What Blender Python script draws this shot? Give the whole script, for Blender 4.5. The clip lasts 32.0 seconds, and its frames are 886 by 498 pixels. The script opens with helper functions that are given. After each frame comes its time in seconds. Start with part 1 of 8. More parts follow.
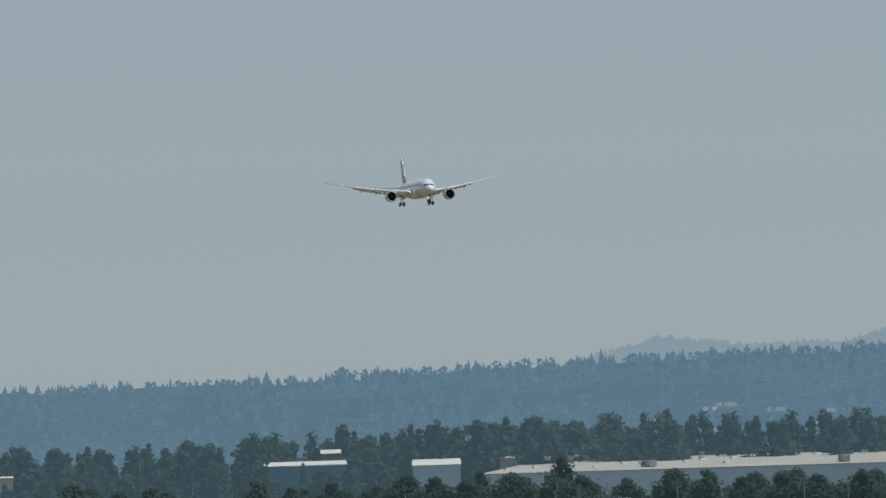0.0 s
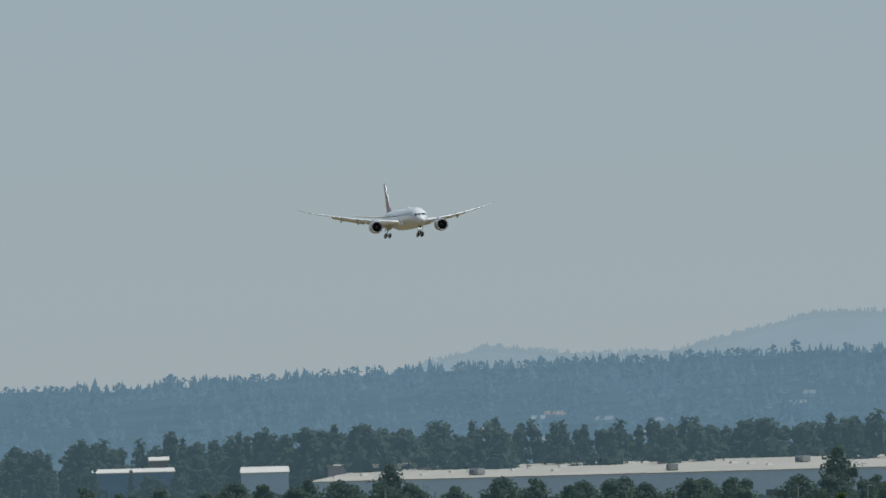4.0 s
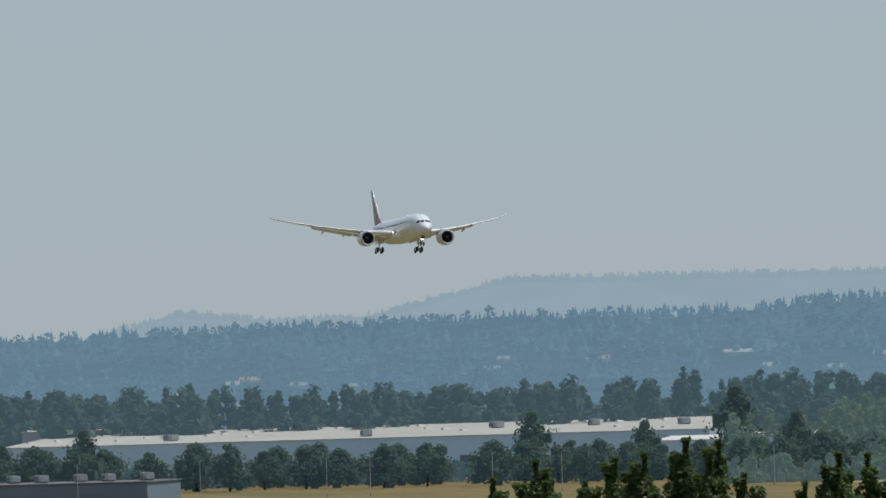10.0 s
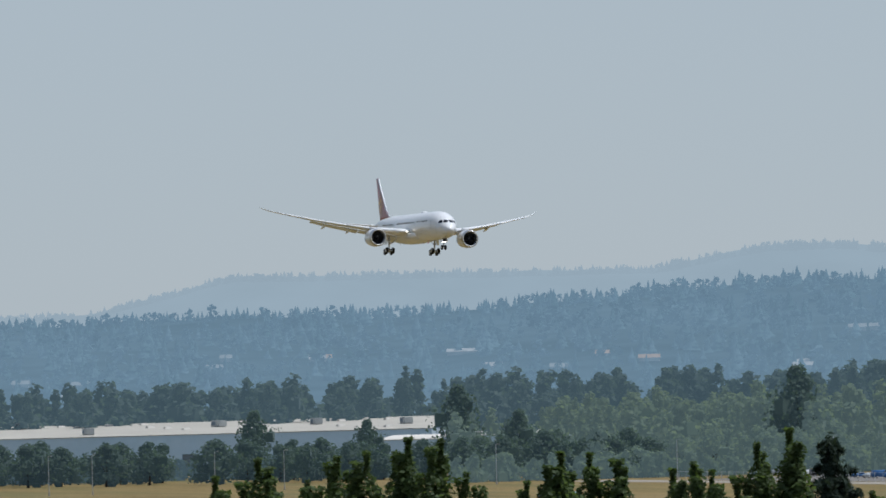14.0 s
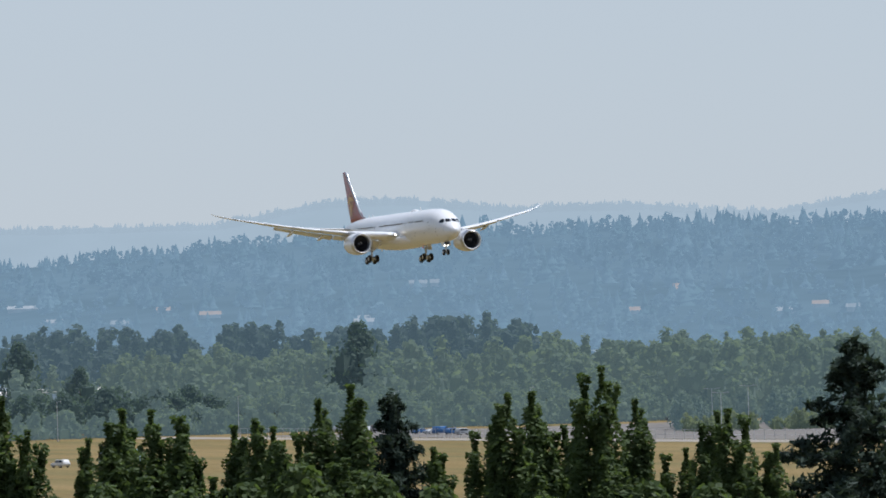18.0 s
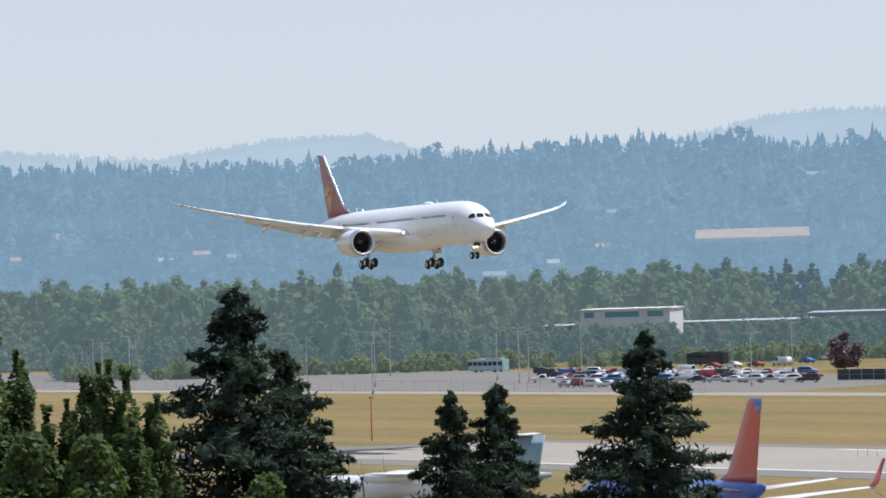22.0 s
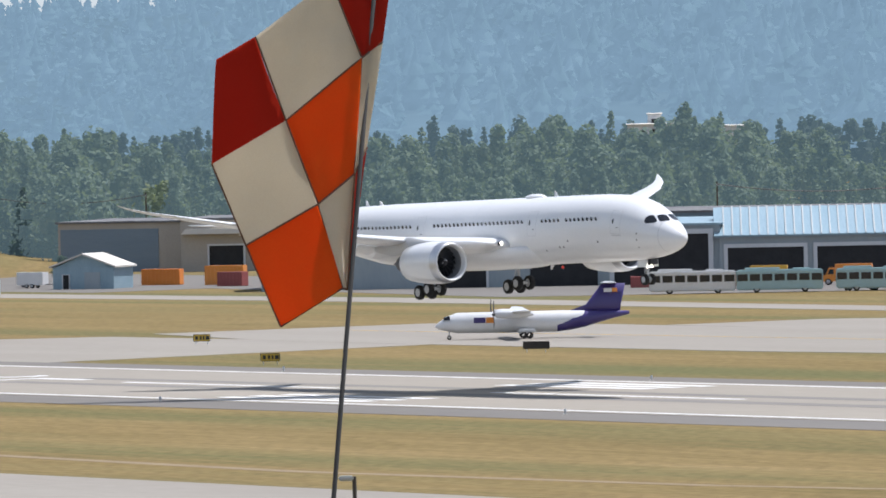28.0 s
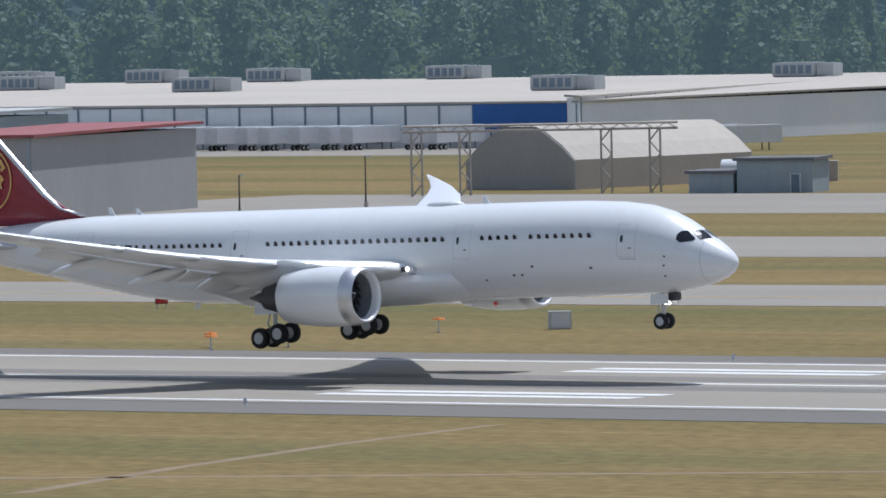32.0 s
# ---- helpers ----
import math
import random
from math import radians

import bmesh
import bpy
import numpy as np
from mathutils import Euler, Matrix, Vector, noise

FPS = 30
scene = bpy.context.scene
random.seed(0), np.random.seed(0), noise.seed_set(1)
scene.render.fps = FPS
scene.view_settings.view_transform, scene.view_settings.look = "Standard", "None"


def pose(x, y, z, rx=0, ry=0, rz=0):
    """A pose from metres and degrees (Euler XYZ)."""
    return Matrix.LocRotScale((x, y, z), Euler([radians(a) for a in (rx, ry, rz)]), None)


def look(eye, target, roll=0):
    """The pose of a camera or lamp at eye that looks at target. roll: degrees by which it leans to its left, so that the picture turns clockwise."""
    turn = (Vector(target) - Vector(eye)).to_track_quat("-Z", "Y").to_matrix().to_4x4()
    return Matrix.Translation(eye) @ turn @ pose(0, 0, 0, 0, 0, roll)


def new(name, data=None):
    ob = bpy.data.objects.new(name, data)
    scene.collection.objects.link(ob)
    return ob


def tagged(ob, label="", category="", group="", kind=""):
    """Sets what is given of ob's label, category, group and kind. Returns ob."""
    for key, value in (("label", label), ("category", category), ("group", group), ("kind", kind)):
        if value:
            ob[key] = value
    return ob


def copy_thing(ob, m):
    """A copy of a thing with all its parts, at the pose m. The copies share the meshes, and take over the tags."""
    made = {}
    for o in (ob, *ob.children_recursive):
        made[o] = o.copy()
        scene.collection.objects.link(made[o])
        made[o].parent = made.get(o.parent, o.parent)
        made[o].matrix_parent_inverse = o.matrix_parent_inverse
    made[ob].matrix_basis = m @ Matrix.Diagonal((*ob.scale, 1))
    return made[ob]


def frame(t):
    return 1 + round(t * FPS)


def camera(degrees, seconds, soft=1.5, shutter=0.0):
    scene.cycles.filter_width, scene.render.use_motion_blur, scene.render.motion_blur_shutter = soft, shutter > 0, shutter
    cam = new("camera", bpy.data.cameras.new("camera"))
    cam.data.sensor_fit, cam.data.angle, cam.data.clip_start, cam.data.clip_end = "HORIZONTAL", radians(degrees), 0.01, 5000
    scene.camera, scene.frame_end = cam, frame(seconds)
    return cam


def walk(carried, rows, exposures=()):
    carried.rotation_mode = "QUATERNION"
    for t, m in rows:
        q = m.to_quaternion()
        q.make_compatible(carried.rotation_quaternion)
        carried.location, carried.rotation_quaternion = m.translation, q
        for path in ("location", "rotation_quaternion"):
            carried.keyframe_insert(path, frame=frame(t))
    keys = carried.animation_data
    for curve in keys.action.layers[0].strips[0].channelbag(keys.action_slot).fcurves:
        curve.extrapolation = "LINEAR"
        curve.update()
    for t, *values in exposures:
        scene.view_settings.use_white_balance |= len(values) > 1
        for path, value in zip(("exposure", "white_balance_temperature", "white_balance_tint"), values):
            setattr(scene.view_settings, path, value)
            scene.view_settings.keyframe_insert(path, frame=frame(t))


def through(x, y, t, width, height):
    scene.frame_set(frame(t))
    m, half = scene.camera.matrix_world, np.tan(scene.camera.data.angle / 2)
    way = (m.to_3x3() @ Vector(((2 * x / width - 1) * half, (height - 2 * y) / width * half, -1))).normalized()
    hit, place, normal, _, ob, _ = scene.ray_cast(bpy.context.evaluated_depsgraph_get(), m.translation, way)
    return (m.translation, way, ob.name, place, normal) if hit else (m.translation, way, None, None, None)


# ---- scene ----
EYE = Vector((0.0, 0.0, 23.58))
LENS = 6.510


def aim(turn, rise, lean):
    """The pose of the camera on its tripod: compass turn from +Y towards +X, rise over the horizon and lean, in degrees."""
    a, e = radians(turn), radians(rise)
    return look(EYE, EYE + Vector((math.sin(a) * math.cos(e), math.cos(a) * math.cos(e), math.sin(e))) * 100, lean)


cam = camera(LENS, 32.0, soft=1.7, shutter=0.0)
# seconds, turn, rise, lean
PAN = [
    (0.0, -80.969, 1.465, -1.77), (0.5, -80.847, 1.498, -1.68), (1.0, -80.763, 1.482, -1.73), (1.5, -80.626, 1.471, -1.69),
    (2.0, -80.481, 1.512, -1.67), (2.5, -80.252, 1.452, -1.53), (3.0, -79.976, 1.468, -1.59), (3.5, -79.834, 1.476, -1.59),
    (5.5, -79.267, 1.479, -1.63), (6.0, -79.106, 1.414, -1.67), (6.5, -78.870, 1.339, -1.63), (7.0, -78.681, 1.296, -1.65),
    (7.5, -78.493, 1.275, -1.66), (8.0, -78.262, 1.251, -1.64), (8.5, -78.070, 1.204, -1.69), (9.0, -77.852, 1.186, -1.65),
    (9.5, -77.668, 1.167, -1.64), (10.0, -77.468, 1.173, -1.64), (10.5, -77.255, 1.176, -1.70), (11.0, -77.018, 1.164, -1.71),
    (11.5, -76.747, 1.149, -1.58), (12.0, -76.547, 1.136, -1.58), (12.5, -76.288, 1.127, -1.64), (13.0, -76.033, 1.127, -1.58),
    (13.5, -75.765, 1.115, -1.54), (14.0, -75.429, 1.111, -1.55), (14.5, -75.083, 1.103, -1.65), (16.5, -73.574, 0.873, -1.74),
    (17.0, -73.214, 0.778, -1.71), (17.5, -72.749, 0.746, -1.70), (18.0, -72.210, 0.703, -1.73), (18.5, -71.749, 0.647, -1.71),
    (19.0, -71.216, 0.595, -1.74), (19.5, -70.759, 0.520, -1.73), (20.0, -70.253, 0.462, -1.62), (20.5, -69.707, 0.420, -1.53),
    (21.0, -68.908, 0.355, -1.52), (21.5, -68.291, 0.275, -1.61), (22.0, -67.672, 0.203, -1.73), (22.5, -67.111, 0.152, -1.91),
    (23.0, -66.480, 0.148, -1.80), (23.5, -65.674, 0.051, -1.64), (24.0, -64.713, -0.057, -1.64), (24.5, -63.856, -0.156, -1.65),
    (25.0, -62.936, -0.271, -1.56), (25.5, -61.894, -0.397, -1.71), (26.0, -60.590, -0.515, -1.53), (26.5, -59.371, -0.581, -1.42),
    (28.5, -53.283, -1.004, -1.13), (29.0, -51.466, -1.124, -1.18), (29.5, -49.656, -1.237, -1.25), (30.0, -47.222, -1.341, -1.14),
    (30.5, -44.311, -1.485, -1.19), (31.0, -41.825, -1.553, -1.17), (31.5, -38.676, -1.678, -1.08), (32.0, -34.680, -1.797, -1.15),
]
walk(cam, [(t, aim(a, e, r)) for t, a, e, r in PAN], exposures=[
    (0.0, -0.63, 5900, 5), (9.0, -0.46, 5950, 7), (14.0, -0.31, 5900, 10), (17.0, -0.1, 5900, 13), (20.0, 0.1, 5960, 13), (23.0, 0.27, 5970, 13),
    (26.0, 0.26, 5930, 14), (28.5, 0.29, 6050, 14), (29.0, 0.24, 5870, 13), (30.0, 0.17, 5680, 12), (31.0, 0.04, 5600, 12), (32.0, -0.15, 5640, 12)])

# ---- daylight: hazy summer noon, the sun high behind the airfield
SUN_RISE, SUN_TURN = 64.0, 8.0
world = bpy.data.worlds.new("sky")
scene.world = world
world.use_nodes = True
sky = world.node_tree.nodes.new("ShaderNodeTexSky")
sky.sky_type, sky.sun_disc = "NISHITA", False
sky.sun_elevation, sky.sun_rotation = radians(SUN_RISE), radians(SUN_TURN)
sky.air_density, sky.dust_density, sky.ozone_density = 1.0, 0.25, 4.0
back = world.node_tree.nodes["Background"]
back.inputs[1].default_value = 0.09
veil = world.node_tree.nodes.new("ShaderNodeMixRGB")   # thick summer haze evens the sky out
veil.inputs[2].default_value = (6.25, 6.8, 7.05, 1)
sky_way, sky_axes, thin = (world.node_tree.nodes.new(k) for k in ("ShaderNodeTexCoord", "ShaderNodeSeparateXYZ", "ShaderNodeMapRange"))
thin.inputs["From Min"].default_value, thin.inputs["From Max"].default_value = 0.08, 0.75
thin.inputs["To Min"].default_value, thin.inputs["To Max"].default_value = 0.8, 0.3
world.node_tree.links.new(sky_way.outputs["Generated"], sky_axes.inputs[0])
world.node_tree.links.new(sky_axes.outputs["Z"], thin.inputs["Value"])
world.node_tree.links.new(thin.outputs["Result"], veil.inputs[0])
world.node_tree.links.new(sky.outputs[0], veil.inputs[1])
world.node_tree.links.new(veil.outputs[0], back.inputs[0])
sun = new("sun", bpy.data.lights.new("sun", "SUN"))
sun.data.energy, sun.data.angle, sun.data.color = 4.9, radians(0.6), (1.0, 0.955, 0.88)
_e, _a = radians(SUN_RISE), radians(SUN_TURN)
sun.matrix_world = look(Vector((math.sin(_a) * math.cos(_e), math.cos(_a) * math.cos(_e), math.sin(_e))) * 500, (0, 0, 0))


# ---- materials
def material(name, base, rough=0.6, metal=0.0, spec=0.5, coat=0.0):
    mat = bpy.data.materials.new(name)
    mat.use_nodes = True
    b = mat.node_tree.nodes["Principled BSDF"]
    b.inputs["Base Color"].default_value = (*base, 1)
    b.inputs["Roughness"].default_value = rough
    b.inputs["Metallic"].default_value = metal
    b.inputs["Specular IOR Level"].default_value = spec
    b.inputs["Coat Weight"].default_value = coat
    return mat, mat.node_tree, b


def mottled(name, tones, scale=1.0, fine=14.0, rough=0.7, metal=0.0, spec=0.4, bump=0.0, stretch=(1, 1, 1), vary=0.0, coat=0.0, island=0.0):
    """A surface with broad patches and fine grain: tones is a list of colours from dark to light."""
    mat, tree, b = material(name, tones[0], rough, metal, spec, coat)
    nd, lk = tree.nodes, tree.links
    co, mp = nd.new("ShaderNodeTexCoord"), nd.new("ShaderNodeMapping")
    mp.inputs["Scale"].default_value = stretch
    lk.new(co.outputs["Object"], mp.inputs[0])
    n1, n2 = nd.new("ShaderNodeTexNoise"), nd.new("ShaderNodeTexNoise")
    n1.inputs["Scale"].default_value, n2.inputs["Scale"].default_value = scale, scale * fine
    n1.inputs["Detail"].default_value = n2.inputs["Detail"].default_value = 5
    mix = nd.new("ShaderNodeMath")
    mix.operation = "MULTIPLY_ADD"
    mix.inputs[1].default_value = 0.45
    lk.new(mp.outputs[0], n1.inputs["Vector"]), lk.new(mp.outputs[0], n2.inputs["Vector"])
    half = nd.new("ShaderNodeMath")
    half.operation = "MULTIPLY"
    half.inputs[1].default_value = 0.55
    lk.new(n1.outputs[0], half.inputs[0])
    lk.new(n2.outputs[0], mix.inputs[0]), lk.new(half.outputs[0], mix.inputs[2])
    value = mix.outputs[0]
    if vary or island:
        src = nd.new("ShaderNodeObjectInfo").outputs["Random"] if vary else nd.new("ShaderNodeNewGeometry").outputs["Random Per Island"]
        add = nd.new("ShaderNodeMath")
        add.operation = "MULTIPLY_ADD"
        add.inputs[1].default_value = vary or island
        off = nd.new("ShaderNodeMath")
        off.operation = "SUBTRACT"
        off.inputs[1].default_value = (vary or island) / 2
        lk.new(value, off.inputs[0]), lk.new(src, add.inputs[0]), lk.new(off.outputs[0], add.inputs[2])
        value = add.outputs[0]
    ramp = nd.new("ShaderNodeValToRGB")
    while len(ramp.color_ramp.elements) < len(tones):
        ramp.color_ramp.elements.new(0.5)
    for i, (el, c) in enumerate(zip(ramp.color_ramp.elements, tones)):
        el.position = 0.3 + 0.4 * i / max(1, len(tones) - 1)
        el.color = (*c, 1)
    lk.new(value, ramp.inputs[0])
    lk.new(ramp.outputs[0], b.inputs["Base Color"])
    if bump:
        bp = nd.new("ShaderNodeBump")
        bp.inputs["Strength"].default_value = bump
        bp.inputs["Distance"].default_value = 0.05
        lk.new(n2.outputs[0], bp.inputs["Height"]), lk.new(bp.outputs[0], b.inputs["Normal"])
    return mat


def foliage(name, dark, light, scale=0.35, through=0.25, sheen=0.0, island=0.45, spec=0.35):
    """Leaves: random tone per clump and per tree, light showing through from behind."""
    mat = mottled(name, [dark, tuple((a + b) / 2 for a, b in zip(dark, light)), light], scale=scale, fine=9, rough=0.6, spec=spec, island=island)
    nd, lk = mat.node_tree.nodes, mat.node_tree.links
    b, out = nd["Principled BSDF"], nd["Material Output"]
    # blue-tinted sheen and bluer translucence imitate air haze on the farther leaves
    b.inputs["Sheen Weight"].default_value, b.inputs["Sheen Roughness"].default_value = sheen, 0.6
    b.inputs["Sheen Tint"].default_value = (0.75, 0.9, 1.0, 1)
    tr, mx = nd.new("ShaderNodeBsdfTranslucent"), nd.new("ShaderNodeMixShader")
    tr.inputs[0].default_value = (light[0] * 1.25, light[1] * 1.32, light[2] * (1.0 if sheen else 0.8), 1)
    mx.inputs[0].default_value = through
    lk.new(b.outputs[0], mx.inputs[1]), lk.new(tr.outputs[0], mx.inputs[2]), lk.new(mx.outputs[0], out.inputs[0])
    return mat


def distant(name, dark, light, haze_glow, strength, scale, swing=0.12):
    """The far distance, a backdrop at the end of sight: surface colour with blue air haze painted in as emission."""
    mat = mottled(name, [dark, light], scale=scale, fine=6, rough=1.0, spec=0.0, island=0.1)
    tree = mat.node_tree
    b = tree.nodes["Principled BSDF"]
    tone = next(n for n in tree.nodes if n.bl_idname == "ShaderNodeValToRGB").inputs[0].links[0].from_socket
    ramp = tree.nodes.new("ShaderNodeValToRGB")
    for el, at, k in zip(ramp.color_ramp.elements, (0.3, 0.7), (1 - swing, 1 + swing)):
        el.position, el.color = at, (*(c * k for c in haze_glow), 1)
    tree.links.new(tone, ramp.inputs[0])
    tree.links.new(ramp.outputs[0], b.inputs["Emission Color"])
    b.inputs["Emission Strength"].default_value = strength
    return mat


M_WHITE = mottled("white_aircraft_paint", [(0.72, 0.73, 0.74), (0.80, 0.80, 0.80)], scale=0.25, fine=20, rough=0.28, spec=0.5, coat=0.4)
M_GREYP = mottled("light_grey_paint", [(0.50, 0.51, 0.52), (0.58, 0.58, 0.58)], scale=0.5, rough=0.35)
M_RED = mottled("maroon_paint", [(0.20, 0.012, 0.025), (0.27, 0.02, 0.035)], scale=0.3, rough=0.3, coat=0.3)
M_GOLD = mottled("gold_paint", [(0.55, 0.33, 0.10), (0.68, 0.44, 0.16)], scale=1.0, rough=0.4)
M_GLASS = material("dark_window_glass", (0.012, 0.013, 0.016), 0.08, 0, 0.6)[0]
M_METAL = mottled("bare_metal", [(0.55, 0.55, 0.56), (0.68, 0.68, 0.69)], scale=1, rough=0.42, metal=1.0)
M_DARKM = mottled("dark_metal", [(0.05, 0.05, 0.055), (0.10, 0.10, 0.11)], scale=2, rough=0.45, metal=0.6)
M_TYRE = mottled("black_rubber", [(0.012, 0.012, 0.013), (0.03, 0.03, 0.03)], scale=3, rough=0.85)
M_LAMP = material("landing_lamp", (1, 0.95, 0.85), 0.3)[0]
_b = M_LAMP.node_tree.nodes["Principled BSDF"]
_b.inputs["Emission Color"].default_value, _b.inputs["Emission Strength"].default_value = (1, 0.9, 0.72, 1), 6.0
M_BEACON = material("red_beacon", (0.8, 0.05, 0.03), 0.3)[0]
_b = M_BEACON.node_tree.nodes["Principled BSDF"]
_b.inputs["Emission Color"].default_value, _b.inputs["Emission Strength"].default_value = (1, 0.12, 0.06, 1), 0.0

M_GRASS = mottled("dry_airfield_grass", [(0.122, 0.096, 0.036), (0.172, 0.127, 0.051), (0.212, 0.154, 0.066), (0.258, 0.194, 0.092)], scale=0.03, fine=11, rough=0.95, spec=0.1, stretch=(0.16, 1.6, 1))


def grass_bands(mat, green):
    """Greener swathes and fine tufts over the dry grass."""
    nd, lk = mat.node_tree.nodes, mat.node_tree.links
    b = nd["Principled BSDF"]
    dry = b.inputs["Base Color"].links[0].from_socket
    co, mp = nd.new("ShaderNodeTexCoord"), nd.new("ShaderNodeMapping")
    mp.inputs["Scale"].default_value = (0.07, 1.0, 1)
    lk.new(co.outputs["Object"], mp.inputs[0])
    wide, tuft = nd.new("ShaderNodeTexNoise"), nd.new("ShaderNodeTexNoise")
    wide.inputs["Scale"].default_value, wide.inputs["Detail"].default_value = 0.055, 6
    tuft.inputs["Scale"].default_value, tuft.inputs["Detail"].default_value = 0.9, 4
    lk.new(mp.outputs[0], wide.inputs["Vector"]), lk.new(co.outputs["Object"], tuft.inputs["Vector"])
    ramp = nd.new("ShaderNodeValToRGB")
    ramp.color_ramp.elements[0].position, ramp.color_ramp.elements[1].position = 0.47, 0.70
    lk.new(wide.outputs[0], ramp.inputs[0])
    mix = nd.new("ShaderNodeMixRGB")
    mix.inputs[2].default_value = (*green, 1)
    lk.new(ramp.outputs[0], mix.inputs[0]), lk.new(dry, mix.inputs[1])
    shade = nd.new("ShaderNodeValToRGB")
    for el, at, v in zip(shade.color_ramp.elements, (0.3, 0.7), (0.74, 1.18)):
        el.position, el.color = at, (v, v, v, 1)
    lk.new(tuft.outputs[0], shade.inputs[0])
    mul = nd.new("ShaderNodeMixRGB")
    mul.blend_type = "MULTIPLY"
    mul.inputs[0].default_value = 1.0
    lk.new(mix.outputs[0], mul.inputs[1]), lk.new(shade.outputs[0], mul.inputs[2])
    lk.new(mul.outputs[0], b.inputs["Base Color"])


grass_bands(M_GRASS, (0.122, 0.117, 0.048))
M_DIRT = mottled("bare_dirt", [(0.20, 0.155, 0.10), (0.28, 0.22, 0.145)], scale=0.3, fine=12, rough=0.95, spec=0.1)
M_ASPH = mottled("runway_asphalt", [(0.24, 0.216, 0.182), (0.305, 0.276, 0.232)], scale=0.05, fine=30, rough=0.9, spec=0.2, stretch=(0.2, 1, 1))
M_SHOULD = mottled("shoulder_asphalt", [(0.14, 0.13, 0.118), (0.18, 0.168, 0.152)], scale=0.06, fine=30, rough=0.92, spec=0.2, stretch=(0.2, 1, 1))
M_CONC = mottled("taxiway_concrete", [(0.23, 0.208, 0.178), (0.285, 0.262, 0.225)], scale=0.06, fine=20, rough=0.9, spec=0.2, stretch=(0.3, 1, 1))
M_LINE = mottled("white_runway_paint", [(0.55, 0.55, 0.54), (0.74, 0.74, 0.72)], scale=0.4, fine=12, rough=0.8)
M_YELLOW = mottled("yellow_paint", [(0.45, 0.27, 0.02), (0.6, 0.38, 0.04)], scale=1, rough=0.7)
M_RUBBER = mottled("tyre_marks", [(0.15, 0.14, 0.13), (0.205, 0.19, 0.17)], scale=0.2, fine=10, rough=0.9, stretch=(0.05, 2, 1))
L_NEAR = foliage("near_leaves", (0.042, 0.068, 0.027), (0.100, 0.140, 0.050), 0.6, 0.42, 0.0, 0.35, 0.18)
L_SPRUCE = foliage("spruce_needles", (0.026, 0.042, 0.033), (0.050, 0.070, 0.052), 0.6, 0.25, 0.0, 0.3, 0.1)
L_MID = foliage("hazed_mid_leaves", (0.050, 0.080, 0.046), (0.125, 0.148, 0.075), 0.055, 0.3, 0.2, 0.10, 0.06)
L_GROVE = foliage("hazed_cottonwood_leaves", (0.070, 0.098, 0.054), (0.155, 0.178, 0.090), 0.09, 0.45, 0.4, 0.12, 0.06)
L_YELLOW = foliage("hazed_yellow_green_leaves", (0.105, 0.13, 0.055), (0.19, 0.205, 0.085), 0.1, 0.5, 0.25, 0.12, 0.1)
L_PLUM = foliage("plum_leaves", (0.085, 0.055, 0.070), (0.125, 0.082, 0.098), 0.2, 0.25)
L_FAR = foliage("hazed_far_leaves", (0.024, 0.038, 0.030), (0.050, 0.066, 0.044), 0.03, 0.45, 0.15, 0.08, 0.05)
L_VALLEY = foliage("hazed_valley_leaves", (0.036, 0.062, 0.034), (0.105, 0.128, 0.062), 0.03, 0.45, 0.15, 0.08, 0.05)
M_BARK = mottled("bark", [(0.05, 0.04, 0.03), (0.11, 0.09, 0.07)], scale=2, rough=0.95, stretch=(3, 3, 0.5))
# hills, ridge, hill trees and house walls: blue haze painted in as emission
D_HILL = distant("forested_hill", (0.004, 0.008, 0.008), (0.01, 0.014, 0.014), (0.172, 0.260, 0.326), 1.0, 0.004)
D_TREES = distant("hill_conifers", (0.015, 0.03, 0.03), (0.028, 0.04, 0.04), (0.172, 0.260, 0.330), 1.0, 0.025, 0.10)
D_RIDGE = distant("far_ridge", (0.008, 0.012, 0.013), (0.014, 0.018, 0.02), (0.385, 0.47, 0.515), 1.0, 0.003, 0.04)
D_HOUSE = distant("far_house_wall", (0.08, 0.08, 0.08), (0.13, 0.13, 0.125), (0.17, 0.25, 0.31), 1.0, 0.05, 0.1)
for _m, _haze, _s in ((L_FAR, (0.108, 0.164, 0.196), 1.0), (L_VALLEY, (0.118, 0.166, 0.180), 1.0), (L_MID, (0.070, 0.105, 0.126), 1.0), (L_YELLOW, (0.062, 0.088, 0.090), 0.9), (L_GROVE, (0.040, 0.062, 0.074), 0.9)):   # air haze painted as emission into the leaves of mid and far woods
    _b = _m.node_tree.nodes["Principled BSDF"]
    _b.inputs["Emission Color"].default_value, _b.inputs["Emission Strength"].default_value = (*_haze, 1), _s


# ---- building tools
def part(name, bm, mat, parent=None, label="", smooth=False):
    """One mesh object from a bmesh or from (verts, faces), under its thing."""
    me = bpy.data.meshes.new(name)
    if isinstance(bm, tuple):
        me.from_pydata(bm[0], [], bm[1])
    else:
        bm.to_mesh(me)
        bm.free()
    if smooth:
        me.polygons.foreach_set("use_smooth", [True] * len(me.polygons))
    for m in (mat if isinstance(mat, (list, tuple)) else [mat]):
        me.materials.append(m)
    ob = new(name, me)
    ob.parent = parent
    return tagged(ob, label=label) if label else ob


def again(ob, m, parent=None):
    """A further piece on the same mesh, with its sub-parts, under the same or another parent."""
    c = copy_thing(ob, m)
    c.parent = parent or ob.parent
    return c


def thing(name, m, label, category, group="", kind=""):
    ob = new(name)
    ob.empty_display_size = 0.5
    ob.matrix_world = m
    return tagged(ob, label, category, group, kind)


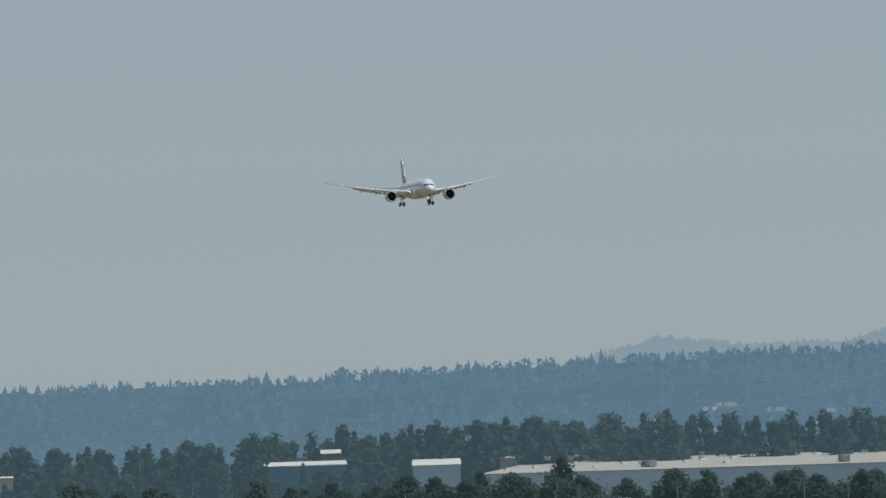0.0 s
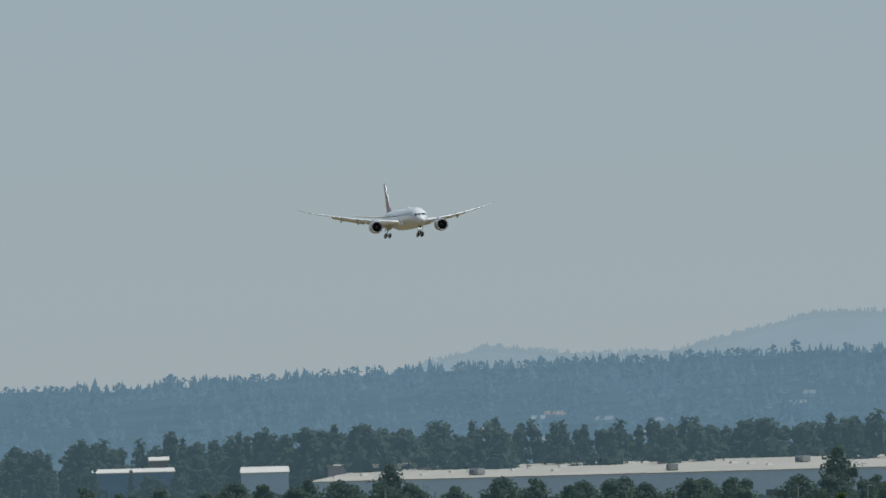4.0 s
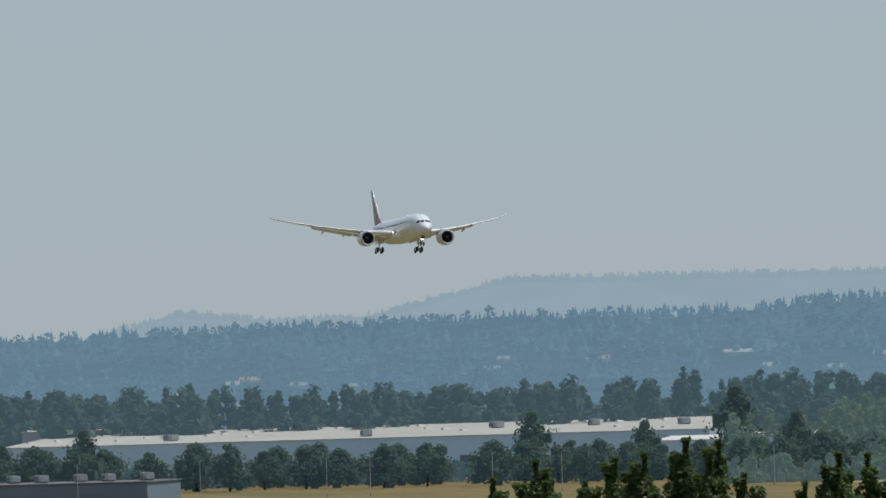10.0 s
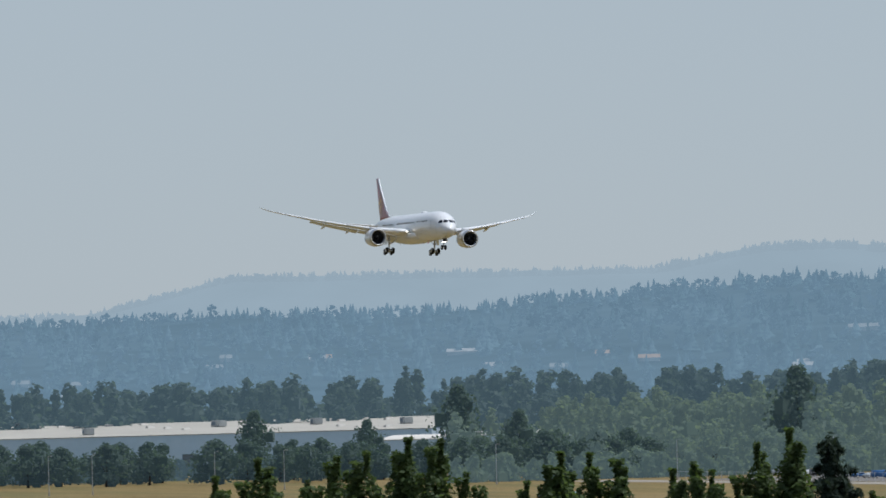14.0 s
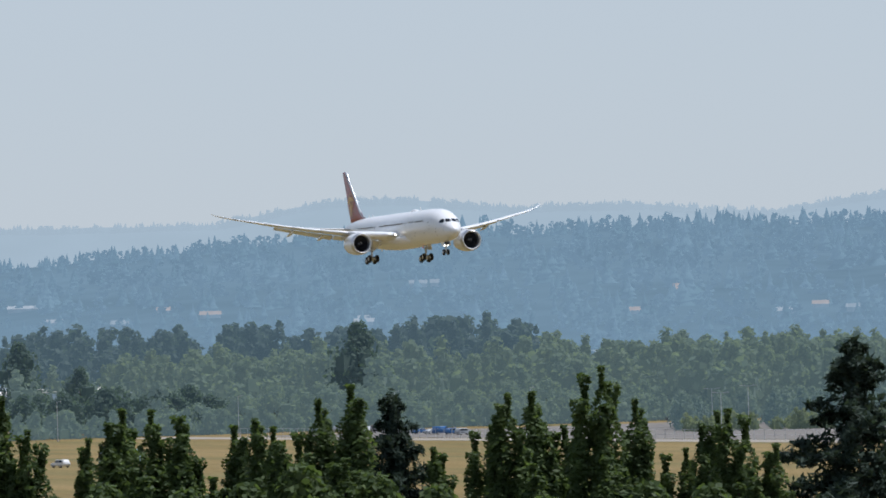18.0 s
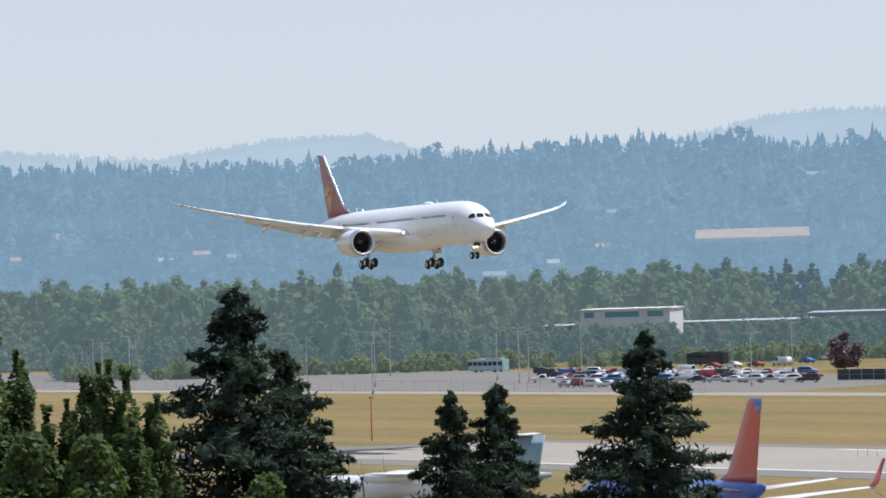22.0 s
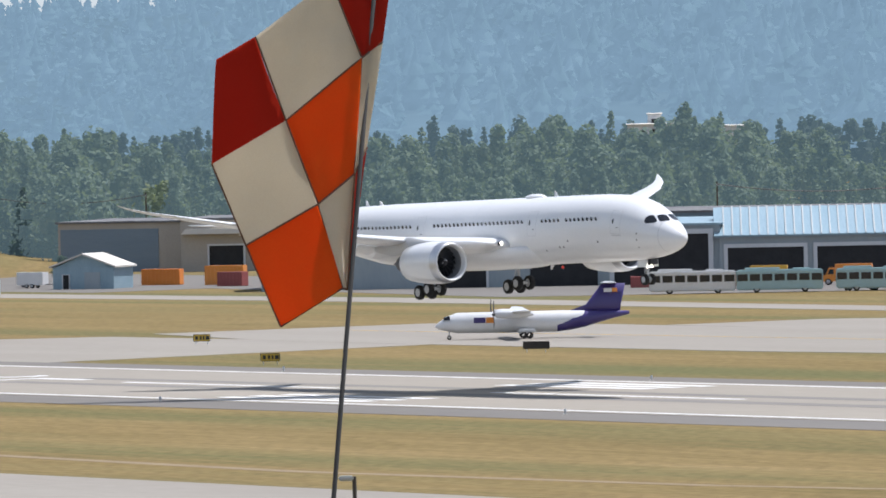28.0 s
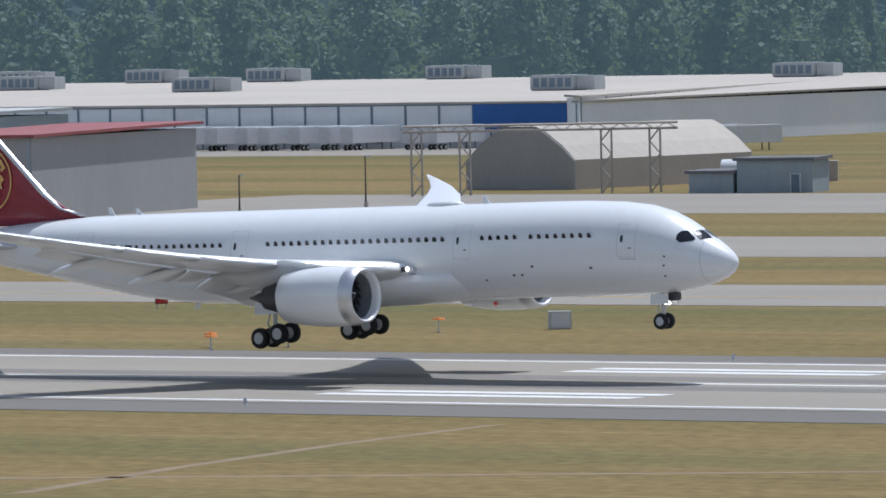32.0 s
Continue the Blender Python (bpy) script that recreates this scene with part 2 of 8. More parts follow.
def box(bm, c, s, rz=0.0, taper=1.0, bevel=0.0):
    """A block centred on c of size s, turned rz degrees; taper narrows its top."""
    got = bmesh.ops.create_cube(bm, size=1.0)["verts"]
    for v in got:
        if v.co.z > 0:
            v.co.x *= taper
            v.co.y *= taper
    bmesh.ops.transform(bm, matrix=pose(*c, 0, 0, rz) @ Matrix.Diagonal((*s, 1)), verts=got)
    if bevel:
        edges = list({e for v in got for e in v.link_edges})
        bmesh.ops.bevel(bm, geom=edges, offset=bevel, segments=2, affect="EDGES", clamp_overlap=True)
    return got


def rod(bm, a, b, r0, r1=None, sides=8):
    """A round bar from a to b."""
    a, b = Vector(a), Vector(b)
    d = b - a
    got = bmesh.ops.create_cone(bm, cap_ends=True, segments=sides, radius1=r0, radius2=r0 if r1 is None else r1, depth=d.length)["verts"]
    bmesh.ops.transform(bm, matrix=Matrix.Translation((a + b) / 2) @ d.to_track_quat("Z", "Y").to_matrix().to_4x4(), verts=got)
    return got


def loft(rings, closed=True, caps=True):
    """verts and faces of a skin through rings of equal length."""
    n = len(rings[0])
    verts = [tuple(p) for r in rings for p in r]
    faces = []
    for i in range(len(rings) - 1):
        for j in range(n if closed else n - 1):
            k = (j + 1) % n
            faces.append((i * n + j, i * n + k, (i + 1) * n + k, (i + 1) * n + j))
    if caps:
        faces += [tuple(range(n))[::-1], tuple(range((len(rings) - 1) * n, len(rings) * n))]
    return verts, faces


def joined(*meshes):
    verts, faces = [], []
    for v, f in meshes:
        o = len(verts)
        verts += v
        faces += [tuple(i + o for i in q) for q in f]
    return verts, faces


def slab(name, pts, z, thick, mat, label="", kind="structure", category="", parent=None):
    """A flat sheet with the outline pts, its top at z."""
    n = len(pts)
    v = [(x, y, z) for x, y in pts] + [(x, y, z - thick) for x, y in pts]
    f = [tuple(range(n)), tuple(range(2 * n - 1, n - 1, -1))] + [(i, i + n, (i + 1) % n + n, (i + 1) % n) for i in range(n)]
    ob = part(name, (v, f), mat, parent)
    return tagged(ob, label, category, "", kind) if parent is None else ob


def polar(az, dist, z=0.0):
    """A place by its compass turn from +Y towards +X, in degrees, and its distance from the tripod."""
    return Vector((math.sin(radians(az)) * dist, math.cos(radians(az)) * dist, z))


def curve_at(table, x):
    return float(np.interp(x, [p[0] for p in table], [p[1] for p in table]))


# ---- the landing wide-body airliner: nose at the origin, x forward, y to port, z up from the fuselage axis
BODY = [  # distance behind the nose, top, bottom, half width
    (0.0, -1.02, -1.18, 0.08), (0.12, -0.72, -1.48, 0.40), (0.4, -0.42, -1.78, 0.72), (0.9, -0.02, -2.06, 1.08), (1.6, 0.46, -2.32, 1.46),
    (2.5, 1.04, -2.55, 1.82), (3.5, 1.66, -2.72, 2.14), (4.6, 2.18, -2.84, 2.40), (6.0, 2.58, -2.92, 2.62), (8.0, 2.84, -2.97, 2.78),
    (10.5, 2.95, -2.98, 2.86), (13.0, 2.98, -2.98, 2.88), (17.0, 2.98, -3.0, 2.88), (21.0, 2.98, -3.08, 2.88), (27.0, 2.98, -3.12, 2.88), (33.0, 2.98, -3.08, 2.88),
    (37.0, 2.98, -2.98, 2.88), (41.0, 2.98, -2.86, 2.85), (45.0, 2.96, -2.42, 2.70), (49.0, 2.90, -1.66, 2.36), (53.0, 2.72, -0.85, 1.84),
    (56.5, 2.42, -0.16, 1.30), (59.5, 1.98, 0.28, 0.78), (61.6, 1.46, 0.44, 0.42), (62.5, 1.12, 0.52, 0.2)]

M_FAN = mottled("fan_titanium", [(0.02, 0.021, 0.025), (0.045, 0.047, 0.055)], scale=2, rough=0.5, metal=0.3)
M_DUCT = mottled("duct_lining", [(0.16, 0.17, 0.19), (0.22, 0.23, 0.25)], scale=2, rough=0.6)


def skin(s, ang, off=0.0):
    """A point on the fuselage, s metres behind the nose, ang degrees up from the port side round the top."""
    k = [p[0] for p in BODY]
    top, bot, w = (float(np.interp(s, k, [p[i] for p in BODY])) for i in (1, 2, 3))
    c, h = (top + bot) / 2, (top - bot) / 2
    a = radians(ang)
    return Vector((-s, (w + off) * math.cos(a), c + (h + off) * math.sin(a)))


def panel(s0, s1, a0, a1, off, n=3, cut=0.0):
    """A patch on the fuselage between two stations and two angles, its corners cut."""
    out = []
    for i in range(n + 1):
        a = a0 + (a1 - a0) * i / n
        e = cut if i in (0, n) else 0.0
        out.append((skin(s0 + e, a, off), skin(s1 - e, a, off)))
    verts = [tuple(p) for q in out for p in q]
    return verts, [(2 * i, 2 * i + 1, 2 * i + 3, 2 * i + 2) for i in range(n)]


def foil(le, chord, z, y, thick, droop=0.0, n=9):
    """An aerofoil section: points round the section, in the plane y."""
    pts = []
    for i in range(2 * n):
        u = (1 - math.cos(math.pi * (i if i <= n else 2 * n - i) / n)) / 2
        t = thick * (1.4845 * math.sqrt(u) - 0.63 * u - 1.758 * u * u + 1.4215 * u ** 3 - 0.5075 * u ** 4) * chord
        up = 1 if i <= n else -0.85
        dz = -droop * chord * (u - 0.72) ** 2 * 8 if u > 0.72 else 0.0
        pts.append((-(le + chord * u), y, z + up * t + dz))
    return pts


def wing_station(y):
    k = [2.4, 3.5, 6.0, 10.3, 15.0, 20.0, 24.0, 26.9, 28.4, 29.3, 30.0]
    le = [21.7, 22.5, 24.3, 27.3, 30.55, 34.0, 36.8, 38.8, 40.3, 41.7, 43.2]
    ch = [13.0, 12.0, 10.1, 7.6, 6.0, 4.6, 3.4, 2.5, 1.75, 1.05, 0.25]
    zz = [-1.0, -0.89, -0.6, -0.14, 0.6, 1.58, 2.45, 3.12, 3.52, 3.88, 4.31]
    th = [0.12, 0.12, 0.115, 0.105, 0.1, 0.1, 0.095, 0.09, 0.09, 0.09, 0.09]
    return [float(np.interp(y, k, c)) for c in (le, ch, zz, th)]


def wing_drop(y):
    """How far the wing falls towards its trailing edge, per metre of chord: it is set nose up at the root and level at the tip."""
    return float(np.interp(y, [2.4, 10.3, 24.0], [0.06, 0.04, 0.0]))


def wing_mesh(side):
    rings = []
    for y in (2.4, 3.5, 4.8, 6, 8, 10.3, 12.6, 15, 17.5, 20, 20.2, 22.2, 24, 25.5, 26.9, 27.7, 28.4, 28.9, 29.3, 29.7, 30.0):
        le, ch, z, th = wing_station(y)
        cut = 0.80 if 3 < y < 20.1 else 1
        rings.append([(px, py, pz + (px + le) * wing_drop(y)) for px, py, pz in foil(le, ch * cut, z, side * y, th / cut)])
    return loft(rings)


def flap_mesh(side, y0, y1, drop):
    rings = []
    for i in range(5):
        y = y0 + (y1 - y0) * i / 4
        le, ch, z, th = wing_station(y)
        c = ch * 0.24
        sec = foil(0, c, 0, side * y, 0.13)
        a = radians(drop)
        hx, hz = -(le + ch * 0.79), z - ch * (0.02 + 0.79 * wing_drop(y))
        rings.append([(hx + p[0] * math.cos(a) , p[1], hz + p[2] + p[0] * math.sin(a)) for p in sec])
    return loft(rings)


def slat_mesh(side, y0, y1):
    """The front of the wing section, let out forward and down."""
    rings = []
    for i in range(5):
        y = y0 + (y1 - y0) * i / 4
        le, ch, z, th = wing_station(y)
        sec = foil(le - 0.16, ch, z - 0.07, side * y, th * 1.03, 0.0, 20)
        rings.append([(px, py, pz + (px + le) * wing_drop(y)) for px, py, pz in sec[-5:] + sec[:7]])
    return loft(rings)


def tube(rings, sides=36, cx=0.0, cy=0.0, cz=0.0, caps=False):
    """A body of revolution along x: rings of (x, radius)."""
    return loft([[(cx + x, cy + r * math.cos(2 * math.pi * j / sides), cz + r * math.sin(2 * math.pi * j / sides)) for j in range(sides)]
                 for x, r in rings], caps=caps)


def wheel_part(name, r, w, parent, m):
    """An aircraft wheel: tyre and pale rim."""
    v = tube([(-w / 2, r * 0.55), (-w / 2, r * 0.82), (-w * 0.36, r * 0.96), (0, r), (w * 0.36, r * 0.96), (w / 2, r * 0.82), (w / 2, r * 0.55)], 24)
    tyre = part("wheel", v, M_TYRE, parent, "", True)
    tyre.matrix_local = m
    rim = part("rim", tube([(-w * 0.52, r * 0.04), (-w * 0.46, r * 0.30), (-w * 0.52, r * 0.50), (-w * 0.44, r * 0.56),
                            (w * 0.44, r * 0.56), (w * 0.52, r * 0.50), (w * 0.46, r * 0.30), (w * 0.52, r * 0.04)], 20, caps=True), M_GREYP, tyre, "pale grey wheel rim", True)
    return tyre


def build_airliner():
    jet = thing("airliner", Matrix(), "white twin-engine wide-body airliner with a maroon fin, wheels down to land", "airplane")
    rings = [[skin(s, a * 360 / 56) for a in range(56)] for s, *_ in
             [(float(q),) for q in np.r_[np.array([p[0] for p in BODY[:11]]), np.arange(12, 62.0, 1.5), 62.5]]]
    body = part("fuselage", loft(rings), M_WHITE, jet, "glossy white fuselage", True)
    # belly fairing
    fair = []
    for s, w, zb in ((17.5, 1.6, -2.6), (19.5, 2.6, -3.0), (22, 3.12, -3.25), (27, 3.3, -3.36), (32, 3.2, -3.34), (36.5, 2.6, -3.14), (40, 1.5, -2.7)):
        fair.append([(-s, w * math.cos(math.pi * k / 16), -1.3 + (zb + 1.3) * math.sin(math.pi * k / 16) ** 0.8) for k in range(17)])
    part("belly_fairing", loft(fair), M_WHITE, jet, "", True)
    part("nose_cone_seam", loft([[skin(s, a * 10, 0.012) for a in range(36)] for s in (1.72, 1.76)], caps=False), M_GREYP, body)
    # flight deck windows
    for sgn in (0, 1):
        def on(s, a):
            return (s, a if not sgn else 180 - a)
        for poly in ([(2.6, 63), (2.45, 76), (2.3, 88), (1.75, 85), (1.55, 78), (1.7, 66), (1.95, 52), (2.3, 57)], [(3.25, 30), (3.25, 40), (3.1, 50), (2.8, 58), (2.2, 49), (2.3, 40), (3.0, 27)]):
            pts = [skin(*on(*q), 0.03) for q in poly]
            c = sum(pts, Vector()) / len(pts)
            c = c + (c - Vector((c.x, 0, 0.2))).normalized() * 0.03
            part("cockpit_window", ([tuple(p) for p in pts] + [tuple(c)], [(i, (i + 1) % len(pts), len(pts)) for i in range(len(pts))]), M_GLASS, body, "dark flight deck pane")
    # cabin windows and doors, both sides
    for sgn in (1, -1):
        first = None
        for s0, s1 in ((9.02, 13.4), (14.49, 17.0), (19.93, 33.5), (37.09, 46.8)):
            for s in np.arange(s0, s1, 0.61):
                if first is None:
                    pts = [(0.155 * math.cos(a * math.pi / 6), 0, 0.275 * math.sin(a * math.pi / 6) + 0.0 * a) for a in range(12)]
                    v = [(x, -0.02, z) for x, y, z in pts] + [(x * 0.86, 0.012, z * 0.9) for x, y, z in pts]
                    f = [tuple(range(12, 24))] + [(i, (i + 1) % 12, (i + 1) % 12 + 12, i + 12) for i in range(12)]
                    first = part("cabin_window", (v, f), M_GLASS, body)
                    w = first
                else:
                    w = again(first, Matrix())
                hw = float(np.interp(s, [p[0] for p in BODY], [p[3] for p in BODY]))
                w.matrix_local = pose(-s, sgn * (hw * math.cos(math.asin(0.8 / 2.98)) + 0.004), 0.8, -15.6 if sgn > 0 else 15.6) @ pose(0, 0, 0, 0, 0, 0 if sgn > 0 else 180)
        for s in (6.4, 18.46, 35.62, 48.2):
            a0, a1 = (-7, 36)
            def ang(a):
                return a if sgn > 0 else 180 - a
            rim = []
            for (sa, sb, aa, ab) in ((s - 0.64, s - 0.61, a0, a1), (s + 0.61, s + 0.64, a0, a1), (s - 0.64, s + 0.64, a0, a0 + 0.6), (s - 0.64, s + 0.64, a1 - 0.6, a1)):
                rim.append(panel(sa, sb, ang(aa), ang(ab), 0.012, 5))
            door = part("cabin_door", joined(*rim), M_GREYP, body, "white door with a fine grey outline")
            part("door_window", panel(s + 0.22, s + 0.40, ang(11), ang(20), 0.02, 3, 0.03), M_GLASS, door)
            part("door_handle", panel(s - 0.4, s - 0.15, ang(3.5), ang(4.6), 0.02, 1), M_DARKM, door)
        for s, a, d in ((3.8, -4, 0.07), (3.9, -18, 0.07), (4.0, -36, 0.07), (14.7, -31, 0.1), (14.1, -31, 0.1), (13.2, -20, 0.1), (8.9, -23, 0.12), (16.9, -37, 0.08)):
            part("service_port", panel(s, s + 2 * d, ang(a), ang(a + 3), 0.015, 2, 0.02), M_DARKM, body)
        part("marking_bar", panel(5.7, 6.9, ang(-10.5), ang(-8.8), 0.012, 1), M_GREYP, body, "grey bar")
        part("registration_bar", panel(44.2, 47.0, ang(13.5), ang(17.5), 0.012, 2), M_DARKM, body, "row of dark bars")
    # antenna dome and small aerials
    bm = bmesh.new()
    got = bmesh.ops.create_uvsphere(bm, u_segments=20, v_segments=10, radius=1)["verts"]
    bmesh.ops.transform(bm, matrix=pose(-21.45, 0, 2.95) @ Matrix.Diagonal((1.4, 0.66, 0.34, 1)), verts=got)
    part("antenna_dome", bm, M_WHITE, body, "white antenna dome", True)
    for s, z, h, d in ((18.3, 2.97, 0.5, 1), (45.4, 2.95, 0.4, 1), (47.6, 2.92, 0.55, 1), (19.5, -3.05, 0.42, -1), (41.0, -2.85, 0.4, -1)):
        part("blade_aerial", loft([[(-s - 0.25, 0.03, z), (-s + 0.25, 0.03, z), (-s + 0.25, -0.03, z), (-s - 0.25, -0.03, z)],
                                   [(-s - 0.32, 0.012, z + d * h), (-s - 0.08, 0.012, z + d * h), (-s - 0.08, -0.012, z + d * h), (-s - 0.32, -0.012, z + d * h)]]), M_WHITE, body)
    bm = bmesh.new()
    bmesh.ops.create_uvsphere(bm, u_segments=10, v_segments=6, radius=0.14)
    part("beacon", bm, M_BEACON, body, "red flashing beacon").matrix_local = pose(-18.0, 0, -3.3)
    # wings
    for side, nm in ((1, "wing"), (-1, "wing")):
        wing = part(nm, wing_mesh(side), M_WHITE, jet, "long swept white wing curving up to a raked tip", True)
        part("inboard_flap", flap_mesh(side, 3.2, 8.9, 27), M_WHITE, wing, "lowered white flap", True)
        part("flaperon", flap_mesh(side, 9.1, 10.9, 18), M_WHITE, wing, "", True)
        part("outboard_flap", flap_mesh(side, 11.1, 20.3, 24), M_WHITE, wing, "lowered white flap", True)
        for y0, y1 in ((3.7, 9.1), (10.4, 14.4), (14.5, 18.5), (18.6, 22.7), (22.8, 26.8)):
            part("slat", slat_mesh(side, y0, y1), M_WHITE, wing, "", True)
        for y in (6.6, 12.9, 17.6):
            le, ch, z, th = wing_station(y)
            r = [(-0.2, 0.04), (-0.9, 0.2), (-2.4, 0.3), (-3.7, 0.24), (-4.9, 0.05)]
            f = part("flap_fairing", tube([(x, q) for x, q in r], 14, caps=True), M_WHITE, wing, "", True)
            f.matrix_local = pose(-(le + ch * 0.46), side * y, z - 0.3 - 0.46 * ch * wing_drop(y), 0, -11, 0)
        part("landing_lamp", tube([(0, 0.02), (-0.03, 0.13), (-0.1, 0.15)], 14, caps=True), M_LAMP, wing, "bright landing lamp", True).matrix_local = pose(-22.1, side * 3.5, -0.89)
        bm = bmesh.new()
        box(bm, (0, 0, 0), (0.5, 0.22, 0.3), bevel=0.06)
        part("lamp_housing", bm, M_DARKM, wing).matrix_local = pose(-22.45, side * 3.5, -0.91)
        # engine
        ey, ez = side * 9.86, -2.25
        eng = part("engine_nacelle", tube([(-21.52, 1.42), (-21.17, 1.46), (-20.98, 1.53), (-20.93, 1.60), (-21.02, 1.68), (-21.47, 1.79), (-22.55, 1.88), (-23.95, 1.88), (-25.47, 1.76), (-26.76, 1.56), (-26.82, 1.46), (-26.33, 1.42)], 48, 0, ey, ez),
                   M_WHITE, wing, "large white engine nacelle", True)
        part("inlet_lip", tube([(-21.31, 1.455), (-21.01, 1.53), (-20.91, 1.605), (-21.01, 1.695), (-21.52, 1.81), (-21.85, 1.845)], 48, 0, ey, ez), M_METAL, eng, "polished metal inlet lip", True)
        part("inlet_duct", tube([(-21.47, 1.43), (-22.12, 1.40), (-22.66, 1.42)], 48, 0, ey, ez), M_DUCT, eng, "", True)
        part("fan_disc", tube([(-22.68, 1.42), (-22.66, 0.9), (-22.60, 0.45)], 36, 0, ey, ez), M_FAN, eng, "dark fan", False)
        for k in range(18):
            a = 2 * math.pi * k / 18
            u, w = Vector((0, math.cos(a), math.sin(a))), Vector((0, -math.sin(a), math.cos(a)))
            c = Vector((-22.39, ey, ez))
            q = [c + u * 0.4 - w * 0.05, c + u * 1.38 - w * 0.2 + Vector((0.12, 0, 0)), c + u * 1.38 + w * 0.12 - Vector((0.1, 0, 0)), c + u * 0.4 + w * 0.09 - Vector((0.1, 0, 0))]
            part("fan_blade", ([tuple(p) for p in q], [(0, 1, 2, 3)]), M_FAN, eng)
        part("spinner", tube([(-21.74, 0.01), (-21.90, 0.2), (-22.23, 0.38), (-22.55, 0.46)], 24, 0, ey, ez, True), M_DARKM, eng, "dark spinner with a pale swirl", True)
        sw = []
        for k in range(7):
            a = 0.8 + k * 0.45
            r = 0.12 + 0.03 * k
            sw.append((-21.79 - r * 0.72 + 0.035, ey + r * math.cos(a), ez + r * math.sin(a)))
        part("swirl", (sw + [(x, y + 0.07, z + 0.05) for x, y, z in sw], [(k, k + 1, k + 8, k + 7) for k in range(6)]), M_WHITE, eng)
        part("core_cowl", tube([(-26.11, 1.2), (-27.19, 1.02), (-28.49, 0.72)], 32, 0, ey, ez), M_DARKM, eng, "", True)
        part("exhaust_plug", tube([(-27.63, 0.55), (-28.71, 0.42), (-29.79, 0.06)], 24, 0, ey, ez, True), M_DARKM, eng, "", True)
        le, ch, z, th = wing_station(9.86)
        rr = []
        for x, zt, zb, w in ((-23.0, ez + 1.86, ez + 1.6, 0.1), (-24.6, ez + 1.98, ez + 1.5, 0.28), (-27.0, z + 0.28, ez + 1.0, 0.34), (-29.6, z - 0.1, ez + 0.7, 0.3), (-32.6, z - 0.5, z - 0.9, 0.08)):
            rr.append([(x, ey + w, zt), (x, ey - w, zt), (x, ey - w, zb), (x, ey + w, zb)])
        part("pylon", loft(rr), M_GREYP, wing, "", True)
        # main gear
        gear = part("main_gear_leg", *gear_leg(side), jet, "pale grey landing gear leg")
        gear.matrix_local = pose(-31.5, side * 4.9, -0.1)
        bm = bmesh.new()
        rod(bm, (-0.85, 0, 0), (0.85, 0, 0), 0.16)
        for x in (-0.73, 0.73):
            rod(bm, (x, -0.62, 0), (x, 0.62, 0), 0.1)
        bogie = part("bogie", bm, M_GREYP, gear)
        bogie.matrix_local = pose(0, 0, -4.72, 0, -10.5, 0)
        for x in (-0.73, 0.73):
            for y in (-0.66, 0.66):
                wheel_part("wheel", 0.66, 0.5, gear, pose(0, 0, -4.72, 0, -10.5, 0) @ pose(x, y, 0, 0, 0, 90))
        bm = bmesh.new()
        box(bm, (0, 0, 0), (2.1, 0.06, 1.5), bevel=0.02)
        part("gear_door", bm, M_WHITE, gear).matrix_local = pose(0.0, side * 0.65, -2.6, side * 8)
        # tailplane
        part("tailplane", loft([foil(53.4, 6.2, 1.1, side * 0.8, 0.09), foil(56.3, 4.5, 1.4, side * 4.2, 0.085), foil(60.5, 2.2, 1.95, side * 9.45, 0.08), foil(61.5, 1.25, 2.02, side * 9.85, 0.08)]), M_WHITE, jet, "swept white tailplane", True)
    # nose gear
    bm = bmesh.new()
    rod(bm, (0, 0, -2.4), (0.1, 0, -4.6), 0.13)
    rod(bm, (0.1, -0.4, -4.62), (0.1, 0.4, -4.62), 0.08)
    rod(bm, (0.9, 0, -2.8), (0.08, 0, -3.8), 0.06)
    box(bm, (0.3, 0, -3.5), (0.12, 0.5, 0.16))
    rod(bm, (0.75, -0.3, -3.0), (0.15, 0, -3.9), 0.05)
    rod(bm, (0.75, 0.3, -3.0), (0.15, 0, -3.9), 0.05)
    rod(bm, (-0.25, 0, -3.5), (-0.35, 0, -4.1), 0.04)
    rod(bm, (-0.35, 0, -4.1), (0.05, 0, -4.5), 0.04)
    nose = part("nose_gear_leg", bm, M_GREYP, jet)
    nose.matrix_local = pose(-5.6, 0, 0)
    for y in (-0.36, 0.36):
        wheel_part("wheel", 0.51, 0.36, nose, pose(0.1, y, -4.62, 0, 0, 90))
    for y in (-0.62, 0.62):
        bm = bmesh.new()
        box(bm, (0.2, y, -3.22), (1.35, 0.05, 0.62), bevel=0.02)
        part("gear_door", bm, M_WHITE, nose)
    # plain dark box ahead of the leg, between the gear doors
    bm = bmesh.new()
    box(bm, (0.95, 0, -3.1), (0.55, 0.75, 0.5), bevel=0.05)
    part("actuator_housing", bm, M_DARKM, nose, "dark box ahead of the nose gear leg")
    for y in (-0.2, 0.2):
        part("taxi_lamp", tube([(0, 0.02), (-0.02, 0.12), (-0.1, 0.13)], 14, caps=True), M_LAMP, nose, "bright taxi lamp", True).matrix_local = pose(0.46, y, -3.48)
    # fin
    fin = part("fin", loft([[(x, y * t, z) for x, y, z in r] for r, t in (
        (fin_ring(48.3, 10.2, 2.45), 0.3), (fin_ring(50.6, 8.1, 3.1), 0.75), (fin_ring(52.75, 6.5, 4.4), 1), (fin_ring(57.0, 3.9, 8.6), 1), (fin_ring(59.5, 2.45, 11.15), 1), (fin_ring(60.0, 2.05, 11.45), 0.7))]), M_RED, jet, "tall swept maroon fin", True)
    edge = []
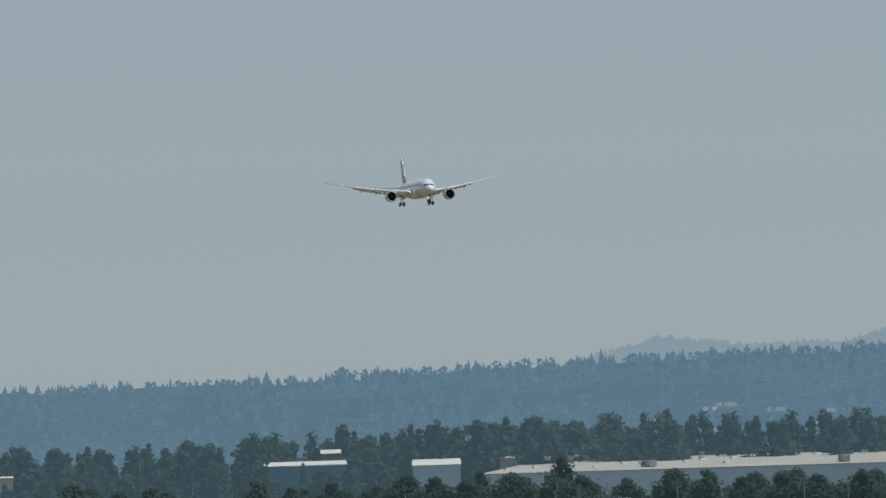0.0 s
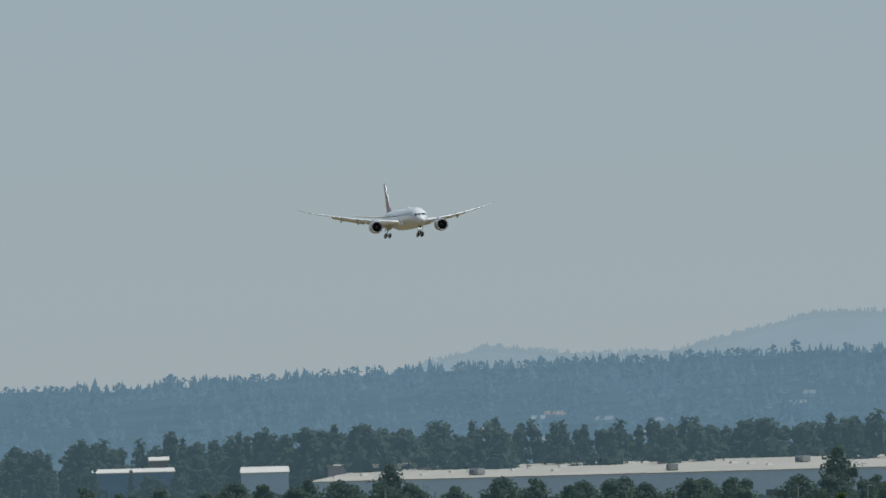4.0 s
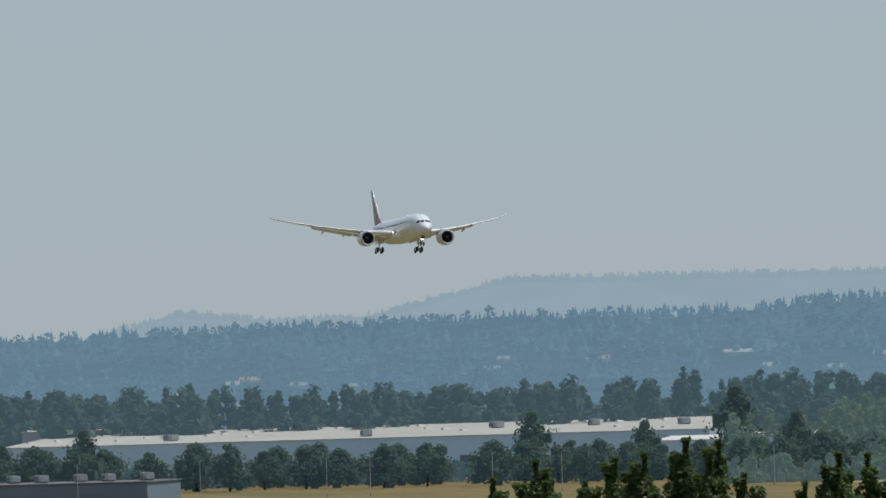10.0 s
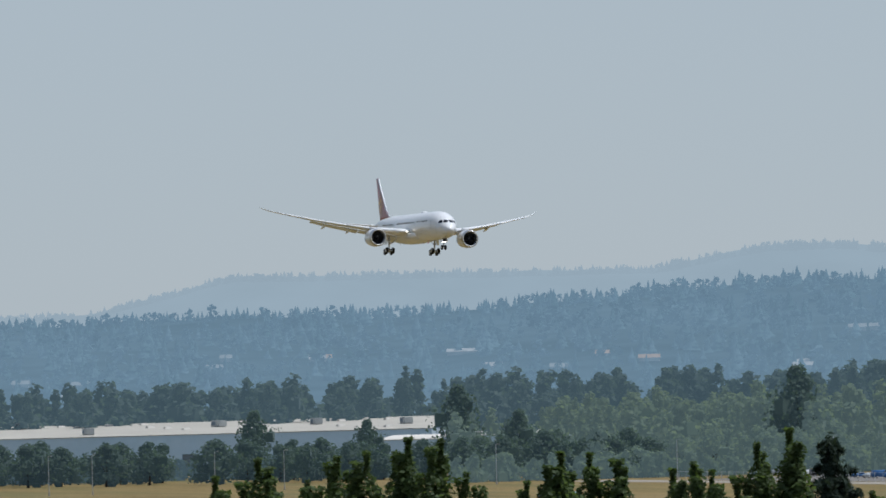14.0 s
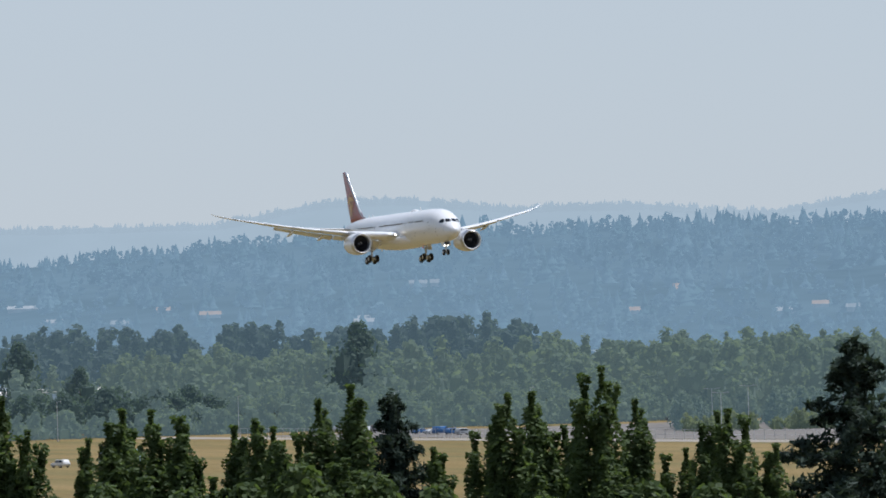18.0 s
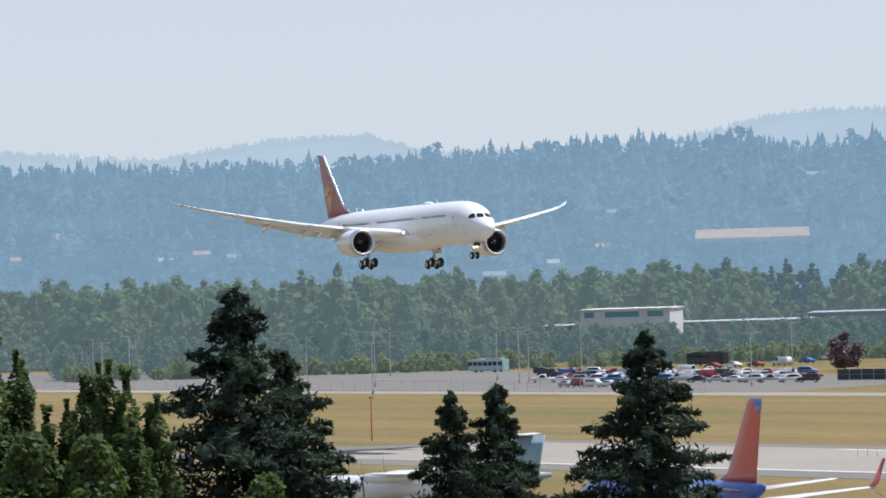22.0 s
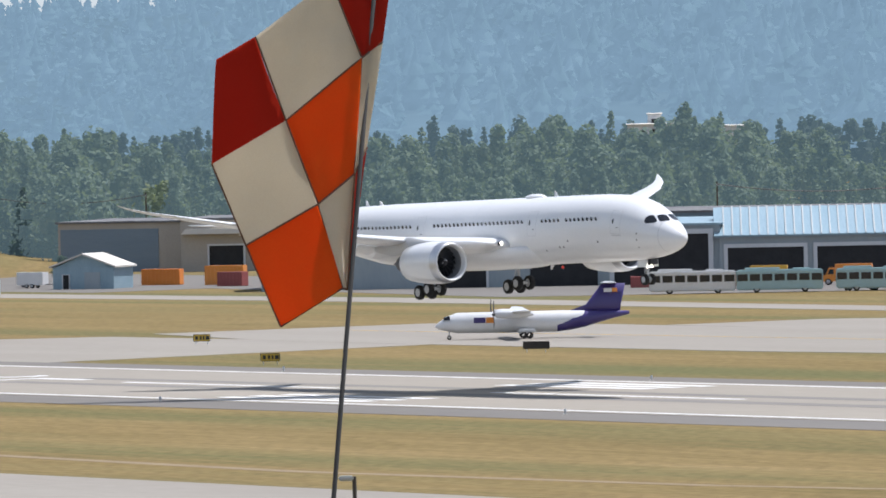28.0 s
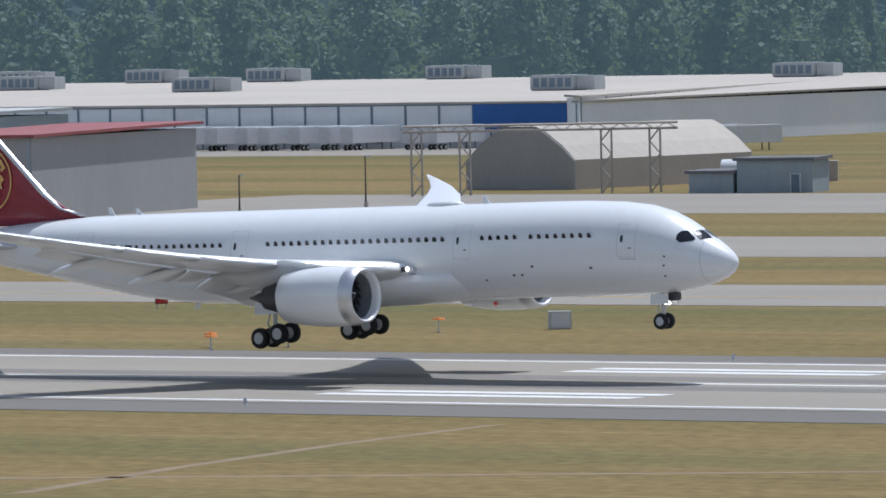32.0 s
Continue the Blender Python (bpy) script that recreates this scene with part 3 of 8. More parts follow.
    for z, le in ((2.95, 49.6), (3.5, 51.45), (4.4, 52.75), (8.6, 57.0), (11.15, 59.5), (11.4, 59.9)):
        edge.append([(-le + 0.03, 0.0, z), (-le - 0.25, 0.16, z), (-le - 0.42, 0.20, z), (-le - 0.42, -0.20, z), (-le - 0.25, -0.16, z)])
    part("leading_edge", loft(edge), M_METAL, fin, "bare metal leading edge", True)
    for side in (1, -1):
        emblem(fin, side)
    return jet


def fin_ring(le, chord, z):
    return [(x, y - 0, z) for x, y, z in [(p[0], p[2], z) for p in foil(le, chord, 0, 0, 0.055)]]


def gear_leg(side):
    bm = bmesh.new()
    rod(bm, (0, 0, -1.6), (0, 0, -3.3), 0.24)
    rod(bm, (0, 0, -3.2), (0, 0, -4.72), 0.15)
    rod(bm, (0.9, -side * 1.6, -2.0), (0.05, 0, -3.4), 0.08)
    rod(bm, (-0.35, 0, -3.3), (-0.6, 0, -4.0), 0.05)
    rod(bm, (-0.6, 0, -4.0), (-0.15, 0, -4.6), 0.05)
    box(bm, (0.15, 0, -3.0), (0.3, 0.5, 0.35))
    return bm, M_GREYP


def emblem(fin, side):
    """The round gold badge on the fin, as plain shapes."""
    cx, cz, r = -57.35, 5.51, 1.78

    def strip(pts, w):
        v, f = [], []
        for i, (a, b) in enumerate(pts):
            p0, p1 = pts[max(0, i - 1)], pts[min(len(pts) - 1, i + 1)]
            d = Vector((p1[0] - p0[0], p1[1] - p0[1])).normalized()
            for s in (w, -w):
                v.append((cx + a - d.y * s, side * 0.21, cz + b + d.x * s))
        return v, [(2 * i, 2 * i + 1, 2 * i + 3, 2 * i + 2) for i in range(len(pts) - 1)]
    ring = [(r * math.cos(2 * math.pi * k / 40), r * math.sin(2 * math.pi * k / 40)) for k in range(41)]
    lean = [(a * 0.98, b * 1.14) for a, b in ring]
    shapes = [strip(lean, 0.06),
              strip([(-0.9, 0.25), (-1.0, 0.62), (-0.6, 0.95), (-0.1, 0.8), (0.25, 1.1), (0.62, 0.85), (0.3, 0.55), (0.75, 0.35), (1.05, 0.0), (0.7, -0.25), (0.2, -0.1), (-0.35, 0.1), (-0.6, 0.4), (-0.2, 0.5)], 0.15),
              strip([(0.95, -0.35), (0.3, -0.2), (-0.3, -0.25)], 0.12),
              strip([(-1.1, -0.42), (0.0, -0.42), (1.0, -0.5)], 0.09),
              strip([(-1.0, -0.75), (-0.2, -0.62), (0.75, -0.78)], 0.08),
              strip([(-0.75, -1.02), (-0.3, -1.25), (0.1, -1.0), (0.35, -0.85), (0.7, -1.05), (0.45, -1.25)], 0.13),
              strip([(-1.25, 0.1), (-1.3, 0.7), (-0.85, 1.25), (-0.2, 1.45), (0.1, 1.2), (-0.35, 1.15)], 0.14),
              strip([(0.5, 1.35), (0.95, 1.2), (1.2, 0.75), (0.95, 0.6)], 0.13),
              strip([(-0.45, -1.5), (0.0, -1.62), (0.5, -1.5), (0.2, -1.35)], 0.11)]
    part("badge", joined(*shapes), M_GOLD, fin, "round gold badge of scrollwork")


# ---- the airfield
LANE = 400.56          # runway centre line
THRESH = -733.0        # landing threshold
ground = slab("ground", [(-5200, -900), (900, -900), (900, 5200), (-5200, 5200)], 0.0, 1.0, M_GRASS, "dry sun-bleached airfield grass with greener streaks", "structure", "ground")


def band(name, x0, x1, y0, y1, z, mat, label, category="runway"):
    return slab(name, [(x0, y0), (x1, y0), (x1, y1), (x0, y1)], z, 0.25, mat, label, "structure", category)


band("runway_shoulder", -1020, 700, LANE - 34.5, LANE + 32.5, 0.03, M_SHOULD, "dark asphalt runway shoulder")
band("runway", -1000, 690, LANE - 24.5, LANE + 24.5, 0.06, M_ASPH, "grey asphalt runway with white markings")
slab("taxiway_far", [(-775, 500), (-730, 488), (-640, 486), (-527, 497), (-380, 504), (420, 506), (420, 541), (-400, 541), (-570, 536), (-670, 540), (-745, 546), (-775, 540)], 0.04, 0.25, M_CONC, "pale concrete parallel taxiway", "structure", "taxiway")
slab("taxiway_link", [(-735, 546), (-670, 539), (-640, 560), (-600, 600), (-690, 604), (-735, 570)], 0.035, 0.25, M_CONC, "pale concrete taxiway link", "structure", "taxiway")
slab("taxiway_link_east", [(-800, 432), (-690, 432), (-700, 491), (-770, 491)], 0.032, 0.25, M_CONC, "pale concrete runway exit", "structure", "taxiway")
slab("service_road", [(-2100, 578), (-900, 606), (-640, 590), (-640, 602), (-900, 622), (-2100, 592)], 0.03, 0.2, M_CONC, "narrow grey airfield service road", "structure", "road")
slab("apron_rear", [(-572, 722), (100, 722), (100, 795), (-572, 795)], 0.028, 0.2, M_CONC, "pale concrete apron before the arched hangar", "structure", "apron")
slab("apron", [(-690, 650), (-640, 600), (100, 599), (100, 650), (-470, 651), (-520, 722), (-640, 740), (-700, 735)], 0.033, 0.2, M_CONC, "pale concrete apron before the hangars", "structure", "apron")
slab("yard", [(-1010, 655), (-884, 628), (-822, 700), (-760, 738), (-900, 760), (-1080, 735)], 0.032, 0.2, M_SHOULD, "grey asphalt maintenance yard", "structure", "yard")
slab("yard_lot", [(-1180, 628), (-990, 628), (-1000, 700), (-1160, 720)], 0.028, 0.2, M_SHOULD, "grey gravel storage yard", "structure", "yard")
slab("taxiway_near", [(-790, 215), (-338, 215), (-338, 270), (-352, 287), (-770, 290)], 0.03, 0.25, M_CONC, "pale concrete taxiway", "structure", "taxiway")
slab("dock_yard", [(-1060, 1003), (-690, 1003), (-690, 1054.5), (-1060, 1054.5)], 0.03, 0.2, M_CONC, "pale concrete yard before the loading docks", "structure", "yard")
slab("car_park", [(-2050, 600), (-1330, 612), (-1400, 690), (-1650, 735), (-2050, 742)], 0.02, 0.2, M_SHOULD, "grey asphalt car park", "structure", "car park")
slab("truck_yard", [(-1470, 660), (-1190, 655), (-1230, 700), (-1480, 745)], 0.024, 0.2, M_SHOULD, "grey asphalt truck yard", "structure", "yard")

for pts in ([(-300, 318), (-279, 309), (-243, 312), (-200, 330), (-150, 352)], [(-520, 306), (-450, 301.4), (-406, 305), (-337, 321), (-290, 326)], [(-235, 302), (-240, 322), (-244, 343), (-246, 360)]):
    side = [(x, y - 0.8) for x, y in pts] + [(x + 0.7, y + 0.8) for x, y in reversed(pts)]
    slab("dirt_track", side, 0.012, 0.1, M_DIRT, "narrow bare dirt track through the dry grass", "structure", "track")


def mark(x0, x1, y0, y1, mat=None, name="marking", z=0.075):
    return slab(name, [(x0, y0), (x1, y0), (x1, y1), (x0, y1)], z, 0.008, mat or M_LINE, parent=paint)


paint = thing("runway_markings", Matrix(), "worn white paint marks on the runway", "markings", kind="structure")
for s in (-1, 1):
    mark(-900, 680, LANE + s * 22.2, LANE + s * 23.1)
    for k in range(6):
        y = LANE + s * (2.6 + 3.35 * k)
        mark(THRESH, THRESH + 45.7, min(y, y + s * 1.75), max(y, y + s * 1.75))
    for dist, bars, length, wide in ((152.4, 3, 22.9, 1.8), (310.9, 1, 45.7, 9.1), (457.2, 2, 22.9, 1.8), (609.6, 2, 22.9, 1.8), (762, 1, 22.9, 1.8), (914, 1, 22.9, 1.8)):
        for b in range(bars):
            y = LANE + s * (11 + b * 3.3)
            mark(THRESH + dist, THRESH + dist + length, min(y, y + s * wide), max(y, y + s * wide))
x = THRESH + 107
while x < 650:
    mark(x, x + 36.6, LANE - 0.5, LANE + 0.5)
    x += 61.0
for s in (-1, 1):
    slab("tyre_marks", [(-640, LANE + s * 3.2), (-60, LANE + s * 2.4), (-60, LANE + s * 7.2), (-640, LANE + s * 6.2)], 0.068, 0.004, M_RUBBER, parent=paint)


def words(name, text, size, mat, parent, m, label="", depth=0.0):
    """Lettering in the built-in font, turned to a mesh."""
    cu = bpy.data.curves.new(name, "FONT")
    cu.body, cu.size, cu.align_x, cu.align_y, cu.extrude = text, size, "CENTER", "CENTER", depth
    tmp = new(name, cu)
    me = bpy.data.meshes.new_from_object(tmp)
    bpy.data.objects.remove(tmp)
    me.materials.clear()
    me.materials.append(mat)
    ob = new(name, me)
    ob.parent = parent
    ob.matrix_local = m
    return tagged(ob, label=label) if label else ob


words("runway_number", "28", 26, M_LINE, paint, pose(THRESH + 76, LANE, 0.08, 0, 0, -90) @ Matrix.Diagonal((0.62, 0.72, 1, 1)))
words("runway_letter", "L", 26, M_LINE, paint, pose(THRESH + 92, LANE, 0.08, 0, 0, -90) @ Matrix.Diagonal((0.62, 0.55, 1, 1)))
guide = thing("taxi_lines", Matrix(), "yellow taxiway guide lines", "markings", kind="structure")
for y, x0, x1 in ((518, -760, 400), (255, -780, -345)):
    slab("guide_line", [(x0, y - 0.2), (x1, y - 0.2), (x1, y + 0.2), (x0, y + 0.2)], 0.055, 0.008, M_YELLOW, parent=guide)



def mound(name, cx, cy, rx, ry, h, turn, label):
    n, m = 40, 12
    v = [(0, 0, h)] + [(rx * r / m * math.cos(2 * math.pi * k / n), ry * r / m * math.sin(2 * math.pi * k / n), h * (0.5 + 0.5 * math.cos(math.pi * r / m)) - 0.02) for r in range(1, m + 1) for k in range(n)]
    f = [(0, 1 + k, 1 + (k + 1) % n) for k in range(n)] + [(1 + (r - 1) * n + k, 1 + r * n + k, 1 + r * n + (k + 1) % n, 1 + (r - 1) * n + (k + 1) % n) for r in range(1, m) for k in range(n)]
    ob = part(name, (v, f), M_GRASS, None, "", True)
    ob.matrix_world = pose(cx, cy, 0, 0, 0, turn)
    return tagged(ob, label, "mound", "", "structure")


mound("grass_mound", -1250, 738, 190, 52, 4.0, -32, "low dry grass mound beside the service road")
airliner = build_airliner()


# ---- plants: prototypes as vertex and face arrays, stamped into woods or linked as single trees
def leaf_quads(points, outward, size, rng, slim=1.0, wild=0.75):
    """Small bent leaf clumps at the points: two triangles each, facing roughly outward, the less so the wilder."""
    n = len(points)
    nor = outward + rng.normal(0, wild, (n, 3))
    nor[:, 2] += 0.25
    nor /= np.linalg.norm(nor, axis=1, keepdims=True) + 1e-9
    ref = rng.normal(0, 1, (n, 3))
    u = np.cross(nor, ref)
    u /= np.linalg.norm(u, axis=1, keepdims=True) + 1e-9
    v = np.cross(nor, u)
    s = size * rng.uniform(0.6, 1.35, (n, 1))
    a = points - u * s * 0.5 * slim
    b = points - v * s * 0.62 + nor * s * 0.1
    c = points + u * s * 0.5 * slim
    d = points + v * s * 0.62 - nor * s * 0.1
    verts = np.stack([a, b, c, d], 1).reshape(-1, 3)
    faces = np.arange(4 * n).reshape(-1, 4)
    return verts, faces


def knob(c, r, rng):
    """The dense inside of a lobe of leaves: a small lumpy block."""
    axes, out = np.eye(3), []
    for i in range(3):
        u, v, w = axes[i], axes[(i + 1) % 3], axes[(i + 2) % 3]
        for s in (1, -1):
            out.append([u * s + v * p + w * q for p, q in ((-1, -1), (1, -1), (1, 1), (-1, 1))][::s])
    out = np.array(out).reshape(-1, 3)
    out /= np.linalg.norm(out, axis=1, keepdims=True)
    swell = 1 + 0.16 * np.sin(out @ rng.normal(0, 3.0, 3) + 1.0)
    return c + out * r * swell[:, None]


def broad_crown(seed, height, width, count, size, low=0.18, lobes=14, peak=0.0, wild=0.75, dense=0.0):
    """The crown of a broadleaf tree: lobes of clumps round a crown axis; peak 1 gives a narrow top; dense fills the lobes' insides."""
    rng = np.random.default_rng(seed)
    pts, out, cores = [], [], []
    for k in range(lobes):
        f = (k + 0.5) / lobes
        z = height * (low + (1 - low) * f * 0.93)
        belt = math.sin(math.pi * min(1, 0.16 + f * (0.86 if peak < 0.5 else 0.84))) ** 0.75
        reach = width / 2 * belt * (1 - peak * f * 0.55)
        a = rng.uniform(0, 2 * math.pi)
        off = reach * rng.uniform(0.25, 0.75)
        c = np.array([math.cos(a) * off, math.sin(a) * off, z + rng.normal(0, 0.03 * height)])
        r = max(0.12 * width, reach * rng.uniform(0.42, 0.7))
        m = int(count / lobes * rng.uniform(0.7, 1.3))
        d = rng.normal(0, 1, (m, 3))
        d /= np.linalg.norm(d, axis=1, keepdims=True)
        rad = r * rng.uniform(0.55, 1.08, (m, 1)) ** 0.6
        pts.append(c + d * rad * np.array([1, 1, 0.85 + 0.5 * peak]))
        out.append(d)
        if dense:
            cores.append(knob(c, r * dense, rng))
    pts, out = np.concatenate(pts), np.concatenate(out)
    keep = pts[:, 2] > height * low * 0.7
    v, f = leaf_quads(pts[keep], out[keep], size, rng, 1.0, wild)
    if cores:
        more = np.concatenate(cores)
        f = np.concatenate([f, np.arange(len(more)).reshape(-1, 4) + len(v)])
        v = np.concatenate([v, more])
    return v, f


def conifer_crown(seed, height, width, count, size, low=0.06, droop=0.25, ragged=0.3, step=2.3, slim=1.0):
    """The crown of a spruce: whorls of boughs, longer towards the foot, with gaps between them."""
    rng = np.random.default_rng(seed)
    pts, out = [], []
    tiers = max(6, int(height * step))
    for k in range(tiers):
        f = (k + rng.uniform(0.1, 0.9)) / tiers
        z = height * (low + (1 - low) * f)
        reach = width / 2 * (1 - f) ** 0.85 + 0.015 * height
        boughs = rng.integers(4, 8)
        for b in range(boughs):
            a = 2 * math.pi * (b + rng.uniform(0, 0.8)) / boughs
            ln = reach * rng.uniform(1 - ragged, 1.0 + ragged * 0.55)
            hang = droop * rng.uniform(0.4, 1.6)
            m = max(3, int(count * (ln / (width / 2) + 0.15) / (tiers * 3.0)))
            t = rng.uniform(0.05, 1, m) ** 0.7
            side = rng.normal(0, 0.10 * ln + 0.02, m)
            x = np.cos(a) * ln * t - np.sin(a) * side * (1.2 - t)
            y = np.sin(a) * ln * t + np.cos(a) * side * (1.2 - t)
            zz = z - hang * ln * t + 0.3 * hang * ln * t * t + rng.normal(0, 0.06 * ln + 0.012 * height, m) * (1.15 - t)
            pts.append(np.stack([x, y, zz], 1))
            out.append(np.stack([np.cos(a) * np.ones(m), np.sin(a) * np.ones(m), np.full(m, 0.6)], 1) * 0.7)
    return leaf_quads(np.concatenate(pts), np.concatenate(out), size, rng, slim)


def trunk_mesh(seed, height, r0, top=0.9, limbs=6, reach=0.3, first=0.25):
    """A tapered trunk with a few limbs."""
    rng = np.random.default_rng(seed)
    rings = []
    for k in range(6):
        f = k / 5
        r = r0 * (1 - 0.9 * f) * (1.35 if k == 0 else 1)
        x, y = 0.012 * height * math.sin(f * 5 + seed), 0.012 * height * math.cos(f * 4 + seed)
        rings.append([(x + r * math.cos(j * math.pi / 4), y + r * math.sin(j * math.pi / 4), height * top * f) for j in range(8)])
    out = [loft(rings)]
    for k in range(limbs):
        f = first + (0.5) * k / max(1, limbs)
        a = rng.uniform(0, 6.28)
        r = r0 * 0.38 * (1 - f)
        ln = reach * height * (1 - f * 0.5)
        p0, p1 = Vector((0, 0, height * f)), Vector((math.cos(a) * ln, math.sin(a) * ln, height * f + ln * 0.9))
        u = Vector((-math.sin(a), math.cos(a), 0))
        w = Vector((0, 0, 1))
        out.append(loft([[tuple(p + (u * math.cos(j * 2.094) + w * math.sin(j * 2.094)) * q) for j in range(3)] for p, q in ((p0, r), (p1, r * 0.3))]))
    return joined(*out)


def stamp(name, protos, places, mat, label, category, kind="stuff"):
    """One object of many plants: places are (x, y, z, height scale, width scale, turn, which prototype)."""
    vs, fs, o = [], [], 0
    for x, y, z, sh, sw, turn, k in places:
        v, f = protos[int(k)]
        c, s = math.cos(turn), math.sin(turn)
        w = np.empty_like(v)
        w[:, 0] = (v[:, 0] * c - v[:, 1] * s) * sw + x
        w[:, 1] = (v[:, 0] * s + v[:, 1] * c) * sw + y
        w[:, 2] = v[:, 2] * sh + z
        vs.append(w)
        fs.append(f + o)
        o += len(v)
    v, f = np.concatenate(vs), np.concatenate(fs)
    me = bpy.data.meshes.new(name)
    me.vertices.add(len(v))
    me.vertices.foreach_set("co", v.astype(np.float32).ravel())
    me.loops.add(f.size)
    me.loops.foreach_set("vertex_index", f.astype(np.int32).ravel())
    me.polygons.add(len(f))
    me.polygons.foreach_set("loop_start", np.arange(0, f.size, f.shape[1], dtype=np.int32))
    me.update(calc_edges=True)
    me.materials.append(mat)
    return tagged(new(name, me), label, category, "", kind)


def to_mesh(name, vf):
    me = bpy.data.meshes.new(name)
    me.from_pydata([tuple(p) for p in vf[0]], [], [tuple(int(i) for i in q) for q in vf[1]])
    return me


# ---- far hills
NEAR_HILL = [(-90, 0.52), (-84, 0.50), (-82.5, 0.50), (-81, 0.55), (-79, 0.60), (-77, 0.64), (-75.5, 0.63), (-74, 0.74), (-72.5, 0.81), (-70, 0.81),
             (-68, 0.79), (-66.7, 0.86), (-65.5, 0.87), (-64.9, 0.82), (-63.8, 0.86), (-62.5, 0.83), (-61, 0.86), (-59, 0.86), (-57, 0.90), (-54, 1.05), (-48, 1.0), (-40, 0.8), (-28, 0.7)]
FAR_HILL = [(-90, 0.40), (-80.2, 0.55), (-79.4, 0.76), (-78.7, 0.68), (-78.0, 0.70), (-77.4, 0.84), (-77.0, 0.94), (-76.0, 0.94), (-74.8, 0.93), (-73.9, 0.93),
            (-73.0, 1.08), (-72.5, 1.08), (-71.8, 1.0), (-70.8, 0.99), (-69.8, 0.91), (-68.9, 1.03), (-68.2, 1.05), (-67.7, 0.90), (-66.1, 0.92), (-65.6, 1.02), (-65.1, 1.13),
            (-64.5, 1.14), (-63.9, 1.03), (-63.4, 0.97), (-62.8, 0.85), (-58, 0.8), (-28, 0.6)]


def hill(name, table, d0, d1, z0, mat, label, rough):
    """A long slope that climbs from d0 to its crest at d1 and falls away behind it."""
    az = np.arange(-92, -26, 0.12)
    steps = [0.0, 0.25, 0.5, 0.75, 0.92, 1.0, 1.04]
    verts, n = [], len(az)
    for f in steps:
        for a in az:
            d = d0 + (d1 - d0) * f
            crest = EYE.z + d1 * math.tan(radians(curve_at(table, a)))
            w = rough * noise.noise(Vector((a * 2.2, f * 4, 1.7))) + 0.4 * rough * noise.noise(Vector((a * 7, f * 9, 5.1)))
            z = z0 + (crest - z0) * min(1, f) ** 0.8 + w * (f > 0.1) - (18 if f > 1 else 0)
            verts.append(tuple(polar(a, d, z)))
    faces = [(i * n + j, i * n + j + 1, (i + 1) * n + j + 1, (i + 1) * n + j) for i in range(len(steps) - 1) for j in range(n - 1)]
    return tagged(part(name, (verts, faces), mat, None, "", True), label, "hill", "", "structure")


def slope_height(a, d):
    f = max(0.0, min(1.0, (d - 3450) / (4350 - 3450)))
    crest = EYE.z + 4350 * math.tan(radians(curve_at(NEAR_HILL, a)))
    return 2 + (crest - 2) * f ** 0.8


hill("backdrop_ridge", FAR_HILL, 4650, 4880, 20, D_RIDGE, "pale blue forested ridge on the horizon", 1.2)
hill("backdrop_hill", NEAR_HILL, 3450, 4350, 2, D_HILL, "blue-green forested hillside with painted summer haze", 2.5)


def spire(seed, height, width):
    """A far conifer: ragged skirts of boughs one above the other, ending in a sharp tip."""
    rng = np.random.default_rng(seed)
    verts, faces, n, tiers = [], [], 6, 5
    for k in range(tiers):
        z0, z1 = height * (k * 0.17), height * (0.36 + k * 0.16)
        r = width / 2 * (1 - k / (tiers + 0.3)) * rng.uniform(0.85, 1.15)
        o = len(verts)
        for j in range(n):
            a = 6.283 * (j + rng.uniform(-0.25, 0.25)) / n
            q = r * rng.uniform(0.65, 1.25)
            verts.append((q * math.cos(a), q * math.sin(a), z0 + rng.uniform(-0.03, 0.04) * height))
        for j in range(n):
            verts.append((0.03 * math.cos(j), 0.03 * math.sin(j), z1))
        faces += [(o + j, o + (j + 1) % n, o + n + (j + 1) % n, o + n + j) for j in range(n)]
    return np.array(verts), np.array(faces)


def far_protos():
    out = [spire(40 + s, 10, 5.4 + 0.8 * (s % 3)) for s in range(5)]
    for s in range(3):
        out.append(broad_crown(60 + s, 8, 9.0, 44, 1.9, 0.0, 6, 0.3, 0.5))
    return out


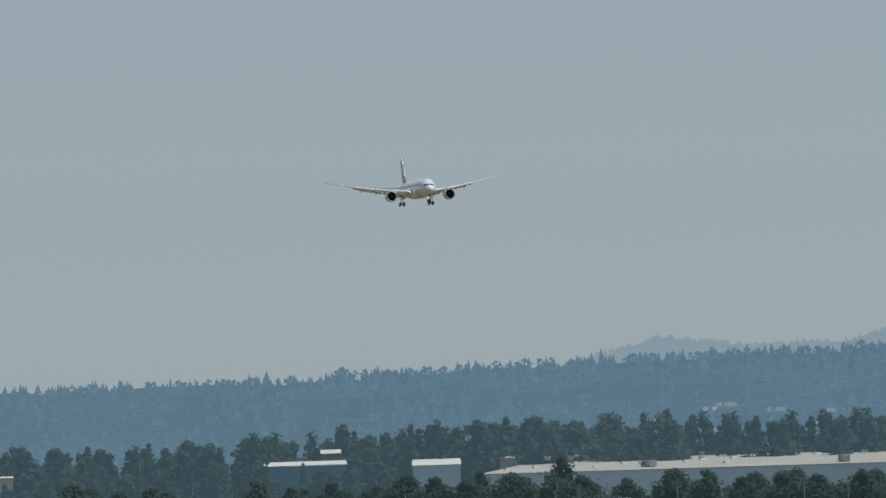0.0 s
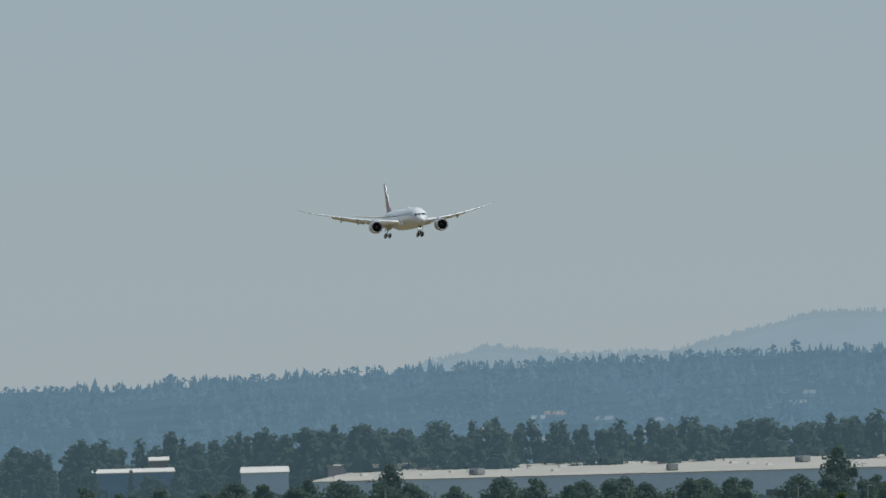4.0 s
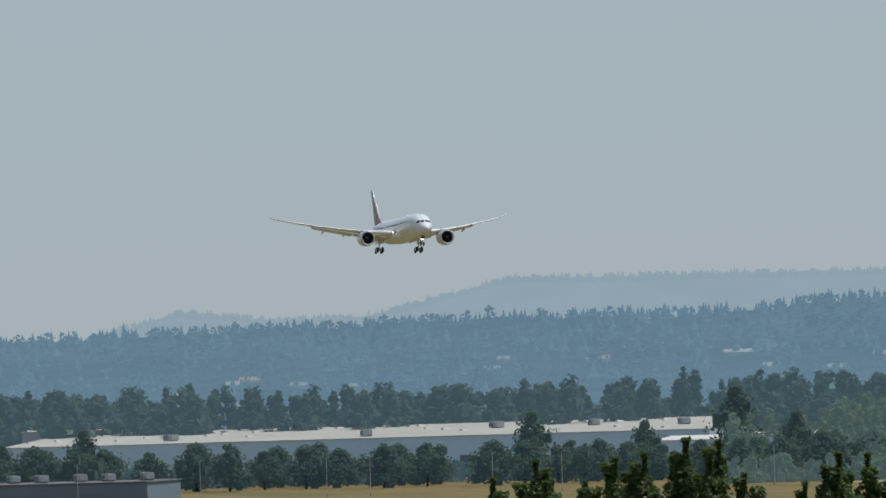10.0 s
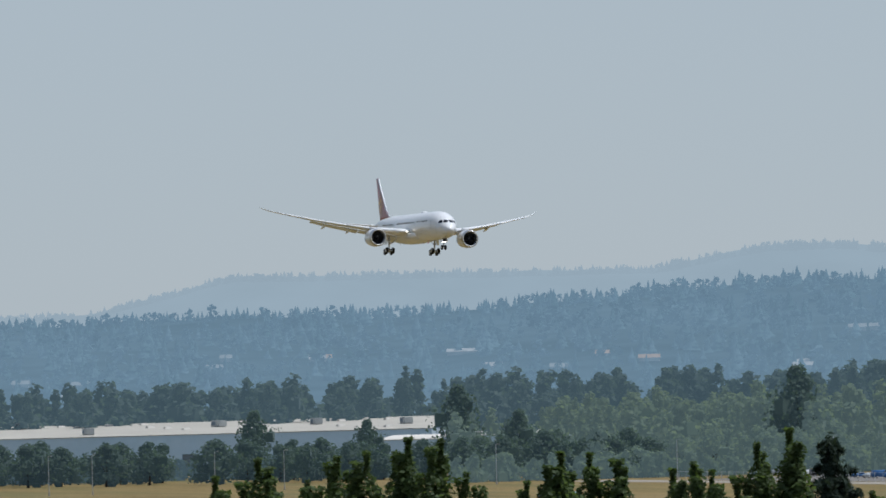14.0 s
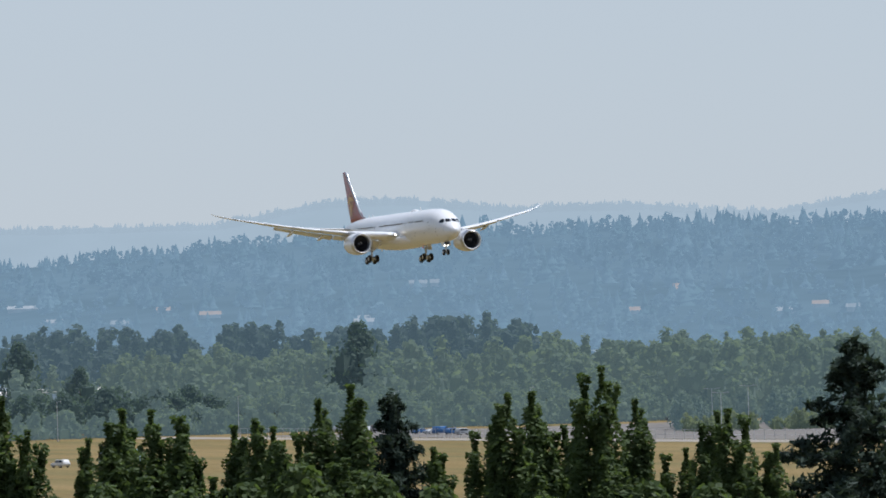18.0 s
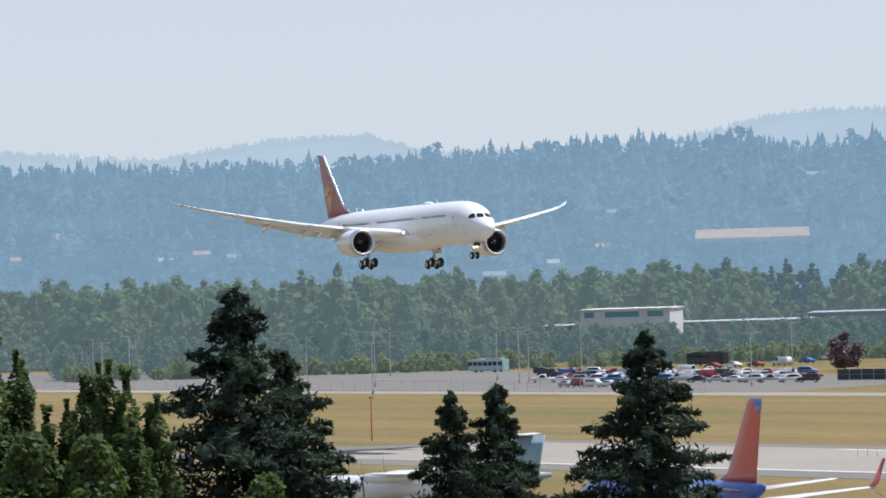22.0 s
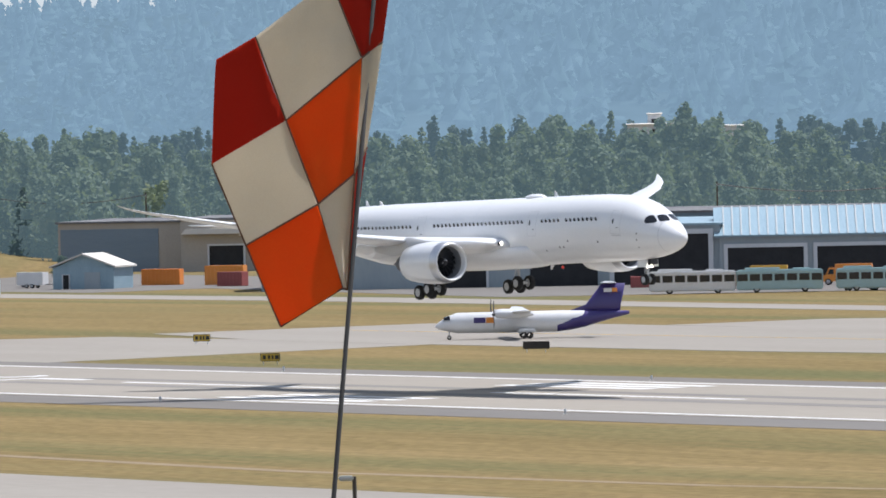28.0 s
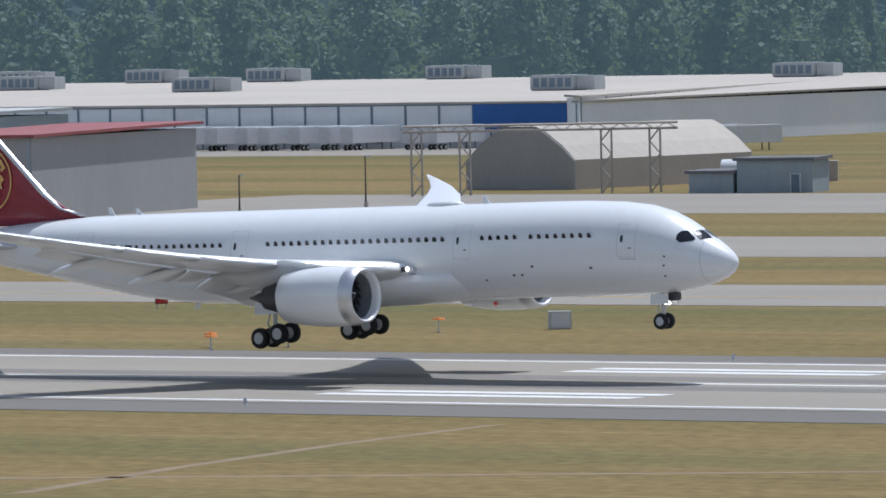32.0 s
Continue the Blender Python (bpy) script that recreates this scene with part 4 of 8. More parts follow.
def hill_forest():
    rng = np.random.default_rng(7)
    protos = far_protos()
    places = []
    for i in range(9500):
        a = rng.uniform(-85.5, -42)
        f = rng.uniform(0, 1) ** 0.9
        if i < 2100:
            f = rng.uniform(0.955, 1.0)
        d = 3450 + 900 * f
        clear = noise.noise(Vector((a * 1.3, f * 3.0, 9.0)))
        if f < 0.93 and clear > 0.45:
            continue
        p = polar(a, d, slope_height(a, d) - 0.6)
        clump = 0.5 + 0.5 * noise.noise(Vector((a * 2.3, f * 5, 3.0))) + 0.3 * noise.noise(Vector((a * 9, f * 9, 4.0)))
        fir = rng.uniform() < (0.5 + 0.4 * clump if f > 0.9 else 0.35 + 0.3 * clump)
        tall = (0.60 + 0.5 * (a + 85) / 28) * rng.uniform(0.55, 1.05) * (0.65 + 0.7 * clump) * (1.4 if rng.uniform() < 0.05 else 1)
        if a < -68 and f > 0.9:
            tall *= 0.85 if fir else 0.95
        tall *= curve_at([(-74, 1.25), (-69, 1.4), (-57, 1.45), (-56.5, 2.2)], a) * (1.0 if f > 0.9 else 1.15)
        k = rng.integers(0, 5) if fir else rng.integers(5, 8)
        places.append((p.x, p.y, p.z, tall, tall * rng.uniform(0.95, 1.5), rng.uniform(0, 6), k))
    far = []
    for i in range(1500):
        a = rng.uniform(-81, -62)
        crest = EYE.z + 4880 * math.tan(radians(curve_at(FAR_HILL, a)))
        p = polar(a, 4870, crest - 2.6)
        k = rng.uniform(0.3, 0.62)
        far.append((p.x, p.y, p.z, k, k * 1.6, rng.uniform(0, 6), rng.integers(0, 8)))
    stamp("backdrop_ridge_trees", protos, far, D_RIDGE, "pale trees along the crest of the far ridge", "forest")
    stamp("hillside_trees", protos, places, D_TREES, "dense conifers on the far hillside, painted hazy", "forest")


hill_forest()


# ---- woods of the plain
L_AVENUE = foliage("hazed_avenue_leaves", (0.030, 0.052, 0.034), (0.064, 0.092, 0.050), 0.05, 0.45, 0.25, 0.10, 0.08)
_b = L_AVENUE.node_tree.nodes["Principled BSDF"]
_b.inputs["Emission Color"].default_value, _b.inputs["Emission Strength"].default_value = (0.044, 0.068, 0.082, 1), 0.85   # air haze painted as emission into the avenue and fir leaves
BROAD = [broad_crown(100 + s, 20, 16, 330, 1.45, 0.04, 14, 0.25, 0.5, 0.68) for s in range(5)]
TALL = [broad_crown(120 + s, 26, 12.5, 330, 1.45, 0.05, 14, 0.7, 0.5, 0.68) for s in range(3)]
FIRS = [conifer_crown(130 + s, 22, 8.5, 300, 1.4, 0.02, 0.25, 0.3, 0.75) for s in range(3)]
BUSH = [broad_crown(140 + s, 6, 7, 120, 0.95, 0.0, 6, 0, 0.5, 0.7) for s in range(3)]
FINE = [broad_crown(150 + s, 20, 15.5, 1400, 0.85, 0.04, 24, 0.25, 0.55, 0.5) for s in range(5)] + [broad_crown(160 + s, 26, 12.5, 1400, 0.85, 0.04, 26, 0.7, 0.55, 0.5) for s in range(3)]
FINE += [conifer_crown(170 + s, 22, 8.5, 700, 0.75, 0.02, 0.25, 0.35, 1.4) for s in range(3)] + [broad_crown(180 + s, 6, 7, 200, 0.7, 0.0, 8, 0, 0.5, 0.68) for s in range(3)]
GROVE = [broad_crown(190 + s, 26, 15, 5200, 0.52, 0.03, 38, 0.45, 0.6, 0.5) for s in range(4)]
WOOD = BROAD + TALL + FIRS + BUSH


def wood(name, a0, a1, d0, d1, n, low, high, mat, label, seed, firs=0.15, tall=0.25, keep=None, wide=1.0):
    rng = np.random.default_rng(seed)
    places = []
    for i in range(n):
        a, d = rng.uniform(a0, a1), d0 + (d1 - d0) * rng.uniform(0, 1) ** 0.8
        if keep and not keep(a, d):
            continue
        u = rng.uniform()
        k = rng.integers(8, 11) if u < firs else (rng.integers(5, 8) if u < firs + tall else rng.integers(0, 5))
        lump = 0.5 + 0.5 * noise.noise(Vector((a * 1.1, d / 170, seed)))
        h = low + (high - low) * min(1, max(0, 0.25 * rng.uniform() + 0.75 * lump + 0.1 * rng.normal()))
        base = 22 if 8 <= k < 11 else (26 if k >= 5 else 20)
        p = polar(a, d)
        places.append((p.x, p.y, -0.4, h / base, h / base * rng.uniform(0.85, 1.2) * wide, rng.uniform(0, 6), k))
    return stamp(name, WOOD if mat in (L_FAR, L_VALLEY) else FINE, places, mat, label, "woods")


def hedge(name, a0, a1, d0, d1, n, low, high, mat, label, seed):
    rng = np.random.default_rng(seed)
    places = []
    for i in range(n):
        f = rng.uniform()
        a = a0 + (a1 - a0) * f
        p = polar(a, d0 + (d1 - d0) * f + rng.uniform(-12, 12))
        h = rng.uniform(low, high)
        places.append((p.x, p.y, -0.2, h / 6, h / 6 * rng.uniform(0.8, 1.3), rng.uniform(0, 6), rng.integers(11, 14)))
    return stamp(name, WOOD if mat in (L_FAR, L_VALLEY) else FINE, places, mat, label, "hedge")


# the haze over these far woods is emission in their leaf materials
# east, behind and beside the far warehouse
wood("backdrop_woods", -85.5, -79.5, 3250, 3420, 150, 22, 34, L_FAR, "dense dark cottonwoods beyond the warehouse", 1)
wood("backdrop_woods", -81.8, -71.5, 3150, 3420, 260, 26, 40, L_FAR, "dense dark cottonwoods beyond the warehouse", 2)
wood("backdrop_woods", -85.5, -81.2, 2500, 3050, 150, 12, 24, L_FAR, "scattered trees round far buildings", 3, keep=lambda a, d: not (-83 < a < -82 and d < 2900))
wood("backdrop_woods", -74.6, -66.0, 2250, 3300, 340, 14, 30, L_VALLEY, "mixed woods of the valley, painted hazy", 4)
wood("backdrop_woods", -75.5, -70.0, 2420, 2900, 70, 16, 26, L_VALLEY, "mixed woods of the valley, painted hazy", 14)
wood("backdrop_woods", -70.5, -62.0, 1980, 3300, 330, 14, 29, L_VALLEY, "mixed woods of the valley, painted hazy", 5, keep=lambda a, d: d > 2130 or not -67.4 < a < -62.2)
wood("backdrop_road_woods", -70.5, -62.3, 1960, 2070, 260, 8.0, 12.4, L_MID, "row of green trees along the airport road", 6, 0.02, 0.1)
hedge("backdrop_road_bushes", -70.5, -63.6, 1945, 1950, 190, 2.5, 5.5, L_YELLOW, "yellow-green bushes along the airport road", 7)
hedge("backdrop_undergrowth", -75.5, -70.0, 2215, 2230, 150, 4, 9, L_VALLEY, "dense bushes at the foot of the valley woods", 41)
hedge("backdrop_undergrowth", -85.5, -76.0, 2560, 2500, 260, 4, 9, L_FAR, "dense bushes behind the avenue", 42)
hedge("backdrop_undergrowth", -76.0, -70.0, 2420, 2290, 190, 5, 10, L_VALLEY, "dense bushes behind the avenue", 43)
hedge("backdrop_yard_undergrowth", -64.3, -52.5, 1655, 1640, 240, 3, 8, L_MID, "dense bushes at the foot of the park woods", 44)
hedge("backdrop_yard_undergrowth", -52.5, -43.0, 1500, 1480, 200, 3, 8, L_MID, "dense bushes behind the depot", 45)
# mid-distance woods, 1.4 to 2.3 km off, their leaves emitting painted haze
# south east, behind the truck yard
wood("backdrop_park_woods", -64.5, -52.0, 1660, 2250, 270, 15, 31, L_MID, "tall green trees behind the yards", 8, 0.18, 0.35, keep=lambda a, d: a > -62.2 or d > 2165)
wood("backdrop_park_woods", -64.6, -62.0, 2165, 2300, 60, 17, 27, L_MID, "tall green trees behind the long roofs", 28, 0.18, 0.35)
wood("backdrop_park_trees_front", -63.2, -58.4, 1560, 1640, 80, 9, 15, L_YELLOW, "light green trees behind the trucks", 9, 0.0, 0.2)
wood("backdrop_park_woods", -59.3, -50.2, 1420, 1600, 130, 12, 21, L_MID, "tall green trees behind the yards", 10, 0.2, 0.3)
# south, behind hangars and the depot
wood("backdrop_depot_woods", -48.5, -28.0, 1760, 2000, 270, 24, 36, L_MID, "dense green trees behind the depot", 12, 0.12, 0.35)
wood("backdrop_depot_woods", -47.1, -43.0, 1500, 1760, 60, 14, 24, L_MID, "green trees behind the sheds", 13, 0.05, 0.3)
# tree heights set to fill the camera's view above the depot
wood("backdrop_woods", -48.0, -28.0, 2020, 2260, 280, 32, 45, L_FAR, "very tall trees behind the depot, painted hazy", 16, 0.15, 0.3)
wood("backdrop_woods", -66, -44, 2600, 3420, 330, 18, 30, L_FAR, "woods at the foot of the hill, painted hazy", 15, 0.5, 0.2)


# ---- single trees
def tree_kind(name, crown, trunk, leaf, label, category="tree"):
    root = thing(name, pose(0, 0, -300), label, category)
    t = new("trunk", to_mesh("trunk", trunk))
    t.data.materials.append(M_BARK)
    t.parent = root
    c = new("crown", to_mesh("crown", crown))
    c.data.materials.append(leaf)
    c.parent = root
    return root


def plant(proto, p, height, base, wide=1.0, turn=0.0, group="", label=""):
    ob = copy_thing(proto, Matrix.Translation(p) @ pose(0, 0, 0, 0, 0, turn))
    s = height / base
    ob.scale = (s * wide, s * wide, s)
    return tagged(ob, label, "", group)


def clear_away(*protos):
    for root in protos:
        for ob in (*root.children_recursive, root):
            bpy.data.objects.remove(ob)


def round_trees():
    rng = np.random.default_rng(21)
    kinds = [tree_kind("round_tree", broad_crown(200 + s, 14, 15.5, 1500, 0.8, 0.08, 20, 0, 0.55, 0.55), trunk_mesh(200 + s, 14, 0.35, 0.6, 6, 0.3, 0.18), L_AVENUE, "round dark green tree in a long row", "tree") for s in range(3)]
    # avenue trees again, paler by the stronger painted haze of the valley leaves
    pale = [tree_kind("round_tree", broad_crown(204 + s, 14, 15.5, 1500, 0.8, 0.08, 20, 0, 0.55, 0.55), trunk_mesh(204 + s, 14, 0.35, 0.6, 6, 0.3, 0.18), L_VALLEY, "round green tree in a long row, painted hazy", "tree") for s in range(2)]
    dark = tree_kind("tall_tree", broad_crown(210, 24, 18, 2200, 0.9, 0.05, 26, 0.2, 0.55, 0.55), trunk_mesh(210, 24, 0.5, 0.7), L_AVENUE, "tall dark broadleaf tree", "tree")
    plum = tree_kind("plum_tree", broad_crown(220, 9, 9.5, 700, 0.7, 0.12, 12, 0, 0.5, 0.68), trunk_mesh(220, 9, 0.25, 0.6), L_PLUM, "round purple-leaved plum tree by the fence", "tree")
    light = tree_kind("young_tree", broad_crown(230, 9, 9, 700, 0.65, 0.16, 12, 0, 0.5, 0.68), trunk_mesh(230, 9, 0.2, 0.6), L_YELLOW, "light green young tree by the building", "tree")
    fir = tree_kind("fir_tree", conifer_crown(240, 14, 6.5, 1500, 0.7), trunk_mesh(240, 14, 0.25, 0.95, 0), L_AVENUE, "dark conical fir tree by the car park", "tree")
    # the avenue before the warehouse
    a = -84.3
    while a < -70.6:
        a += rng.uniform(0.20, 0.34)
        if -77.62 < a < -77.30 or -83.1 < a < -82.6:
            continue
        d = curve_at([(-84.3, 2480), (-80, 2440), (-77, 2360), (-74, 2330), (-70.6, 2250)], a) + rng.uniform(-25, 25)
        plant(pale[rng.integers(0, 2)] if a > -73.8 else kinds[rng.integers(0, 3)], polar(a, d), rng.uniform(10.5, 13.5) * (1.15 if a < -79 else 1), 14, 1.15, rng.uniform(0, 360), "avenue of round trees")
        if rng.uniform() < 0.5:
            plant(pale[rng.integers(0, 2)] if a > -73.8 else kinds[rng.integers(0, 3)], polar(a + 0.1, d + 60), rng.uniform(11, 14), 14, 1.1, rng.uniform(0, 360), "avenue of round trees")
    for az, d, h in ((-76.85, 2600, 22), (-76.02, 2620, 18), (-75.35, 2650, 29), (-74.9, 2550, 20), (-80.15, 2650, 20), (-72.85, 2450, 32), (-69.3, 2300, 22), (-80.75, 2500, 16)):
        plant(dark, polar(az, d), h, 24, 1.0, rng.uniform(0, 360))
    for az, d, h in ((-64.25, 1725, 8.5), (-63.78, 1760, 9.5), (-62.55, 1700, 8), (-62.2, 1720, 8.5), (-64.75, 1740, 8)):
        plant(plum, polar(az, d), h, 9, 1.15, rng.uniform(0, 360))
    for az, d, h in ((-62.55, 1525, 8.5), (-60.75, 1520, 6), (-57.1, 1480, 15), (-56.2, 1470, 14), (-59.0, 1690, 13)):
        plant(light, polar(az, d), h, 9, 1.0, rng.uniform(0, 360))
    for az, d, h in ((-64.17, 1745, 15), (-61.97, 1670, 23), (-61.72, 1665, 18), (-61.5, 1672, 21), (-61.35, 1650, 21), (-61.0, 1660, 20), (-60.6, 1655, 21), (-58.1, 1500, 14)):
        plant(fir, polar(az, d), h, 14, 1.0, rng.uniform(0, 360))
    for k in range(11):
        plant((light, kinds[k % 3])[k % 2], polar(-63.35 + 0.1 * k, 1512 + 3 * (k % 3)), rng.uniform(2.2, 3.6), 9 if k % 2 == 0 else 14, 1.1, rng.uniform(0, 360), "shrubs before the long building", "low grey-green shrub before the long building")
    plant(kinds[0], polar(-50.45, 1080), 10.5, 14, 1.1, 40, "", "dense rounded shrub at the edge of the yard")
    plant(kinds[1], polar(-57.83, 1270), 4.2, 14, 0.95, 40, "", "small dark shrub by the service road")
    # the tall grove beside the yard
    grove = [tree_kind("cottonwood", GROVE[k], trunk_mesh(240 + k, 26, 0.55, 0.8, 7, 0.25), L_GROVE, "tall dense cottonwood in a grove beside the yard", "tree") for k in range(4)]
    for k in range(44):
        h = rng.uniform(25, 36) * (0.8 if k % 9 == 0 else 1)
        plant(grove[k % 4], polar(rng.uniform(-49.8, -48.0), rng.uniform(1180, 1290)), h, 26, rng.uniform(0.9, 1.2), rng.uniform(0, 360), "cottonwood grove")
    clear_away(*kinds, *pale, *grove, dark, plum, light, fir)


round_trees()


# ---- trees before the terminal, between the tripod and the runway
def fore_trees():
    rng = np.random.default_rng(31)
    pop = [tree_kind("hornbeam", poplar_crown(300 + s), trunk_mesh(300 + s, 21, 0.22, 0.9, 0), L_NEAR, "upright columnar deciduous tree with glossy green leaves", "tree") for s in range(4)]
    spr = [tree_kind("spruce", conifer_crown(310 + s, 22, 15.6, 42000, 0.43, 0.08, 0.16, 0.7, 1.8, 0.34), trunk_mesh(310 + s, 22, 0.3, 0.97, 0), L_SPRUCE, "dark blue-green spruce with ragged boughs", "tree") for s in range(2)]
    arb = [tree_kind("young_conifer", conifer_crown(320 + s, 13, 6.0, 11000, 0.28, 0.08, -0.3, 0.65, 2.2, 0.36), trunk_mesh(320 + s, 13, 0.15, 0.98, 0), L_SPRUCE, "slim young conifer with upturned tips", "tree") for s in range(2)]
    bush = tree_kind("maple", broad_crown(330, 17, 9, 9000, 0.34, 0.2, 20, 0.3), trunk_mesh(330, 17, 0.25, 0.6), L_NEAR, "round green maple among the columnar trees", "tree")
    tops = [(-77.06, 19.8), (-76.81, 20.7), (-76.67, 19.6), (-76.50, 19.4), (-76.26, 20.7), (-76.05, 21.0), (-75.73, 21.6), (-75.54, 21.5), (-75.31, 19.7),
            (-74.89, 19.0), (-74.71, 20.7), (-74.56, 19.9), (-74.31, 20.5), (-74.12, 19.8), (-73.79, 19.5), (-73.60, 19.9), (-73.42, 19.5), (-73.18, 20.8),
            (-72.94, 21.6), (-72.28, 18.1), (-71.94, 19.1), (-71.77, 20.9), (-71.52, 20.9), (-71.38, 19.0), (-71.12, 22.2), (-70.85, 20.3), (-70.32, 19.6),
            (-70.09, 19.7), (-70.53, 17.5), (-69.84, 17.8)]
    for i, (a, top) in enumerate(tops):
        plant(pop[i % 4], polar(a, 420 + 9 * math.sin(i * 2.3)), top, 21, rng.uniform(1.25, 1.6), rng.uniform(0, 360), "row of columnar trees")
    for a, top in ((-75.9, 17.5), (-75.2, 16.8), (-74.5, 17.6), (-73.95, 17.0), (-73.0, 17.8), (-71.65, 17.2), (-70.95, 17.4), (-69.95, 16.6)):
        plant(pop[int(rng.integers(0, 4))], polar(a, 408), top, 21, 1.9, rng.uniform(0, 360), "row of columnar trees")
    for i, (a, top, w) in enumerate(((-72.62, 21.0, 0.85), (-69.21, 23.0, 1.3), (-68.86, 19.5, 0.9), (-67.65, 17.0, 0.72), (-67.31, 17.4, 0.8), (-66.21, 19.9, 1.05))):
        plant(spr[i % 2], polar(a, 420 + 4 * i), top, 22, w * 22 / top, rng.uniform(0, 360), "tall spruces", "")
    for i, (a, top) in enumerate(((-64.50, 10.7), (-64.10, 13.2), (-63.71, 12.8), (-62.51, 11.3), (-62.16, 11.1))):
        plant(arb[i % 2], polar(a, 420), top, 13, 1.0, rng.uniform(0, 360), "young conifers")
    for a, top in ((-74.15, 16.8), (-73.31, 17.9), (-72.3, 16.6), (-71.5, 15.8), (-70.75, 16.4), (-75.6, 16.4), (-76.2, 16.9), (-74.75, 17.2), (-73.7, 17.0), (-72.75, 17.3), (-70.3, 16.2), (-69.02, 13.9)):
        plant(bush, polar(a, 404), top, 17, 1.0, rng.uniform(0, 360))
    clear_away(*pop, *spr, *arb, bush)


def poplar_crown(seed):
    """Several close upright leaders of clumped leaves, with notches between them at the top."""
    rng = np.random.default_rng(seed)
    pts, out = [], []
    for k in range(9):
        a, off = rng.uniform(0, 6.28), rng.uniform(0.1, 1.15)
        cx, cy = math.cos(a) * off, math.sin(a) * off
        top = 21 * (1 - 0.05 * k * rng.uniform(0.3, 1.0)) if k else 21
        m = 1900
        f = rng.uniform(0, 1, m) ** 0.85
        z = 5 + (top - 5) * f
        r = (0.62 * (1 - f) ** 0.55 + 0.10 + 0.16 * np.sin(z * 2.1 + k * 1.7)) * rng.uniform(0.35, 1.15, m) ** 0.5
        t = rng.uniform(0, 6.28, m)
        pts.append(np.stack([cx * (1 - 0.35 * f) + r * np.cos(t), cy * (1 - 0.35 * f) + r * np.sin(t), z], 1))
        out.append(np.stack([np.cos(t), np.sin(t), np.full(m, 0.5)], 1))
    return leaf_quads(np.concatenate(pts), np.concatenate(out), 0.21, rng, 0.7)


fore_trees()


# ---- buildings
M_WALLW = mottled("pale_metal_siding", [(0.50, 0.52, 0.54), (0.60, 0.61, 0.62)], scale=0.15, fine=12, rough=0.6, stretch=(1, 1, 0.3))
M_WALLG = mottled("blue_grey_siding", [(0.26, 0.31, 0.34), (0.33, 0.37, 0.39)], scale=0.15, fine=12, rough=0.6, stretch=(1, 1, 0.3))
M_DOORG = mottled("slate_blue_door", [(0.14, 0.19, 0.24), (0.18, 0.23, 0.28)], scale=0.3, rough=0.55, stretch=(0.2, 1, 3))
M_TAN = mottled("tan_concrete", [(0.34, 0.31, 0.27), (0.42, 0.38, 0.33)], scale=0.2, fine=15, rough=0.85)
M_ROOFW = mottled("white_membrane_roof", [(0.50, 0.475, 0.43), (0.62, 0.59, 0.54)], scale=0.03, fine=25, rough=0.8)
M_ROOFC = mottled("weathered_cream_roof", [(0.33, 0.31, 0.27), (0.42, 0.40, 0.35)], scale=0.03, fine=25, rough=0.85)
M_ROOFT = mottled("cream_roof", [(0.37, 0.335, 0.29), (0.46, 0.415, 0.36)], scale=0.03, fine=25, rough=0.85)
M_ROOFB = mottled("blue_metal_roof", [(0.20, 0.30, 0.36), (0.28, 0.38, 0.44)], scale=0.2, fine=10, rough=0.45, stretch=(3, 0.2, 1))
M_ROOFR = mottled("red_metal_roof", [(0.22, 0.05, 0.05), (0.32, 0.09, 0.08)], scale=0.2, rough=0.5, stretch=(2, 0.3, 1))
M_ROOFD = mottled("dark_flat_roof", [(0.10, 0.10, 0.11), (0.18, 0.18, 0.18)], scale=0.1, fine=15, rough=0.9)
# near-black panels: shade inside open bays painted flat; also dark doors and windows
M_DARK = mottled("dark_panel", [(0.012, 0.013, 0.015), (0.03, 0.031, 0.034)], scale=0.5, rough=0.8)
M_BLUE = mottled("bright_blue_panel", [(0.02, 0.09, 0.30), (0.03, 0.12, 0.36)], scale=0.3, rough=0.5)
M_UNIT = mottled("grey_roof_unit", [(0.36, 0.38, 0.38), (0.48, 0.49, 0.48)], scale=0.6, rough=0.6)
M_GALV = mottled("galvanised_steel", [(0.42, 0.44, 0.45), (0.55, 0.56, 0.57)], scale=1.5, rough=0.4, metal=0.7)
M_RUST = mottled("dark_steel", [(0.05, 0.045, 0.04), (0.09, 0.08, 0.07)], scale=1.0, rough=0.7)
# far roofs and walls: brightness and blue haze painted in as emission
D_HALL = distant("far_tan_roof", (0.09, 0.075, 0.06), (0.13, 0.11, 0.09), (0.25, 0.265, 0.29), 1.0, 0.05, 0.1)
D_ROOF = distant("hazed_far_roof", (0.12, 0.12, 0.12), (0.20, 0.195, 0.19), (0.17, 0.24, 0.29), 1.0, 0.05, 0.1)
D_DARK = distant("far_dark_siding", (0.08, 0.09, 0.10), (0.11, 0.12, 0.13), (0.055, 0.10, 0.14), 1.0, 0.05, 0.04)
D_SIDING = distant("hazed_far_siding", (0.26, 0.27, 0.28), (0.32, 0.33, 0.34), (0.075, 0.125, 0.165), 1.0, 0.05, 0.04)
M_WHITEW = mottled("white_depot_wall", [(0.70, 0.71, 0.72), (0.80, 0.80, 0.80)], scale=0.12, fine=14, rough=0.6, stretch=(1, 1, 0.3))
M_SHEDG = mottled("grey_shed_wall", [(0.30, 0.295, 0.285), (0.36, 0.35, 0.34)], scale=0.15, fine=12, rough=0.7, stretch=(1, 1, 0.3))
M_BRICKR = mottled("red_paint", [(0.40, 0.04, 0.03), (0.52, 0.07, 0.05)], scale=0.5, rough=0.5)
M_ORANGE = mottled("orange_paint", [(0.55, 0.16, 0.02), (0.70, 0.24, 0.04)], scale=0.5, rough=0.5)


